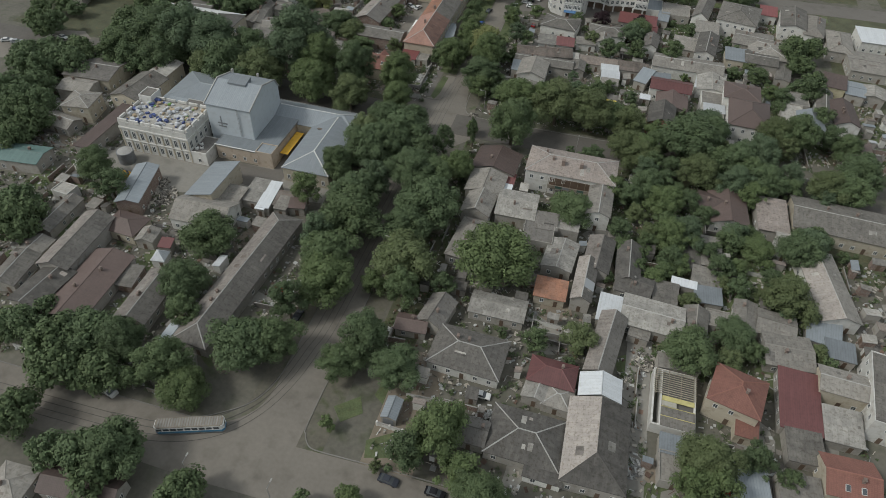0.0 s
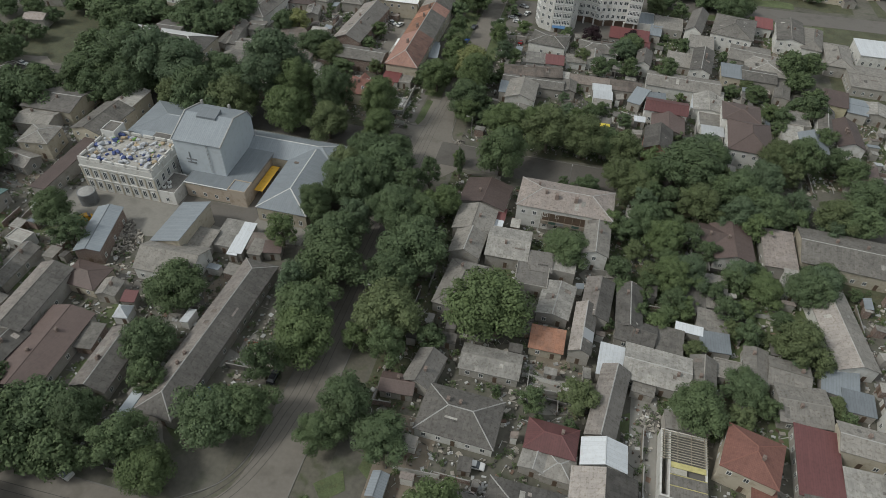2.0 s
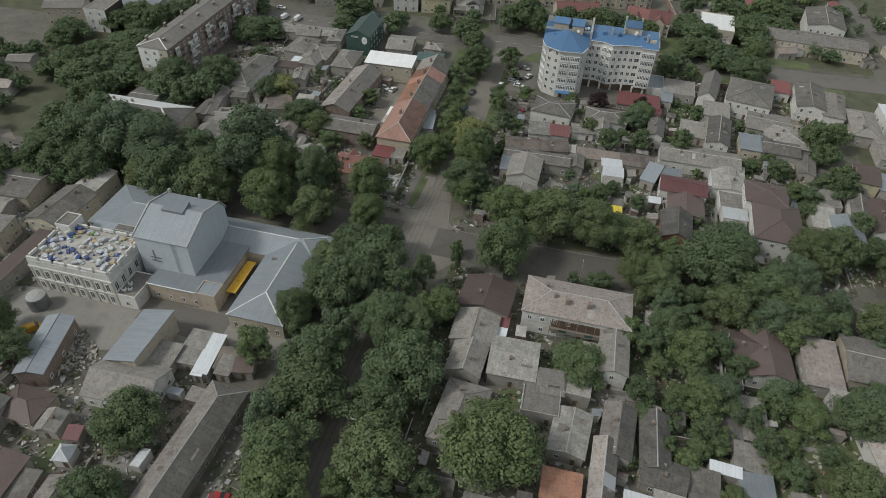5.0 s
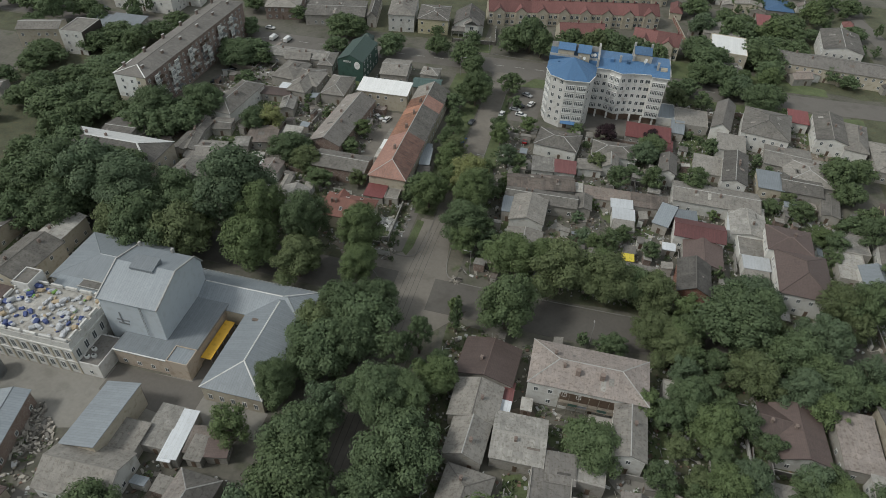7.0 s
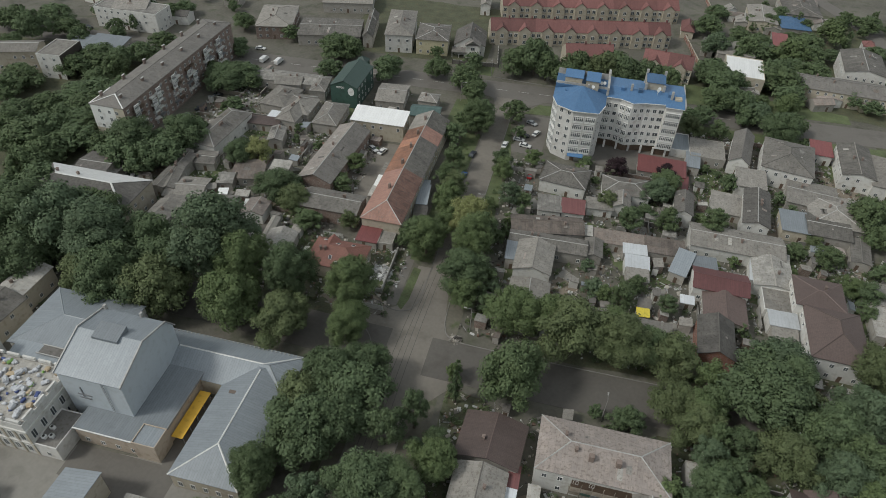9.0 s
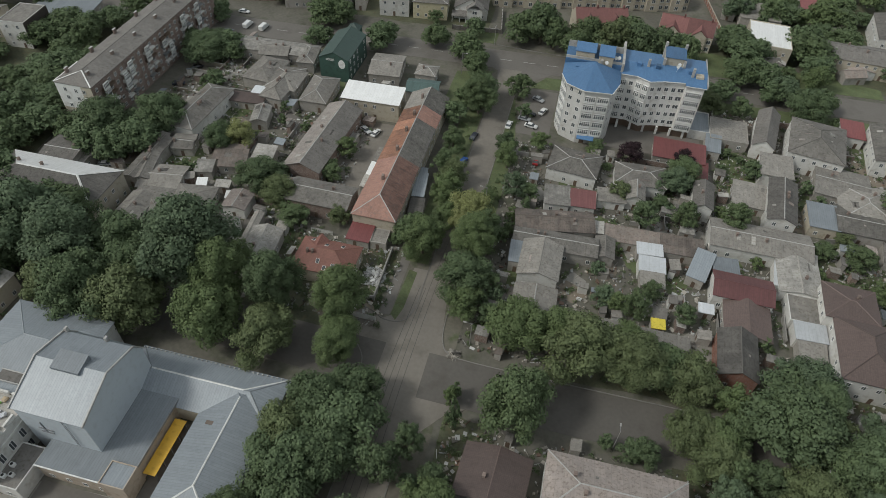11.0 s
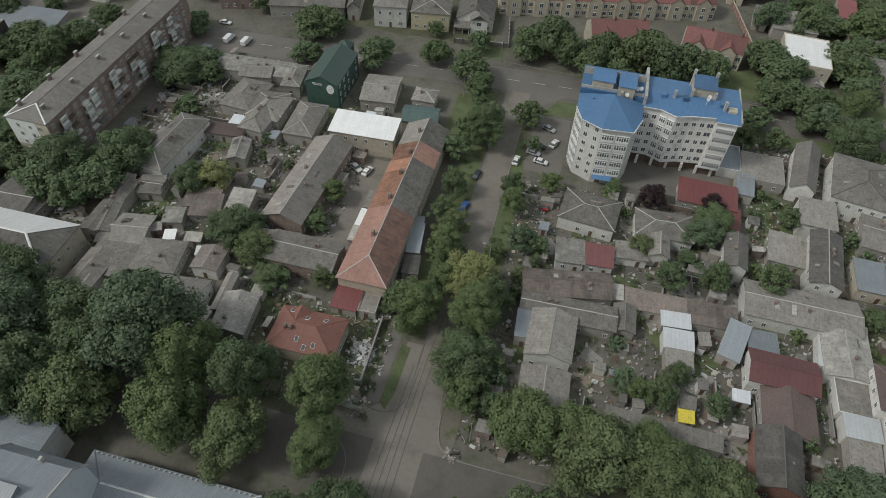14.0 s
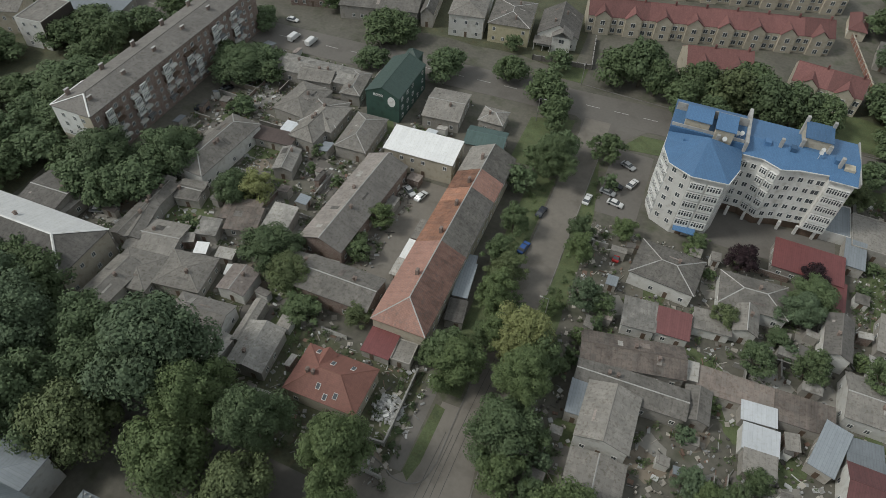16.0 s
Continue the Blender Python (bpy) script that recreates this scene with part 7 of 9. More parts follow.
shed(74.7, 393.0, 8.7, 6.0, 7.6, 3.0, 1.9, "gx", "slate", "cream")
shed(69.8, 435.6, 8.1, 5.7, 1.3, 3.0, 1.2, "gy", "slate", "plaster")
shed(83.1, 364.6, 9.8, 5.9, 10.9, 3.0, 1.3, "gy", "slatep", "white")
shed(146.5, 436.6, 7.1, 7.8, 9.4, 3.0, 1.8, "gy", "slatel", "plaster")
shed(139.0, 386.4, 6.3, 6.8, -3.6, 3.0, 1.6, "gy", "slate", "white")
shed(63.6, 437.5, 6.8, 5.9, -5.3, 3.0, 2.0, "gy", "slated", "plaster")
shed(52.2, 361.7, 5.8, 7.0, -3.8, 3.0, 1.0, "gy", "slatel", "plaster")
shed(79.4, 359.7, 9.2, 5.9, 19.9, 3.0, 1.7, "gx", "rust", "plaster")
shed(71.2, 398.7, 5.2, 6.3, -1.0, 3.0, 1.9, "gx", "rust", "plaster")
shed(49.3, 382.5, 6.2, 5.6, -1.5, 3.0, 1.9, "gx", "slatep", "plaster")
shed(138.7, 388.7, 5.6, 6.7, 19.0, 3.0, 1.7, "hx", "maroont", "plaster")
shed(97.4, 365.7, 6.1, 7.6, 17.2, 3.0, 1.9, "gy", "slatep", "cream")
shed(95.0, 449.7, 6.6, 6.3, -2.0, 3.0, 1.8, "gy", "slatep", "white")
shed(145.5, 363.7, 9.9, 7.9, 10.7, 3.0, 1.0, "hx", "slated", "white")
shed(115.4, 362.3, 5.8, 6.9, 7.9, 3.0, 1.7, "gy", "slated", "plaster")
shed(68.0, 372.3, 8.1, 5.8, 3.1, 3.0, 1.8, "gy", "slated", "cream")
shed(51.6, 454.9, 5.8, 6.8, 14.9, 3.0, 1.6, "gy", "slatel", "white")
shed(48.7, 359.6, 8.0, 6.5, 16.2, 3.0, 1.6, "gx", "slate", "white")
shed(54.3, 447.4, 9.5, 5.9, 1.7, 3.0, 1.1, "hx", "rust", "white")
shed(-220.7, 405.3, 14.7, 9.0, 1.2, 4.0, 1.3, "hx", "slate", "cream")
shed(-275.5, 382.1, 14.8, 8.5, 5.3, 4.0, 1.1, "gx", "slated", "plaster")
shed(-237.6, 354.1, 14.7, 8.6, -2.5, 4.0, 1.9, "gx", "slated", "cream")
shed(-273.3, 385.6, 10.4, 9.6, -3.5, 4.0, 1.6, "hx", "slate", "plaster")
shed(-262.7, 372.1, 8.0, 8.6, 5.7, 4.0, 1.8, "gx", "slated", "white")
shed(-225.7, 397.0, 14.3, 7.1, -4.8, 4.0, 1.7, "gx", "slated", "plaster")
shed(-222.1, 393.5, 8.6, 7.3, 6.2, 4.0, 2.0, "hx", "slate", "plaster")
shed(-240.3, 367.0, 9.3, 7.6, 3.1, 4.0, 1.1, "gx", "slate", "plaster")
shed(-248.6, 353.8, 8.8, 9.3, -2.8, 4.0, 1.3, "hx", "slated", "cream")
shed(-234.4, 382.7, 13.0, 8.8, -7.9, 4.0, 1.0, "hx", "slatel", "white")
shed(-233.7, 407.6, 9.2, 8.1, -0.7, 4.0, 2.0, "hx", "slated", "white")
shed(-195.2, 382.7, 8.2, 8.7, 7.5, 4.0, 1.3, "hx", "slatep", "plaster")
shed(-261.1, 365.6, 10.4, 7.9, -4.7, 4.0, 1.5, "hx", "slatep", "white")
shed(-208.3, 355.8, 8.8, 7.7, 6.4, 4.0, 1.6, "gx", "slated", "white")
shed(-234.0, 249.8, 10.3, 7.7, 12.8, 4.0, 1.2, "gx", "slate", "plaster")
shed(-225.9, 229.2, 9.1, 7.1, 10.9, 4.0, 1.2, "gx", "slatep", "plaster")
shed(-253.6, 246.9, 10.4, 7.8, 12.9, 4.0, 1.2, "gx", "slated", "plaster")

# ---- trees ----
tree(4.1, 182.0, 3.2, 6.1, "d")
tree(15.9, 188.1, 5.8, 11.1, "o")
tree(20.6, 183.3, 5.8, 11.0, "o")
tree(31.3, 182.0, 4.5, 8.6, "d")
tree(27.3, 190.9, 2.7, 5.2, "a")
tree(39.0, 179.7, 6.4, 12.2, "o")
tree(50.9, 188.7, 7.4, 12.5, "d")
tree(58.6, 196.7, 6.6, 12.5, "g")
tree(46.7, 198.0, 4.4, 8.3, "o")
tree(41.0, 206.2, 8.0, 12.5, "a")
tree(64.3, 210.7, 6.3, 12.0, "o")
tree(13.1, 165.1, 4.9, 9.2, "a")
tree(23.2, 168.7, 5.5, 10.5, "d")
tree(9.5, 203.7, 5.9, 11.2, "a")
tree(15.6, 201.2, 6.4, 12.2, "o")
tree(-1.6, 183.0, 2.0, 5.0, "d")
tree(28.1, 173.2, 4.6, 8.8, "d")
tree(49.9, 177.8, 6.0, 11.5, "g")
tree(17.7, 147.3, 3.9, 7.4, "d")
tree(21.7, 156.3, 3.6, 6.9, "o")
tree(25.9, 149.0, 3.5, 6.7, "o")
tree(18.6, 163.4, 4.5, 8.5, "d")
tree(32.2, 139.9, 4.1, 7.9, "d")
tree(35.5, 149.9, 5.5, 10.4, "g")
tree(41.9, 146.0, 3.6, 6.8, "d")
tree(45.3, 140.1, 4.2, 8.0, "d")
tree(49.4, 155.6, 4.2, 8.0, "g")
tree(49.6, 133.9, 3.9, 7.4, "d")
tree(61.2, 131.9, 6.2, 11.8, "o")
tree(59.1, 140.5, 3.5, 6.6, "d")
tree(69.1, 154.7, 5.9, 11.2, "g")
tree(58.7, 180.6, 6.4, 12.1, "a")
tree(68.0, 187.9, 5.2, 10.0, "g")
tree(23.3, 134.7, 2.9, 5.6, "a")
tree(41.7, 161.4, 4.0, 7.5, "d")
tree(77.5, 183.7, 6.3, 12.0, "o")
tree(-39.0, 352.0, 7.6, 17.0, "d")
tree(-33.5, 349.0, 5.5, 13.0, "a")
tree(-21.0, 352.0, 6.5, 14.0, "a")
tree(-11.0, 350.5, 7.8, 15.0, "o")
tree(-1.0, 350.0, 7.5, 15.0, "a")
tree(8.0, 351.0, 7.0, 14.0, "d")
tree(16.5, 353.0, 6.0, 12.0, "a")
tree(35.7, 364.0, 8.0, 13.0, "d")
tree(62.3, 374.0, 7.0, 13.0, "d")
tree(46.1, 342.0, 6.0, 11.0, "a")
tree(51.0, 336.5, 5.5, 10.0, "g")
tree(73.0, 400.0, 8.5, 12.0, "a")
tree(96.0, 431.0, 7.5, 12.0, "a")
tree(58.0, 327.0, 7.6, 12.0, "d")
tree(54.0, 400.0, 6.8, 11.0, "a")
tree(39.0, 399.0, 6.2, 11.0, "a")
tree(25.5, 320.0, 5.2, 9.0, "o")
tree(64.0, 348.0, 5.4, 10.0, "l")
tree(-106.2, 202.4, 11.2, 29.0, "g")
tree(-115.0, 187.0, 9.2, 17.5, "o")
tree(-96.3, 198.7, 7.2, 22.0, "l")
tree(-95.4, 188.8, 8.1, 16.5, "a")
tree(-83.5, 199.1, 6.8, 21.0, "a")
tree(-81.0, 187.2, 7.6, 13.4, "o")
tree(-67.2, 200.2, 7.3, 19.0, "a")
tree(-64.5, 190.0, 5.9, 13.0, "l")
tree(-56.0, 179.0, 6.4, 11.5, "d")
tree(-57.4, 170.5, 9.9, 14.0, "d")
tree(-62.0, 173.6, 7.5, 14.5, "d")
tree(-63.0, 158.4, 9.1, 15.0, "d")
tree(-57.5, 162.6, 7.2, 14.0, "d")
tree(-46.0, 148.9, 7.5, 16.5, "a")
tree(-40.4, 229.0, 6.3, 17.0, "l")
tree(-40.8, 218.1, 7.6, 11.5, "d")
tree(-38.8, 210.3, 5.1, 9.5, "a")
tree(-54.0, 227.9, 6.0, 12.5, "a")
tree(-24.5, 206.2, 8.2, 12.5, "l")
tree(-9.5, 201.4, 9.4, 17.0, "o")
tree(2.0, 200.6, 7.5, 16.5, "o")
tree(-15.5, 206.9, 6.2, 12.5, "a")
tree(-21.5, 183.3, 8.7, 18.0, "a")
tree(36.0, 194.2, 11.4, 16.0, "a")
tree(-52.5, 257.7, 5.0, 9.5, "a")
tree(-53.5, 247.7, 4.5, 9.0, "l")
tree(-38.2, 270.6, 4.2, 10.0, "l")
tree(-52.7, 297.0, 6.4, 15.0, "a")
tree(-121.5, 257.2, 5.0, 10.0, "y")
tree(-127.0, 254.5, 5.4, 9.5, "d")
tree(-163.0, 249.0, 9.6, 14.0, "d")
tree(-149.0, 257.7, 9.0, 13.5, "d")
tree(-156.5, 304.5, 10.0, 10.0, "d")
tree(-107.0, 241.1, 7.4, 9.8, "a")
tree(-99.0, 235.9, 5.9, 9.5, "a")
tree(-92.0, 229.7, 4.7, 6.5, "a")
tree(12.5, 272.8, 5.5, 9.5, "a")
tree(-1.0, 284.7, 4.8, 8.0, "r")
tree(-90.9, 109.1, 7.7, 11.0, "a")
tree(-88.6, 91.8, 6.9, 11.0, "d")
tree(-100.6, 69.0, 8.4, 11.7, "d")
tree(-91.5, 70.5, 5.9, 13.0, "d")
tree(-79.4, 67.6, 6.6, 12.5, "a")
tree(-72.0, 64.2, 5.6, 9.0, "l")
tree(-64.2, 77.2, 7.7, 13.0, "d")
tree(-58.0, 81.0, 6.4, 12.0, "a")
tree(-76.5, 46.2, 6.6, 12.5, "d")
tree(-41.3, 80.8, 5.5, 9.5, "a")
tree(-38.0, 88.0, 6.5, 13.0, "d")
tree(-29.0, 83.0, 6.4, 9.0, "d")
tree(-54.5, 102.7, 8.3, 12.3, "l")
tree(-57.0, 110.6, 7.6, 13.0, "a")
tree(-56.3, 126.0, 10.0, 15.0, "a")
tree(-58.5, 135.2, 8.2, 14.0, "d")
tree(-37.4, 114.3, 8.5, 13.6, "o")
tree(-36.8, 136.9, 9.6, 14.8, "a")
tree(-40.5, 127.1, 7.5, 13.0, "d")
tree(-14.0, 122.1, 10.5, 16.5, "l")
tree(-34.0, 159.6, 5.4, 11.0, "l")
tree(-14.8, 69.0, 7.0, 13.5, "a")
tree(-8.0, 62.3, 5.1, 9.0, "l")
tree(3.0, 151.0, 6.8, 9.5, "a")
tree(10.9, 104.2, 5.2, 8.0, "o")
tree(36.4, 107.0, 6.4, 11.0, "a")
tree(48.0, 117.2, 5.7, 7.0, "a")
tree(29.0, 162.9, 6.3, 10.0, "l")
tree(31.5, 147.2, 6.0, 10.5, "l")
tree(55.5, 152.0, 6.4, 6.0, "a")
tree(66.0, 152.0, 6.4, 11.0, "d")
tree(-151.4, 199.9, 11.3, 23.0, "g")
tree(-165.4, 197.8, 10.8, 18.0, "d")
tree(-140.4, 198.7, 10.0, 22.0, "g")
tree(-127.0, 185.6, 9.3, 19.5, "a")
tree(-41.4, 169.5, 3.8, 13.5, "d")
tree(-33.9, 178.6, 2.3, 12.0, "d")
tree(-120.0, 196.4, 8.5, 15.0, "d")
tree(-137.0, 188.3, 7.9, 13.0, "a")
tree(-157.0, 189.0, 8.7, 14.0, "d")
tree(-171.0, 206.8, 10.9, 16.0, "d")
tree(-148.0, 209.6, 9.5, 15.0, "a")
tree(-128.0, 204.5, 8.8, 15.0, "d")
tree(-176.0, 191.6, 9.8, 13.0, "a")
tree(-35.2, 165.2, 3.5, 7.3, "a")
tree(-39.4, 162.9, 2.7, 6.0, "a")
tree(-35.8, 184.2, 1.9, 7.0, "a")
tree(-35.2, 186.6, 2.1, 5.0, "a")
tree(-45.7, 164.5, 4.8, 12.2, "a")
tree(-39.5, 151.9, 5.6, 13.4, "a")
tree(6.4, 181.8, 3.6, 7.4, "a")
tree(22.7, 176.3, 4.0, 11.0, "a")
tree(-56.6, 144.4, 4.9, 13.4, "a")
tree(21.0, 186.9, 5.7, 11.0, "a")
tree(-66.2, 165.4, 6.8, 14.0, "a")
tree(-32.3, 210.1, 3.0, 6.0, "a")
tree(24.6, 181.3, 4.2, 9.8, "a")
tree(1.5, 207.3, 5.5, 12.2, "a")
tree(18.4, 142.1, 3.2, 5.0, "a")
tree(24.4, 188.9, 4.2, 12.2, "a")
tree(14.0, 135.7, 2.0, 4.0, "a")
tree(-35.0, 214.1, 2.7, 6.0, "a")
tree(29.6, 156.8, 3.8, 6.0, "a")
tree(32.6, 170.5, 3.7, 7.0, "a")
tree(-31.6, 216.2, 2.4, 5.0, "a")
tree(26.0, 145.6, 3.6, 6.0, "a")
tree(-69.2, 146.6, 5.7, 14.0, "a")
tree(24.4, 197.8, 4.0, 11.0, "a")
tree(24.1, 139.9, 2.6, 5.0, "a")
tree(35.5, 165.7, 4.6, 8.5, "a")
tree(-33.5, 219.9, 3.1, 6.0, "a")
tree(15.8, 129.1, 2.2, 4.0, "a")
tree(-1.5, 222.0, 3.0, 6.0, "l")
tree(-4.9, 223.1, 3.6, 6.0, "a")
tree(3.1, 221.2, 4.0, 8.5, "a")
tree(30.9, 136.3, 2.9, 5.0, "a")
tree(28.2, 132.9, 3.2, 5.0, "a")
tree(34.8, 138.7, 3.9, 6.0, "l")
tree(-25.4, 111.7, 3.8, 7.7, "a")
tree(-74.1, 134.8, 4.9, 11.3, "a")
tree(44.9, 186.8, 5.0, 12.2, "a")
tree(15.6, 222.0, 3.1, 6.6, "a")
tree(7.1, 228.3, 3.1, 6.0, "a")
tree(48.0, 151.9, 4.5, 7.3, "a")
tree(50.7, 165.5, 2.7, 5.0, "a")
tree(16.4, 224.7, 2.0, 3.0, "l")
tree(-7.1, 232.8, 2.7, 5.0, "a")
tree(-62.6, 116.8, 5.3, 13.9, "a")
tree(-34.8, 105.2, 4.9, 12.8, "a")
tree(43.2, 201.4, 5.4, 14.0, "a")
tree(-43.2, 107.1, 3.8, 7.7, "a")
tree(54.7, 173.9, 4.9, 9.8, "a")
tree(37.2, 126.2, 3.4, 5.0, "a")
tree(54.3, 158.1, 3.3, 5.0, "a")
tree(50.1, 143.4, 3.7, 5.0, "a")
tree(-7.6, 102.8, 1.5, 3.0, "a")
tree(54.5, 184.5, 5.0, 12.2, "a")
tree(46.1, 135.3, 3.0, 5.0, "a")
tree(34.3, 218.8, 2.4, 5.0, "a")
tree(-18.5, 239.1, 2.2, 5.0, "a")
tree(-35.0, 237.9, 3.0, 6.0, "a")
tree(-61.7, 228.7, 2.3, 5.0, "a")
tree(-38.7, 236.9, 5.0, 12.2, "a")
tree(-45.2, 235.4, 4.3, 12.2, "y")
tree(-60.6, 230.8, 3.0, 6.0, "a")
tree(-57.8, 231.0, 5.0, 11.0, "a")
tree(1.0, 100.6, 3.7, 7.6, "a")
tree(-32.8, 242.0, 2.3, 5.0, "a")
tree(-43.2, 240.0, 6.8, 14.0, "y")
tree(-4.3, 242.7, 3.0, 4.0, "a")
tree(-51.6, 238.7, 3.4, 7.0, "a")
tree(-49.5, 239.6, 4.1, 9.8, "a")
tree(3.0, 97.1, 1.7, 4.0, "a")
tree(37.7, 112.9, 3.3, 7.0, "a")
tree(10.0, 97.7, 1.7, 4.0, "a")
tree(56.7, 133.2, 3.3, 5.0, "a")
tree(-32.2, 247.3, 2.7, 5.0, "l")
tree(67.3, 181.8, 4.4, 8.5, "a")
tree(70.8, 158.6, 5.5, 8.5, "a")
tree(-29.9, 252.3, 2.1, 4.0, "a")
tree(-79.4, 232.8, 3.4, 6.5, "a")
tree(-48.5, 249.6, 2.8, 6.0, "a")
tree(-59.9, 92.8, 4.9, 13.4, "a")
tree(61.0, 128.0, 3.0, 5.0, "a")
tree(57.8, 216.6, 3.7, 6.0, "a")
tree(-40.6, 252.4, 3.0, 5.0, "l")
tree(45.4, 107.6, 4.1, 7.3, "a")
tree(67.8, 203.1, 4.4, 9.8, "a")
tree(52.8, 113.2, 3.4, 6.0, "a")
tree(-29.2, 256.6, 3.4, 7.0, "a")
tree(-52.6, 250.8, 4.3, 11.0, "a")
tree(66.3, 128.8, 3.6, 6.0, "a")
tree(77.4, 179.5, 4.4, 8.5, "a")
tree(4.4, 254.7, 4.3, 10.2, "a")
tree(-33.7, 256.9, 4.3, 9.8, "a")
tree(79.9, 156.9, 2.4, 4.0, "a")
tree(71.5, 211.1, 7.5, 14.0, "a")
tree(35.2, 247.2, 2.2, 4.0, "a")
tree(3.6, 259.9, 2.2, 4.0, "a")
tree(68.1, 118.3, 2.9, 5.0, "a")
tree(84.0, 185.0, 7.3, 11.0, "a")
tree(15.3, 257.9, 4.3, 10.4, "a")
tree(-3.4, 264.7, 3.6, 7.4, "a")
tree(11.8, 262.2, 2.4, 4.0, "a")
tree(70.2, 114.9, 2.6, 5.0, "a")
tree(-56.2, 262.3, 4.2, 9.8, "a")
tree(9.2, 265.4, 3.3, 4.0, "a")
tree(51.0, 247.7, 2.7, 4.0, "l")
tree(-88.2, 249.7, 3.3, 6.0, "a")
tree(89.1, 195.7, 8.1, 12.2, "a")
tree(29.7, 259.8, 4.8, 11.2, "a")
tree(69.0, 234.4, 3.0, 5.0, "a")
tree(-83.0, 83.0, 4.5, 10.6, "a")
tree(7.4, 270.5, 1.6, 3.0, "a")
tree(83.9, 215.5, 5.1, 9.8, "a")
tree(-90.3, 252.8, 3.2, 5.0, "a")
tree(26.7, 265.7, 2.8, 4.0, "l")
tree(39.7, 78.0, 6.0, 13.4, "a")
tree(88.0, 210.8, 5.5, 9.8, "a")
tree(-38.9, 66.1, 2.0, 5.0, "a")
tree(-19.9, 62.8, 5.2, 11.8, "a")
tree(31.2, 265.4, 3.6, 4.0, "l")
tree(50.6, 82.6, 4.1, 10.0, "a")
tree(66.6, 243.2, 4.3, 7.3, "a")
tree(81.7, 227.4, 5.3, 9.8, "a")
tree(70.2, 241.7, 4.7, 7.3, "a")
tree(-127.8, 118.1, 5.3, 12.1, "a")
tree(-7.2, 278.3, 2.0, 3.0, "a")
tree(37.2, 72.5, 4.5, 10.7, "a")
tree(53.8, 257.0, 3.6, 5.0, "a")
tree(-56.4, 273.7, 4.0, 9.8, "a")
tree(-40.1, 277.4, 4.0, 8.5, "a")
tree(42.1, 73.7, 5.0, 11.6, "a")
tree(-25.5, 60.1, 1.7, 4.5, "a")
tree(-87.5, 261.9, 4.1, 7.3, "a")
tree(-3.2, 56.6, 6.0, 13.3, "a")
tree(57.4, 80.5, 3.0, 6.5, "a")
tree(62.6, 255.0, 4.8, 7.3, "a")
tree(-29.8, 283.2, 3.4, 7.0, "a")
tree(-138.1, 125.0, 5.5, 12.6, "a")
tree(15.6, 278.6, 5.5, 9.2, "a")
tree(-12.7, 284.5, 2.7, 4.0, "a")
tree(60.2, 262.4, 3.7, 5.0, "a")
tree(-11.4, 288.0, 2.9, 4.0, "a")
tree(-28.3, 51.6, 3.1, 6.6, "a")
tree(15.0, 284.8, 3.7, 8.5, "r")
tree(81.7, 246.8, 5.2, 11.8, "a")
far_tree(-129, 241, 2.7, 4.0)
far_tree(78, 253, 4.1, 6.0)
far_tree(-37, 49, 2.4, 5.6)
far_tree(-98, 70, 6.8, 12.3)
far_tree(-154, 199, 7.3, 12.5)
far_tree(-151, 209, 5.6, 11.3)
far_tree(-132, 242, 2.4, 4.0)
far_tree(-156, 194, 4.8, 10.4)
far_tree(-151, 215, 5.2, 9.7)
far_tree(28, 288, 2.1, 3.0)
far_tree(83, 255, 4.7, 9.1)
far_tree(-60, 290, 5.0, 8.0)
far_tree(-91, 62, 5.8, 10.7)
far_tree(-160, 187, 6.4, 11.4)
far_tree(-105, 270, 2.3, 4.0)
far_tree(37, 287, 3.3, 6.9)
far_tree(19, 293, 2.2, 4.0)
far_tree(56, 279, 2.5, 4.0)
far_tree(-157, 207, 5.5, 11.3)
far_tree(-116, 75, 3.5, 7.3)
far_tree(-104, 65, 7.7, 13.6)
far_tree(-37, 299, 3.1, 6.0)
far_tree(-100, 60, 6.7, 12.1)
far_tree(-157, 217, 5.1, 11.0)
far_tree(-142, 97, 7.5, 13.3)
far_tree(53, 284, 2.9, 5.0)
far_tree(-59, 42, 5.6, 10.5)
far_tree(-149, 105, 5.8, 10.7)
far_tree(-114, 272, 2.1, 4.0)
far_tree(34, 294, 1.8, 3.0)
far_tree(-166, 193, 6.7, 12.5)
far_tree(-76, 47, 5.2, 10.7)
far_tree(80, 269, 6.0, 8.0)
far_tree(-168, 185, 6.3, 12.4)
far_tree(30, 297, 2.6, 3.0)
far_tree(-117, 68, 5.6, 10.5)
far_tree(-57, 300, 4.8, 8.0)
far_tree(-163, 212, 6.1, 11.7)
far_tree(-166, 206, 5.6, 10.1)
far_tree(-83, 44, 5.6, 10.3)
far_tree(77, 277, 6.1, 12.3)
far_tree(-53, 305, 6.0, 10.0)
far_tree(-116, 279, 2.4, 4.0)
far_tree(-150, 247, 7.8, 11.0)
far_tree(-77, 40, 4.9, 10.3)
far_tree(-154, 242, 7.4, 11.0)
far_tree(-173, 139, 5.8, 11.5)
far_tree(-176, 187, 5.2, 9.3)
far_tree(-172, 131, 5.9, 11.2)
far_tree(-90, 43, 4.4, 8.7)
far_tree(-41, 311, 5.4, 9.0)
far_tree(-176, 199, 7.8, 12.5)
far_tree(-102, 48, 5.6, 10.4)
far_tree(-178, 150, 5.6, 11.6)
far_tree(84, 280, 5.7, 11.2)
far_tree(-179, 193, 6.3, 12.2)
far_tree(-176, 210, 6.0, 10.6)
far_tree(-184, 175, 6.7, 12.5)
far_tree(-181, 143, 5.6, 11.1)
far_tree(-163, 242, 7.9, 11.0)
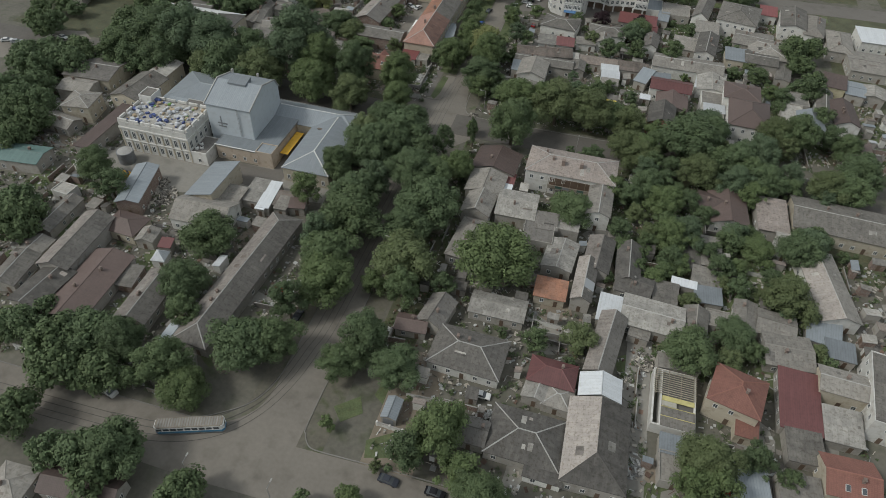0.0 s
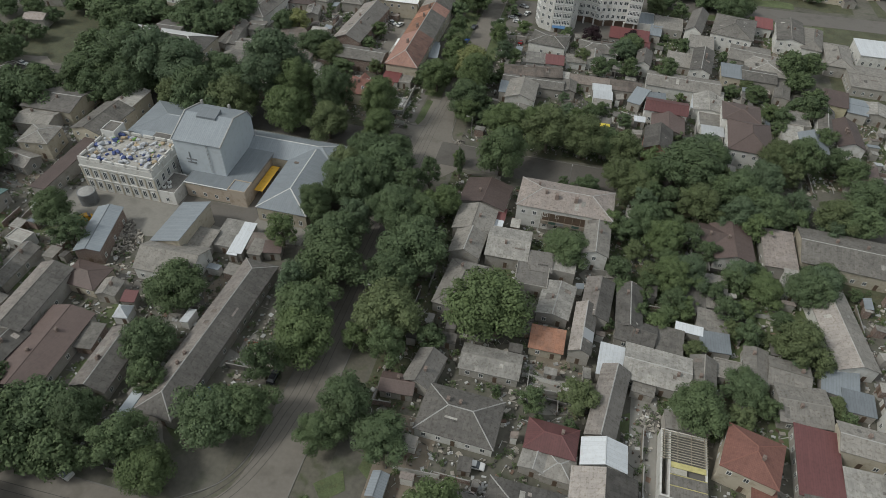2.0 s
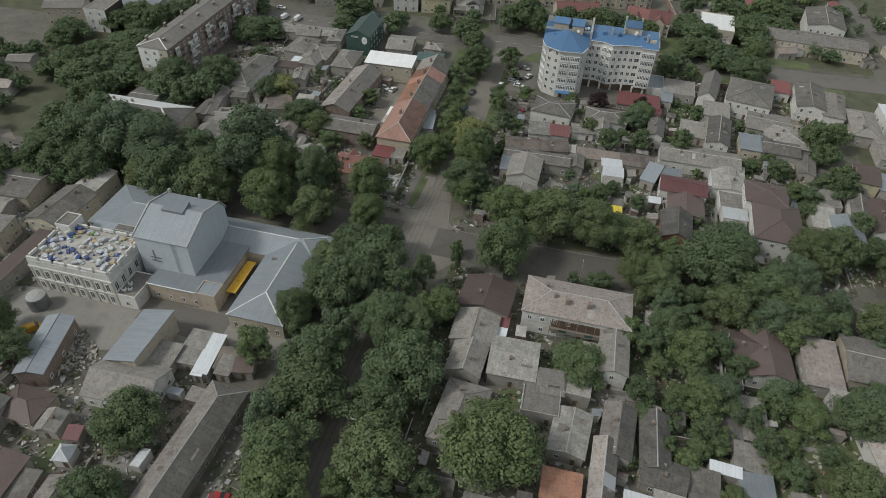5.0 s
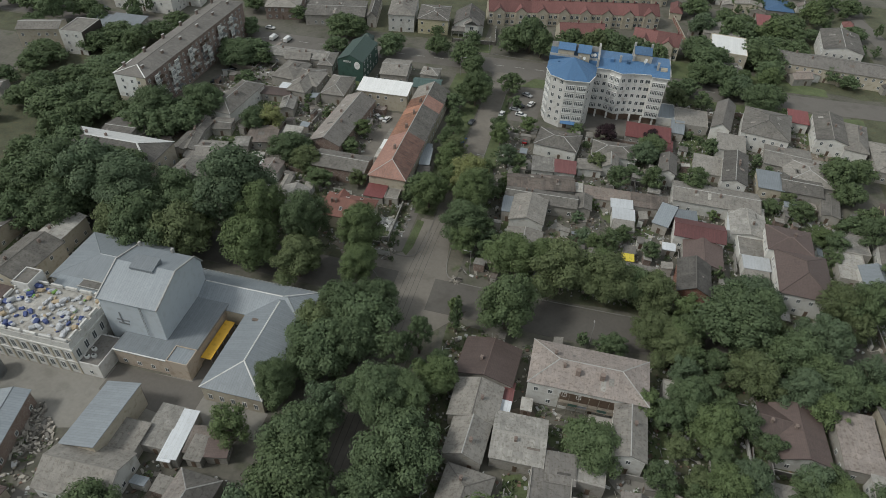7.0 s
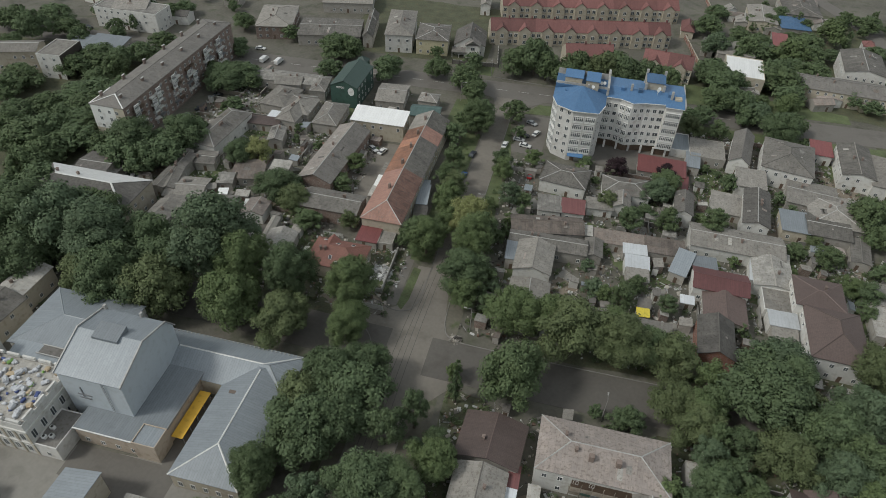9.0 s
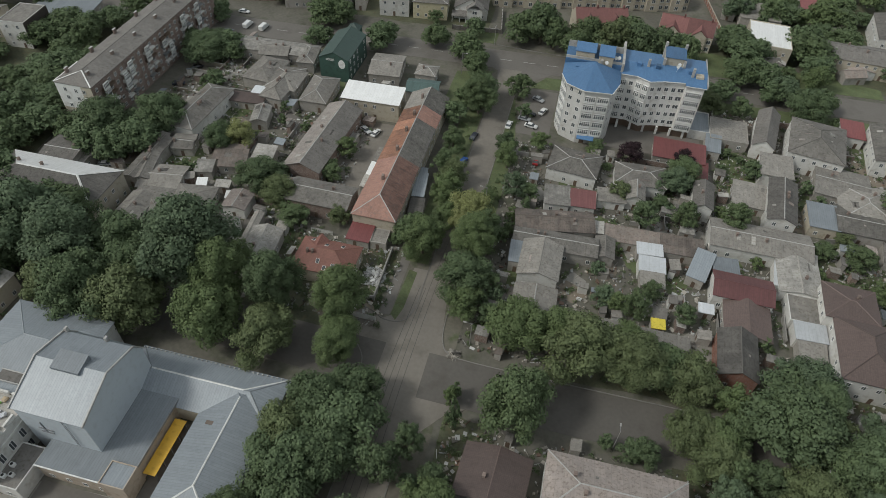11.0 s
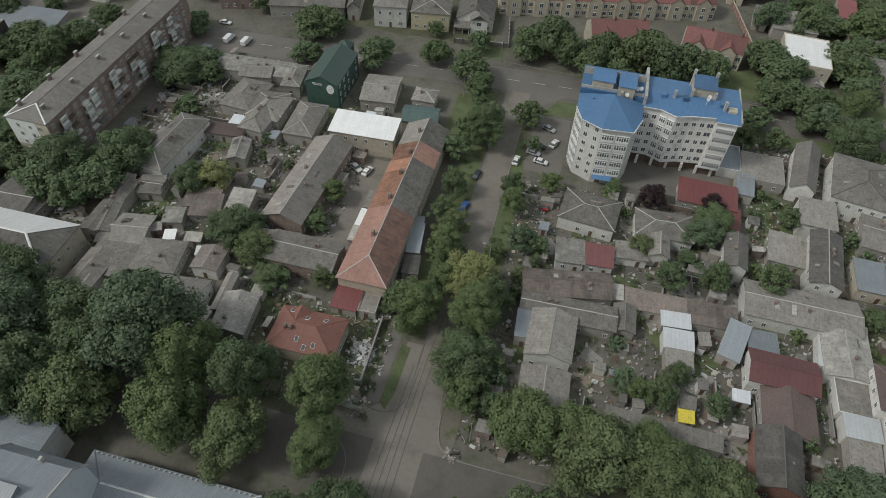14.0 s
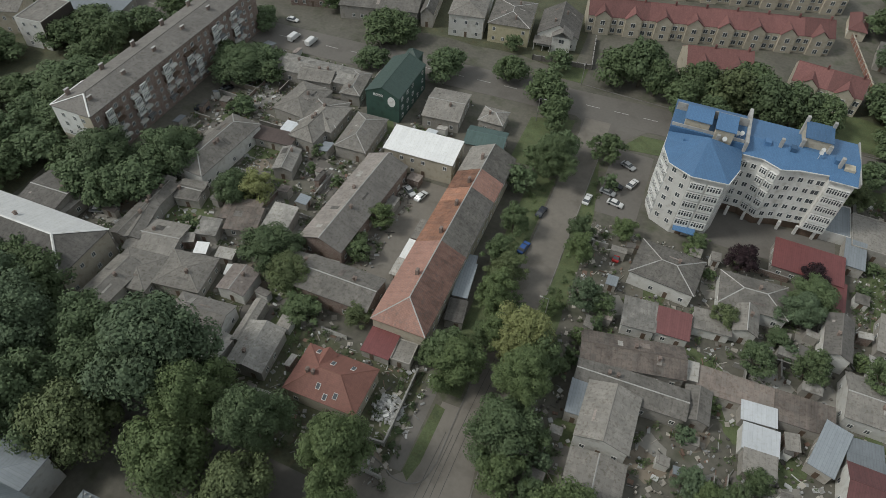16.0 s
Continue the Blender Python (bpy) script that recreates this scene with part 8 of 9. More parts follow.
far_tree(-179, 134, 6.2, 12.2)
far_tree(-175, 219, 7.9, 12.5)
far_tree(-181, 202, 6.8, 12.2)
far_tree(-184, 149, 6.4, 12.5)
far_tree(-149, 264, 5.7, 9.0)
far_tree(-187, 158, 6.1, 11.1)
far_tree(-187, 183, 6.7, 12.1)
far_tree(-190, 175, 6.7, 12.0)
far_tree(-185, 211, 7.5, 12.5)
far_tree(-192, 168, 6.1, 12.5)
far_tree(-59, 321, 5.6, 9.0)
far_tree(-193, 151, 6.2, 12.5)
far_tree(-174, 246, 5.5, 8.0)
far_tree(-196, 179, 6.6, 12.1)
far_tree(-186, 226, 7.2, 12.5)
far_tree(-199, 168, 6.9, 12.3)
far_tree(36, 323, 4.5, 7.0)
far_tree(-202, 174, 6.8, 12.5)
far_tree(-149, 285, 2.8, 4.0)
far_tree(25, 328, 4.6, 8.0)
far_tree(-187, 235, 7.6, 11.0)
far_tree(-146, 288, 4.4, 5.0)
far_tree(-64, 330, 7.5, 11.0)
far_tree(-184, 247, 8.1, 9.0)
far_tree(-22, 336, 4.6, 8.0)
far_tree(30, 331, 5.5, 8.0)
far_tree(67, 323, 2.6, 5.0)
far_tree(-15, 343, 5.6, 9.0)
far_tree(-25, 344, 6.5, 11.0)
far_tree(-98, 330, 6.9, 10.0)
far_tree(-198, 240, 9.9, 12.0)
far_tree(47, 334, 4.8, 9.0)
far_tree(-78, 337, 5.6, 9.0)
far_tree(-197, 247, 8.5, 11.0)
far_tree(-147, 305, 5.1, 7.0)
far_tree(-214, 203, 4.7, 10.3)
far_tree(-215, 196, 5.3, 10.8)
far_tree(-190, 260, 7.6, 8.0)
far_tree(63, 333, 6.7, 9.0)
far_tree(-122, 326, 5.6, 7.0)
far_tree(13, 348, 4.4, 7.0)
far_tree(-152, 307, 7.4, 9.0)
far_tree(36, 345, 7.2, 10.0)
far_tree(-158, 303, 7.9, 9.0)
far_tree(-221, 201, 5.2, 10.5)
far_tree(-217, 218, 4.3, 7.0)
far_tree(52, 341, 3.6, 6.0)
far_tree(-65, 349, 4.9, 8.0)
far_tree(-195, 266, 7.3, 9.0)
far_tree(-199, 260, 5.8, 8.0)
far_tree(-46, 352, 8.1, 12.0)
far_tree(42, 347, 6.4, 10.0)
far_tree(-224, 218, 4.9, 8.0)
far_tree(-193, 278, 5.8, 8.0)
far_tree(-213, 247, 8.3, 10.0)
far_tree(-41, 358, 7.4, 12.0)
far_tree(-166, 308, 5.4, 8.0)
far_tree(-221, 233, 4.4, 7.0)
far_tree(-6, 361, 7.9, 12.0)
far_tree(-191, 286, 5.8, 8.0)
far_tree(-230, 213, 5.5, 8.0)
far_tree(-201, 274, 9.0, 9.0)
far_tree(55, 351, 4.6, 6.0)
far_tree(-219, 245, 4.5, 7.0)
far_tree(-83, 355, 3.6, 6.0)
far_tree(39, 357, 8.5, 12.0)
far_tree(-210, 265, 6.5, 8.0)
far_tree(-199, 281, 6.6, 8.0)
far_tree(-119, 344, 6.0, 9.0)
far_tree(-217, 258, 6.0, 8.0)
far_tree(-126, 343, 8.4, 10.0)
far_tree(-6, 369, 4.7, 8.0)
far_tree(-234, 237, 5.2, 8.0)
far_tree(46, 364, 6.2, 9.0)
far_tree(-205, 288, 6.5, 8.0)
far_tree(66, 358, 7.2, 9.0)
far_tree(-202, 297, 5.7, 11.0)
far_tree(-167, 332, 5.7, 7.0)
far_tree(35, 374, 5.9, 8.0)
far_tree(-234, 258, 4.8, 8.0)
far_tree(45, 373, 3.4, 4.5)
far_tree(-245, 234, 5.9, 8.0)
far_tree(63, 368, 9.0, 12.0)
far_tree(-207, 304, 6.5, 9.0)
far_tree(-241, 253, 5.4, 8.0)
far_tree(-192, 319, 4.4, 6.2)
far_tree(-232, 271, 8.0, 9.0)
far_tree(-201, 312, 6.6, 9.0)
far_tree(-151, 353, 5.0, 7.0)
far_tree(46, 380, 2.0, 7.6)
far_tree(-220, 294, 7.4, 9.0)
far_tree(99, 360, 5.0, 6.0)
far_tree(-233, 280, 8.2, 9.0)
far_tree(77, 372, 5.0, 6.0)
far_tree(-216, 303, 8.9, 9.0)
far_tree(93, 367, 5.6, 7.0)
far_tree(-200, 326, 5.6, 8.0)
far_tree(89, 373, 3.9, 6.4)
far_tree(-254, 256, 5.6, 8.0)
far_tree(49, 390, 3.0, 7.8)
far_tree(79, 381, 8.4, 10.0)
far_tree(71, 387, 6.3, 8.0)
far_tree(-177, 357, 5.8, 8.0)
far_tree(-221, 325, 3.3, 8.4)
far_tree(-241, 303, 2.8, 7.2)
far_tree(120, 373, 2.3, 5.7)
far_tree(140, 364, 2.3, 6.4)
far_tree(61, 401, 7.0, 8.0)
far_tree(142, 365, 2.4, 7.9)
far_tree(-236, 318, 4.4, 8.6)
far_tree(-226, 331, 4.8, 8.7)
far_tree(47, 408, 4.8, 6.0)
far_tree(81, 398, 2.4, 4.2)
far_tree(-223, 339, 3.0, 7.9)
far_tree(-237, 324, 2.7, 8.1)
far_tree(135, 377, 4.1, 4.3)
far_tree(82, 402, 7.8, 9.0)
far_tree(109, 391, 5.5, 7.0)
far_tree(-258, 304, 6.6, 8.0)
far_tree(112, 395, 2.4, 6.8)
far_tree(61, 414, 6.2, 7.0)
far_tree(65, 413, 2.4, 5.9)
far_tree(-214, 356, 6.2, 8.0)
far_tree(-191, 374, 3.4, 6.0)
far_tree(52, 417, 5.6, 7.0)
far_tree(107, 400, 2.6, 4.9)
far_tree(-247, 326, 6.1, 8.0)
far_tree(-257, 317, 6.9, 14.0)
far_tree(156, 374, 2.1, 6.1)
far_tree(-211, 363, 5.6, 7.0)
far_tree(-223, 354, 4.4, 9.7)
far_tree(92, 409, 5.0, 6.0)
far_tree(38, 424, 8.2, 9.0)
far_tree(119, 397, 2.6, 6.4)
far_tree(108, 404, 3.8, 6.0)
far_tree(163, 373, 3.1, 7.5)
far_tree(83, 416, 8.3, 9.0)
far_tree(-197, 381, 3.5, 8.1)
far_tree(53, 426, 4.0, 5.3)
far_tree(141, 395, 4.2, 5.7)
far_tree(85, 421, 2.3, 5.2)
far_tree(130, 403, 3.4, 7.8)
far_tree(-234, 360, 3.3, 7.7)
far_tree(-259, 334, 8.3, 10.0)
far_tree(163, 385, 3.5, 5.2)
far_tree(-246, 349, 5.1, 7.0)
far_tree(77, 427, 4.5, 5.0)
far_tree(144, 399, 2.9, 4.1)
far_tree(153, 394, 4.0, 7.3)
far_tree(-212, 381, 3.2, 8.4)
far_tree(60, 433, 2.2, 5.5)
far_tree(161, 389, 3.0, 6.4)
far_tree(148, 398, 2.2, 7.7)
far_tree(113, 416, 6.5, 7.0)
far_tree(-274, 324, 8.4, 10.0)
far_tree(-195, 396, 4.5, 6.7)
far_tree(163, 392, 3.0, 6.4)
far_tree(102, 425, 3.0, 6.4)
far_tree(68, 436, 4.6, 6.0)
far_tree(130, 414, 2.0, 5.0)
far_tree(-192, 403, 4.1, 7.6)
far_tree(-277, 330, 4.3, 7.4)
far_tree(60, 441, 4.6, 6.0)
far_tree(-244, 367, 3.2, 6.8)
far_tree(-236, 375, 2.8, 8.4)
far_tree(44, 446, 6.0, 7.0)
far_tree(-294, 309, 2.9, 8.7)
far_tree(-277, 334, 2.7, 7.6)
far_tree(-191, 408, 4.4, 9.0)
far_tree(71, 441, 3.5, 7.4)
far_tree(68, 442, 3.5, 7.5)
far_tree(-233, 381, 4.1, 8.5)
far_tree(126, 423, 2.6, 7.8)
far_tree(-288, 327, 5.0, 6.7)
far_tree(-294, 319, 4.8, 9.7)
far_tree(44, 452, 2.3, 5.6)
far_tree(-196, 411, 3.5, 9.0)
far_tree(-231, 388, 4.4, 9.4)
far_tree(86, 442, 4.0, 7.0)
far_tree(154, 414, 4.0, 7.1)
far_tree(-292, 327, 3.2, 9.8)
far_tree(-229, 392, 4.1, 6.0)
far_tree(66, 450, 2.0, 4.2)
far_tree(107, 438, 2.2, 5.4)
far_tree(64, 453, 3.1, 6.1)
far_tree(52, 457, 2.2, 4.5)
far_tree(84, 449, 2.6, 7.9)
far_tree(-202, 417, 2.5, 8.8)
far_tree(102, 447, 3.8, 4.3)
far_tree(76, 455, 6.2, 7.0)
far_tree(114, 443, 3.3, 7.1)
far_tree(-281, 359, 2.7, 8.0)
far_tree(149, 430, 3.5, 5.3)
far_tree(144, 433, 2.1, 6.7)
far_tree(-223, 412, 3.1, 6.9)
far_tree(69, 462, 2.9, 7.0)
far_tree(105, 453, 3.8, 7.4)
far_tree(108, 452, 3.0, 6.9)
far_tree(-246, 402, 4.5, 7.6)
far_tree(88, 463, 5.6, 6.0)
far_tree(119, 453, 7.1, 8.0)
far_tree(127, 452, 2.5, 6.0)
far_tree(113, 458, 3.1, 5.8)
far_tree(121, 457, 3.1, 4.5)
far_tree(110, 462, 5.0, 6.0)
far_tree(-274, 389, 3.9, 7.5)
far_tree(124, 464, 2.2, 7.7)
far_tree(-252, 417, 3.3, 9.6)
far_tree(-298, 379, 3.5, 6.9)
far_tree(-266, 412, 4.5, 8.5)
far_tree(-290, 396, 3.3, 9.5)
far_tree(-293, 400, 3.1, 7.3)
wood("distant_trees", "distant green leafy trees behind the houses", FAR_TREES[::2])
wood("distant_trees", "distant dark green leafy trees behind the houses", FAR_TREES[1::2], "leaf_d")

# ---- yards: paving patches, walls, clutter, bushes ----
yard = random.Random(21)


def free(x, y, pad=0.4):
    """Whether a spot on the ground lies clear of houses, streets and the large buildings."""
    for fx, fy, w, d, t in FOOT:
        dx, dy = x - fx, y - fy
        u, v = dx * math.cos(t) + dy * math.sin(t), -dx * math.sin(t) + dy * math.cos(t)
        if abs(u) < w + pad and abs(v) < d + pad:
            return False
    for x0, x1, y0, y1 in ((-56, -42, 60, 345), (-46, -29.5, 60, 82), (-76, -54, 60, 76), (-400, 300, 46, 62), (-150, 100, 182, 199), (-400, 300, 325, 347), (-143, -69, 126, 181), (-28, 26, 288, 320), (-182, -165, 250, 332), (-83, -60, 228, 296), (-115, -99, 299, 330), (-150, -60, 182, 200), (28, 40, 84, 103), (-40, -18, 288, 320)):
        if x0 - pad < x < x1 + pad and y0 - pad < y < y1 + pad:
            return False
    return True


BLOCKS = ((-128, -60, 63, 126), (-36, 78, 63, 181), (-38, 78, 200, 286), (-160, -84, 200, 322), (-84, -58, 200, 230), (26, 90, 286, 328), (-200, -145, 100, 200), (79, 106, 112, 158), (66, 108, 205, 262), (-150, -122, 63, 126))
surface("undergrowth", (0.085, 0.090, 0.052), var=0.5, big=0.2, fine=1.6, bump=0.5, per_object=0.05, stain=(1.3, 1.05, 0.95), stain_amount=0.4)
ground_z = 0.0
for x0, x1, y0, y1 in ((14, 62, 128, 182), (62, 110, 150, 186), (45, 90, 205, 262), (-12, 46, 197, 212), (25, 62, 103, 128), (-37, -27, 92, 182), (-150, -60, 198, 226), (-60, -56, 80, 182), (-26, 60, 347, 372), (-240, -182, 205, 300), (62, 118, 352, 470), (128, 230, 352, 470), (-330, -182, 300, 318), (-130, -62, 352, 420), (95, 170, 200, 335)):
    ring = [(x0 + (x1 - x0) * k / 8, y0 + yard.uniform(-1.5, 1.5)) for k in range(8)] + [(x1 + yard.uniform(-1, 1), y0 + (y1 - y0) * k / 6) for k in range(6)] + [(x1 - (x1 - x0) * k / 8, y1 + yard.uniform(-1, 1)) for k in range(8)] + [(x0 + yard.uniform(-1, 1), y1 - (y1 - y0) * k / 6) for k in range(6)]
    ground_z += 0.0004
    plate("garden_ground", ring, -0.2, ground_z, "undergrowth", "dark green undergrowth of the gardens", "ground")
patch_z = 0.009
for x0, x1, y0, y1 in BLOCKS:
    for _ in range(int((x1 - x0) * (y1 - y0) / 110)):
        w, d = yard.uniform(2, 6), yard.uniform(2, 6)
        x, y = yard.uniform(x0 + w, x1 - w), yard.uniform(y0 + d, y1 - d)
        if not free(x, y, -0.5):
            continue
        patch_z += 0.00012
        mat, words = yard.choice((("yard_concrete", "pale cracked concrete of a yard"), ("yard_concrete", "pale cracked concrete of a yard"), ("dirt", "bare sandy earth of a yard"), ("grass", "rough grass in a yard"), ("asphalt", "grey cinder paving of a yard"), ("grass", "rough grass in a yard")))
        plate("yard_ground", [(x + w * math.cos(a) * yard.uniform(0.75, 1.25), y + d * math.sin(a) * yard.uniform(0.75, 1.25)) for a in [k * math.pi / 5 for k in range(10)]], -0.2, patch_z, mat, words, "ground")

# small lean-to sheds crowded between the houses
made = 0
while made < 230:
    x0, x1, y0, y1 = yard.choice(BLOCKS[:4] + BLOCKS[1:3] + BLOCKS[7:])
    x, y = yard.uniform(x0, x1), yard.uniform(y0, y1)
    w, d = yard.uniform(1.6, 4.4), yard.uniform(1.5, 3.4)
    if -44 < x < -33 or -64 < x < -56 or (x < -56 and y < 76) or (-71 < x < -56) or (x < -18 and -45 < x and y < 76) or not all(free(x + sx * w / 2, y + sy * d / 2, 0.15) for sx in (-1, 0, 1) for sy in (-1, 0, 1)):
        continue
    made += 1
    roof = yard.choice(("slate", "slated", "slatel", "rust", "slate", "metal", "slatep", "slated", "slatel", "white"))
    wall = yard.choice(("plaster", "brick", "plaster", "white"))
    turn = yard.gauss(0, 3) + yard.choice((0, 90, 180, 270))
    FOOT.append((x, y, w / 2, d / 2, radians(turn)))
    e = thing("shed", x, y, turn, f"low {WALL_WORDS[wall]} lean-to with {ROOF_WORDS[roof]} roof", "shed", "yard sheds")
    shell(e, w, d, yard.uniform(2.12, 2.5), yard.uniform(0.3, 0.6), "s", roof, wall, over=0.15)
    put_door(e, 0, -d / 2 + 0.15, 0, 0.8, 1.8)

surface("clutter_mix", (0.260, 0.240, 0.210), var=0.2, per_island=0.75, per_object=0.1)
surface("clutter_pale", (0.400, 0.400, 0.390), var=0.15, per_island=0.45)
surface("clutter_rust", (0.160, 0.105, 0.080), var=0.25, per_island=0.5)
for x0, x1, y0, y1 in BLOCKS:
    for mat, share, words in (("clutter_mix", 1.0, "scattered planks, sheets and boxes lying in the yards"), ("clutter_pale", 0.55, "pale sheets and tubs lying in the yards"), ("clutter_rust", 0.22, "rusty sheets and bricks lying in the yards")):
        verts, faces = [], []
        for _ in range(int((x1 - x0) * (y1 - y0) / 3.2 * share)):
            x, y = yard.uniform(x0, x1), yard.uniform(y0, y1)
            if not free(x, y, 0.3):
                continue
            k = yard.random()
            if k < 0.55:
                w, d, h = yard.uniform(0.08, 0.28), yard.uniform(0.08, 0.3), yard.uniform(0.1, 0.7)
            elif k < 0.72:
                w, d, h = yard.uniform(0.04, 0.10), yard.uniform(0.4, 1.1), yard.uniform(0.06, 0.25)
            else:
                w, d, h = yard.uniform(0.2, 0.6), yard.uniform(0.2, 0.7), yard.uniform(0.04, 0.3)
            if yard.random() < 0.5:
                w, d = d, w
            o = len(verts)
            m = pose(x, y, 0.02, 0, yard.uniform(-6, 6), yard.gauss(0, 35))
            verts += [tuple(m @ Vector((px, py, pz))) for pz in (0, h) for px, py in ((-w, -d), (w, -d), (w, d), (-w, d))]
            faces += [tuple(o + q for q in f) for f in ((3, 2, 1, 0), (4, 5, 6, 7), (0, 1, 5, 4), (1, 2, 6, 5), (2, 3, 7, 6), (3, 0, 4, 7))]
        me = bpy.data.meshes.new("yard_clutter")
        me.from_pydata(verts, [], faces)
        me.update()
        tagged(link_mesh("yard_clutter", me, mat), words, "clutter", kind="stuff")

# low walls and fences between the yards
for x0, x1, y0, y1 in BLOCKS:
    for _ in range(int((x1 - x0) * (y1 - y0) / 80)):
        L = yard.uniform(4, 12)
        x, y = yard.uniform(x0, x1), yard.uniform(y0, y1)
        along = yard.random() < 0.5
        pts = [(x + (L * s if along else 0), y + (0 if along else L * s)) for s in (-0.5, -0.25, 0, 0.25, 0.5)]
        if not all(free(px, py, 0.2) for px, py in pts):
            continue
        h = yard.uniform(1.2, 2.0)
        mat, words = yard.choice((("concrete", "low grey concrete wall between two yards"), ("wood_grey", "weathered plank fence between two yards"), ("wall_brick", "low brick wall between two yards"), ("wall_white", "whitewashed low wall between two yards"), ("slated", "dark sheet-iron fence between two yards")))
        e = thing("yard_wall", x, y, yard.gauss(0, 2) + (0 if along else 90), words, "wall", "yard walls")
        bm = box_mesh(-L / 2, L / 2, -0.08, 0.08, -0.05, h)
        bm.normal_update()
        wall_uv(bm)
        part("wall_body", bm, mat, e)
        part("coping", box_mesh(-L / 2 - 0.03, L / 2 + 0.03, -0.12, 0.12, h + 0.001, h + 0.08), "concrete", e)

# bushes and weeds
bush = crown_mesh(5, 1.0, 1.3, 0.17, 40.0)
GARDENS = ((14, 62, 128, 182), (62, 100, 150, 185), (45, 82, 205, 262), (-10, 42, 198, 212), (25, 62, 103, 128), (-37, -24, 92, 182), (-60, -55, 78, 182), (26, 45, 262, 300))
VERGES = ((-42.0, -37.6, 226, 310), (-57.6, -51.8, 224, 298))
for x0, x1, y0, y1, more in [(*b, 4.4) for b in BLOCKS] + [(*b, 3.6) for b in GARDENS] + [(*b, 4.0) for b in VERGES]:
    for key, share in (("a", more), ("l", 0.6 * more)):
        verts, faces = [], []
        co = np.array([v.co[:] for v in bush.vertices])
        fi = [tuple(p.vertices) for p in bush.polygons][:bush["leaves"]]
        for _ in range(int((x1 - x0) * (y1 - y0) / 60 * share)):
            x, y = yard.uniform(x0, x1), yard.uniform(y0, y1)
            if x0 not in (-42.0, -57.6) and not free(x, y, 0.6):
                continue
            s = yard.uniform(0.45, 1.3)
            a = yard.uniform(0, 6.28)
            R2 = np.array(((math.cos(a), -math.sin(a), 0), (math.sin(a), math.cos(a), 0), (0, 0, 1)))
            pick = yard.sample(fi, 64)
            idx = np.array(pick).ravel()
            o = len(verts)
            verts += [tuple(p) for p in (co[idx] @ R2.T) * s + (x, y, -0.1)]
            faces += [tuple(range(o + 3 * q, o + 3 * q + 3)) for q in range(len(pick))]
        me = bpy.data.meshes.new("bushes")
        me.from_pydata(verts, [], faces)
        me.update()
        tagged(link_mesh("bushes", me, "leaf_" + key), "green bushes and tall weeds between the houses", "bushes", kind="stuff")

# rows of vegetables in the garden beds
for x0, x1, y0, y1 in ((34.5, 42.5, 278, 301), (32, 42, 264.5, 271), (27.0, 33.0, 278, 296)):
    verts, faces = [], []
    x = x0
    while x < x1:
        y = y0
        while y < y1:
            s = yard.uniform(0.2, 0.34)
            pick = yard.sample(fi, 26)
            idx = np.array(pick).ravel()
            o = len(verts)
            verts += [tuple(p) for p in co[idx] * s + (x + yard.uniform(-0.1, 0.1), y, 0.02)]
            faces += [tuple(range(o + 3 * q, o + 3 * q + 3)) for q in range(len(pick))]
            y += 0.5
        x += 1.25
    me = bpy.data.meshes.new("vegetable_rows")
    me.from_pydata(verts, [], faces)
    me.update()
    tagged(link_mesh("vegetable_rows", me, "leaf_l"), "green vegetables in straight rows on dark soil", "vegetables", kind="stuff")


# heaps of rubble and scrap
def heap(x, y, r, n, mat, words):
    bm = bmesh.new()
    for _ in range(n):
        a, q = yard.uniform(0, 6.28), r * math.sqrt(yard.random())
        w, d, h = yard.uniform(0.08, 0.35), yard.uniform(0.1, 0.9), yard.uniform(0.06, 0.35)
        fs = add_box(bm, -w, w, -d, d, 0, h)
        bmesh.ops.transform(bm, matrix=pose(x + q * math.cos(a), y + q * math.sin(a), yard.uniform(0, 0.8) * (1 - q / r), yard.uniform(-25, 25), yard.uniform(-25, 25), yard.uniform(0, 360)), verts=list({v for f in fs for v in f.verts}))
    tagged(link_mesh("rubble_heap", bm, mat), words, "rubble", kind="stuff")


heap(-118, 124, 5.5, 260, "clutter_mix", "heap of scrap and branches beside the brick garage")
heap(-121, 129.5, 3.0, 90, "clutter_mix", "heap of scrap beside the brick garage")
heap(-5, 76.5, 4.5, 160, "clutter_pale", "pale rubble and planks behind the red roof")
heap(-64.2, 216, 3.2, 170, "clutter_pale", "scrap and furniture heaped in the walled yard")
heap(-88, 277, 3.5, 90, "clutter_mix", "scrap lying in the long courtyard")
heap(26, 76, 2.6, 70, "clutter_pale", "broken boards in the concrete lane")
heap(28, 105, 3.0, 90, "clutter_mix", "scrap lying before the sheds")
heap(-38.0, 197.6, 1.4, 40, "clutter_mix", "small heap of earth and stones at the kerb")
heap(43, 83.5, 2.4, 70, "clutter_mix", "heap of timber beside the orange-roofed house")


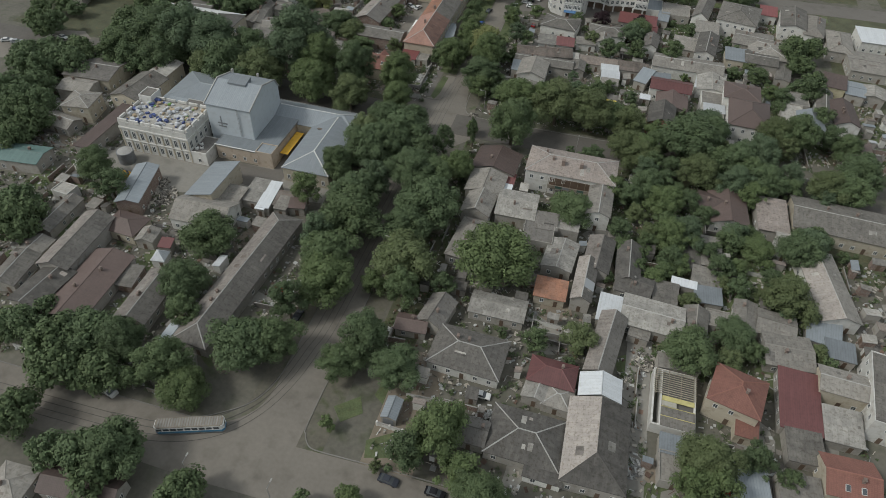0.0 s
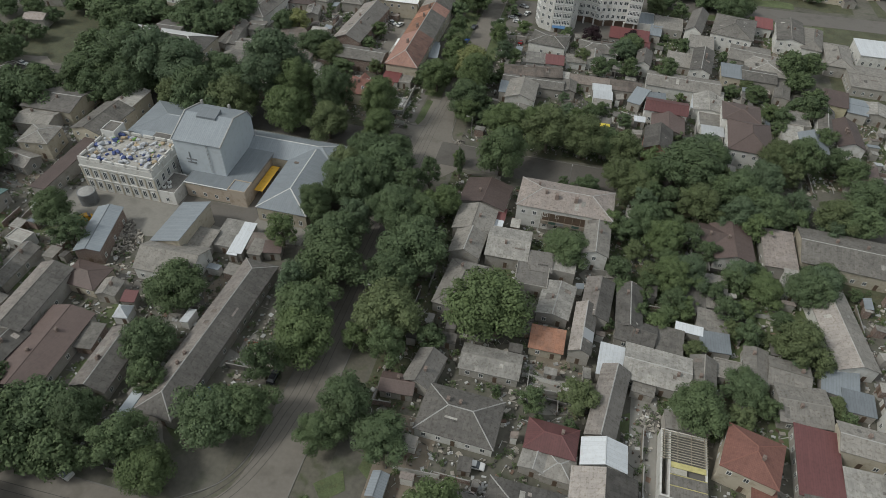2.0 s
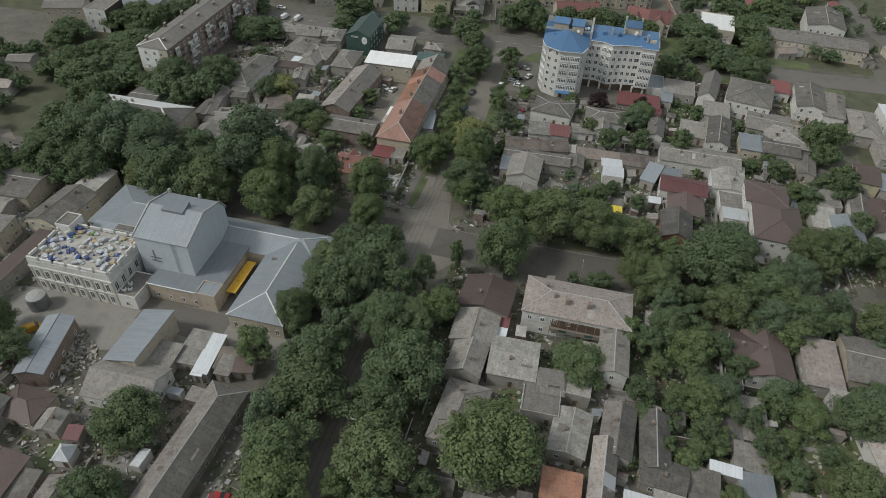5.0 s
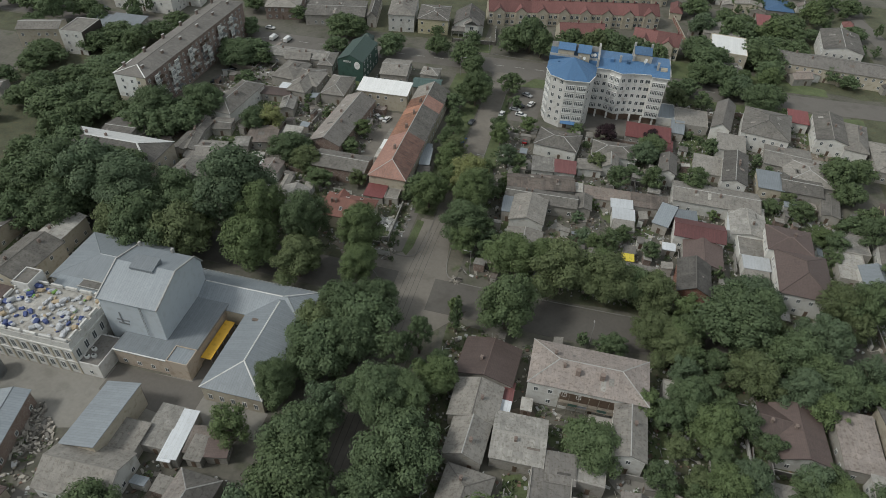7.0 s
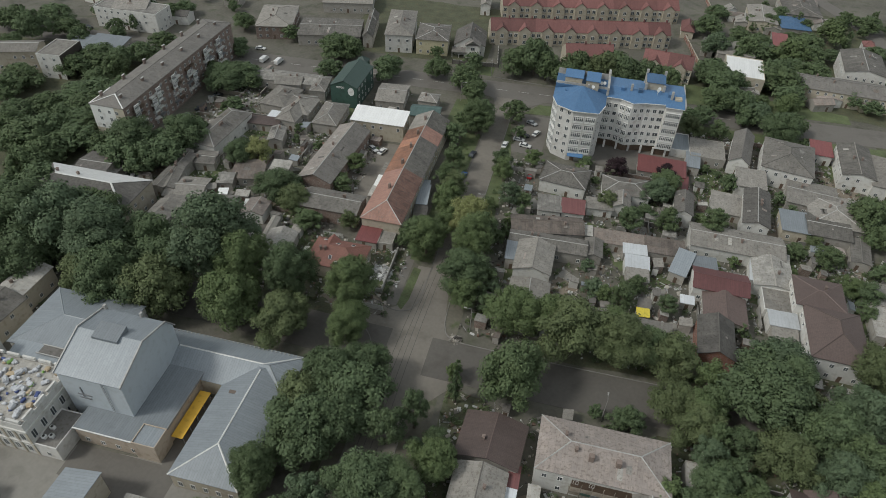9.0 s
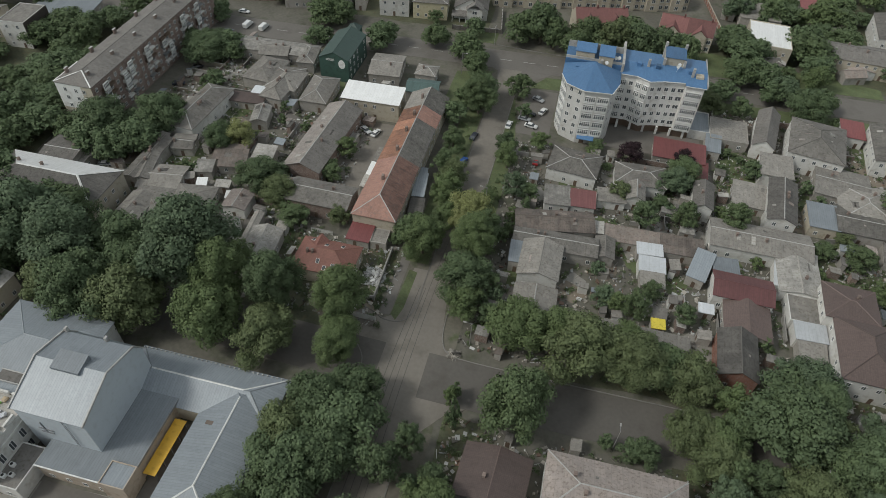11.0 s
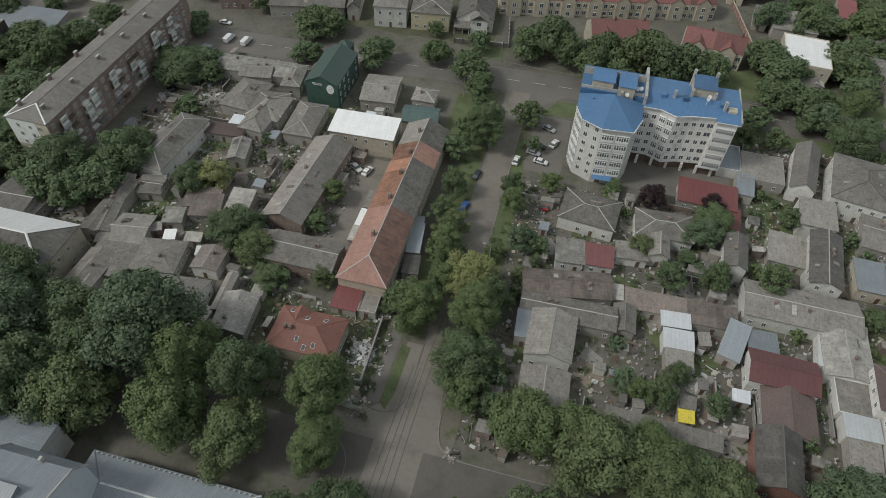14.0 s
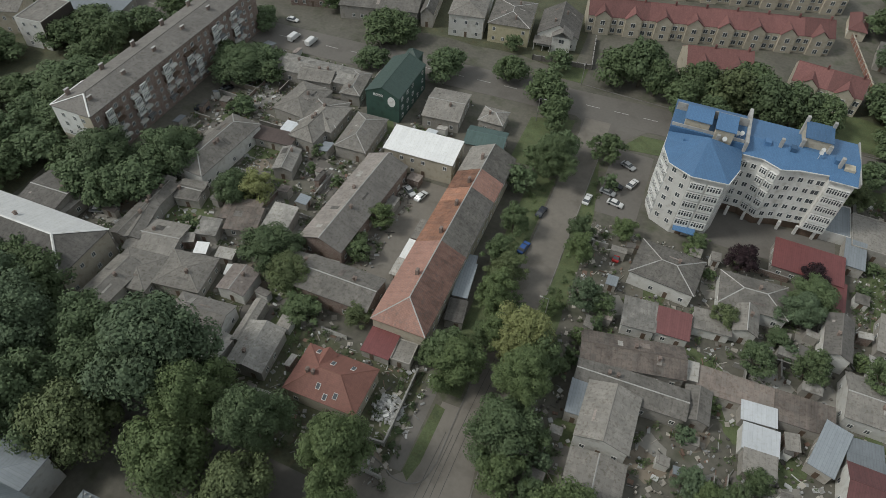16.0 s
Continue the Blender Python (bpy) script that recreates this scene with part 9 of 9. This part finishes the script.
def long_wall(points, h, thick, mat, words, cap="concrete"):
    for (xa, ya), (xb, yb) in zip(points, points[1:]):
        L = math.hypot(xb - xa, yb - ya)
        e = thing("boundary_wall", (xa + xb) / 2, (ya + yb) / 2, math.degrees(math.atan2(yb - ya, xb - xa)), words, "wall")
        bm = box_mesh(-L / 2, L / 2, -thick / 2, thick / 2, -0.05, h)
        bm.normal_update()
        wall_uv(bm)
        part("wall_body", bm, mat, e)
        part("coping", box_mesh(-L / 2, L / 2, -thick / 2 - 0.06, thick / 2 + 0.06, h + 0.001, h + 0.1), cap, e)
        for k in range(int(L / 3) + 1):
            part("pier", box_mesh(-L / 2 + 3 * k - 0.2, -L / 2 + 3 * k + 0.2, -thick / 2 - 0.1, thick / 2 + 0.1, -0.05, h + 0.3), mat, e)


long_wall(((26.6, 417), (33.9, 376)), 2.2, 0.3, "wall_brickr", "orange brick boundary wall with pale piers", "wall_cream")
long_wall(((40.5, 470), (43.7, 438)), 2.2, 0.3, "wall_brickr", "orange brick boundary wall with pale piers", "wall_cream")
long_wall(((-29.0, 70.2), (-19.5, 69.6)), 1.3, 0.25, "wall_white", "whitewashed low garden wall")
long_wall(((-62.1, 226), (-61.6, 208.5), (-66.2, 208.0)), 1.6, 0.25, "concrete", "grey wall of a yard full of scrap")
long_wall(((-75, 352.6), (-55.3, 355), (-58.2, 374)), 1.8, 0.2, "slated", "dark fence round the gabled house")
long_wall(((45, 199), (90, 190)), 1.8, 0.25, "wall_grey", "pale wall along the shaded street")
long_wall(((-34, 93), (-34, 120)), 1.5, 0.2, "wood_grey", "weathered fence along the street")


# round clipped shrubs along the pavement
shrub_mesh = crown_mesh(9, 1.0, 1.5, 0.10, 60.0)
shrub_mesh.materials.append(MATS["leaf_d"])
for y in (206.2, 209.0, 212.1, 215.3, 218.4):
    e = thing("shrub", -60.0, y, yard.uniform(0, 360), "round clipped dark green shrub beside the pavement", "shrub", "clipped shrubs")
    link_mesh("foliage", shrub_mesh, None, e)
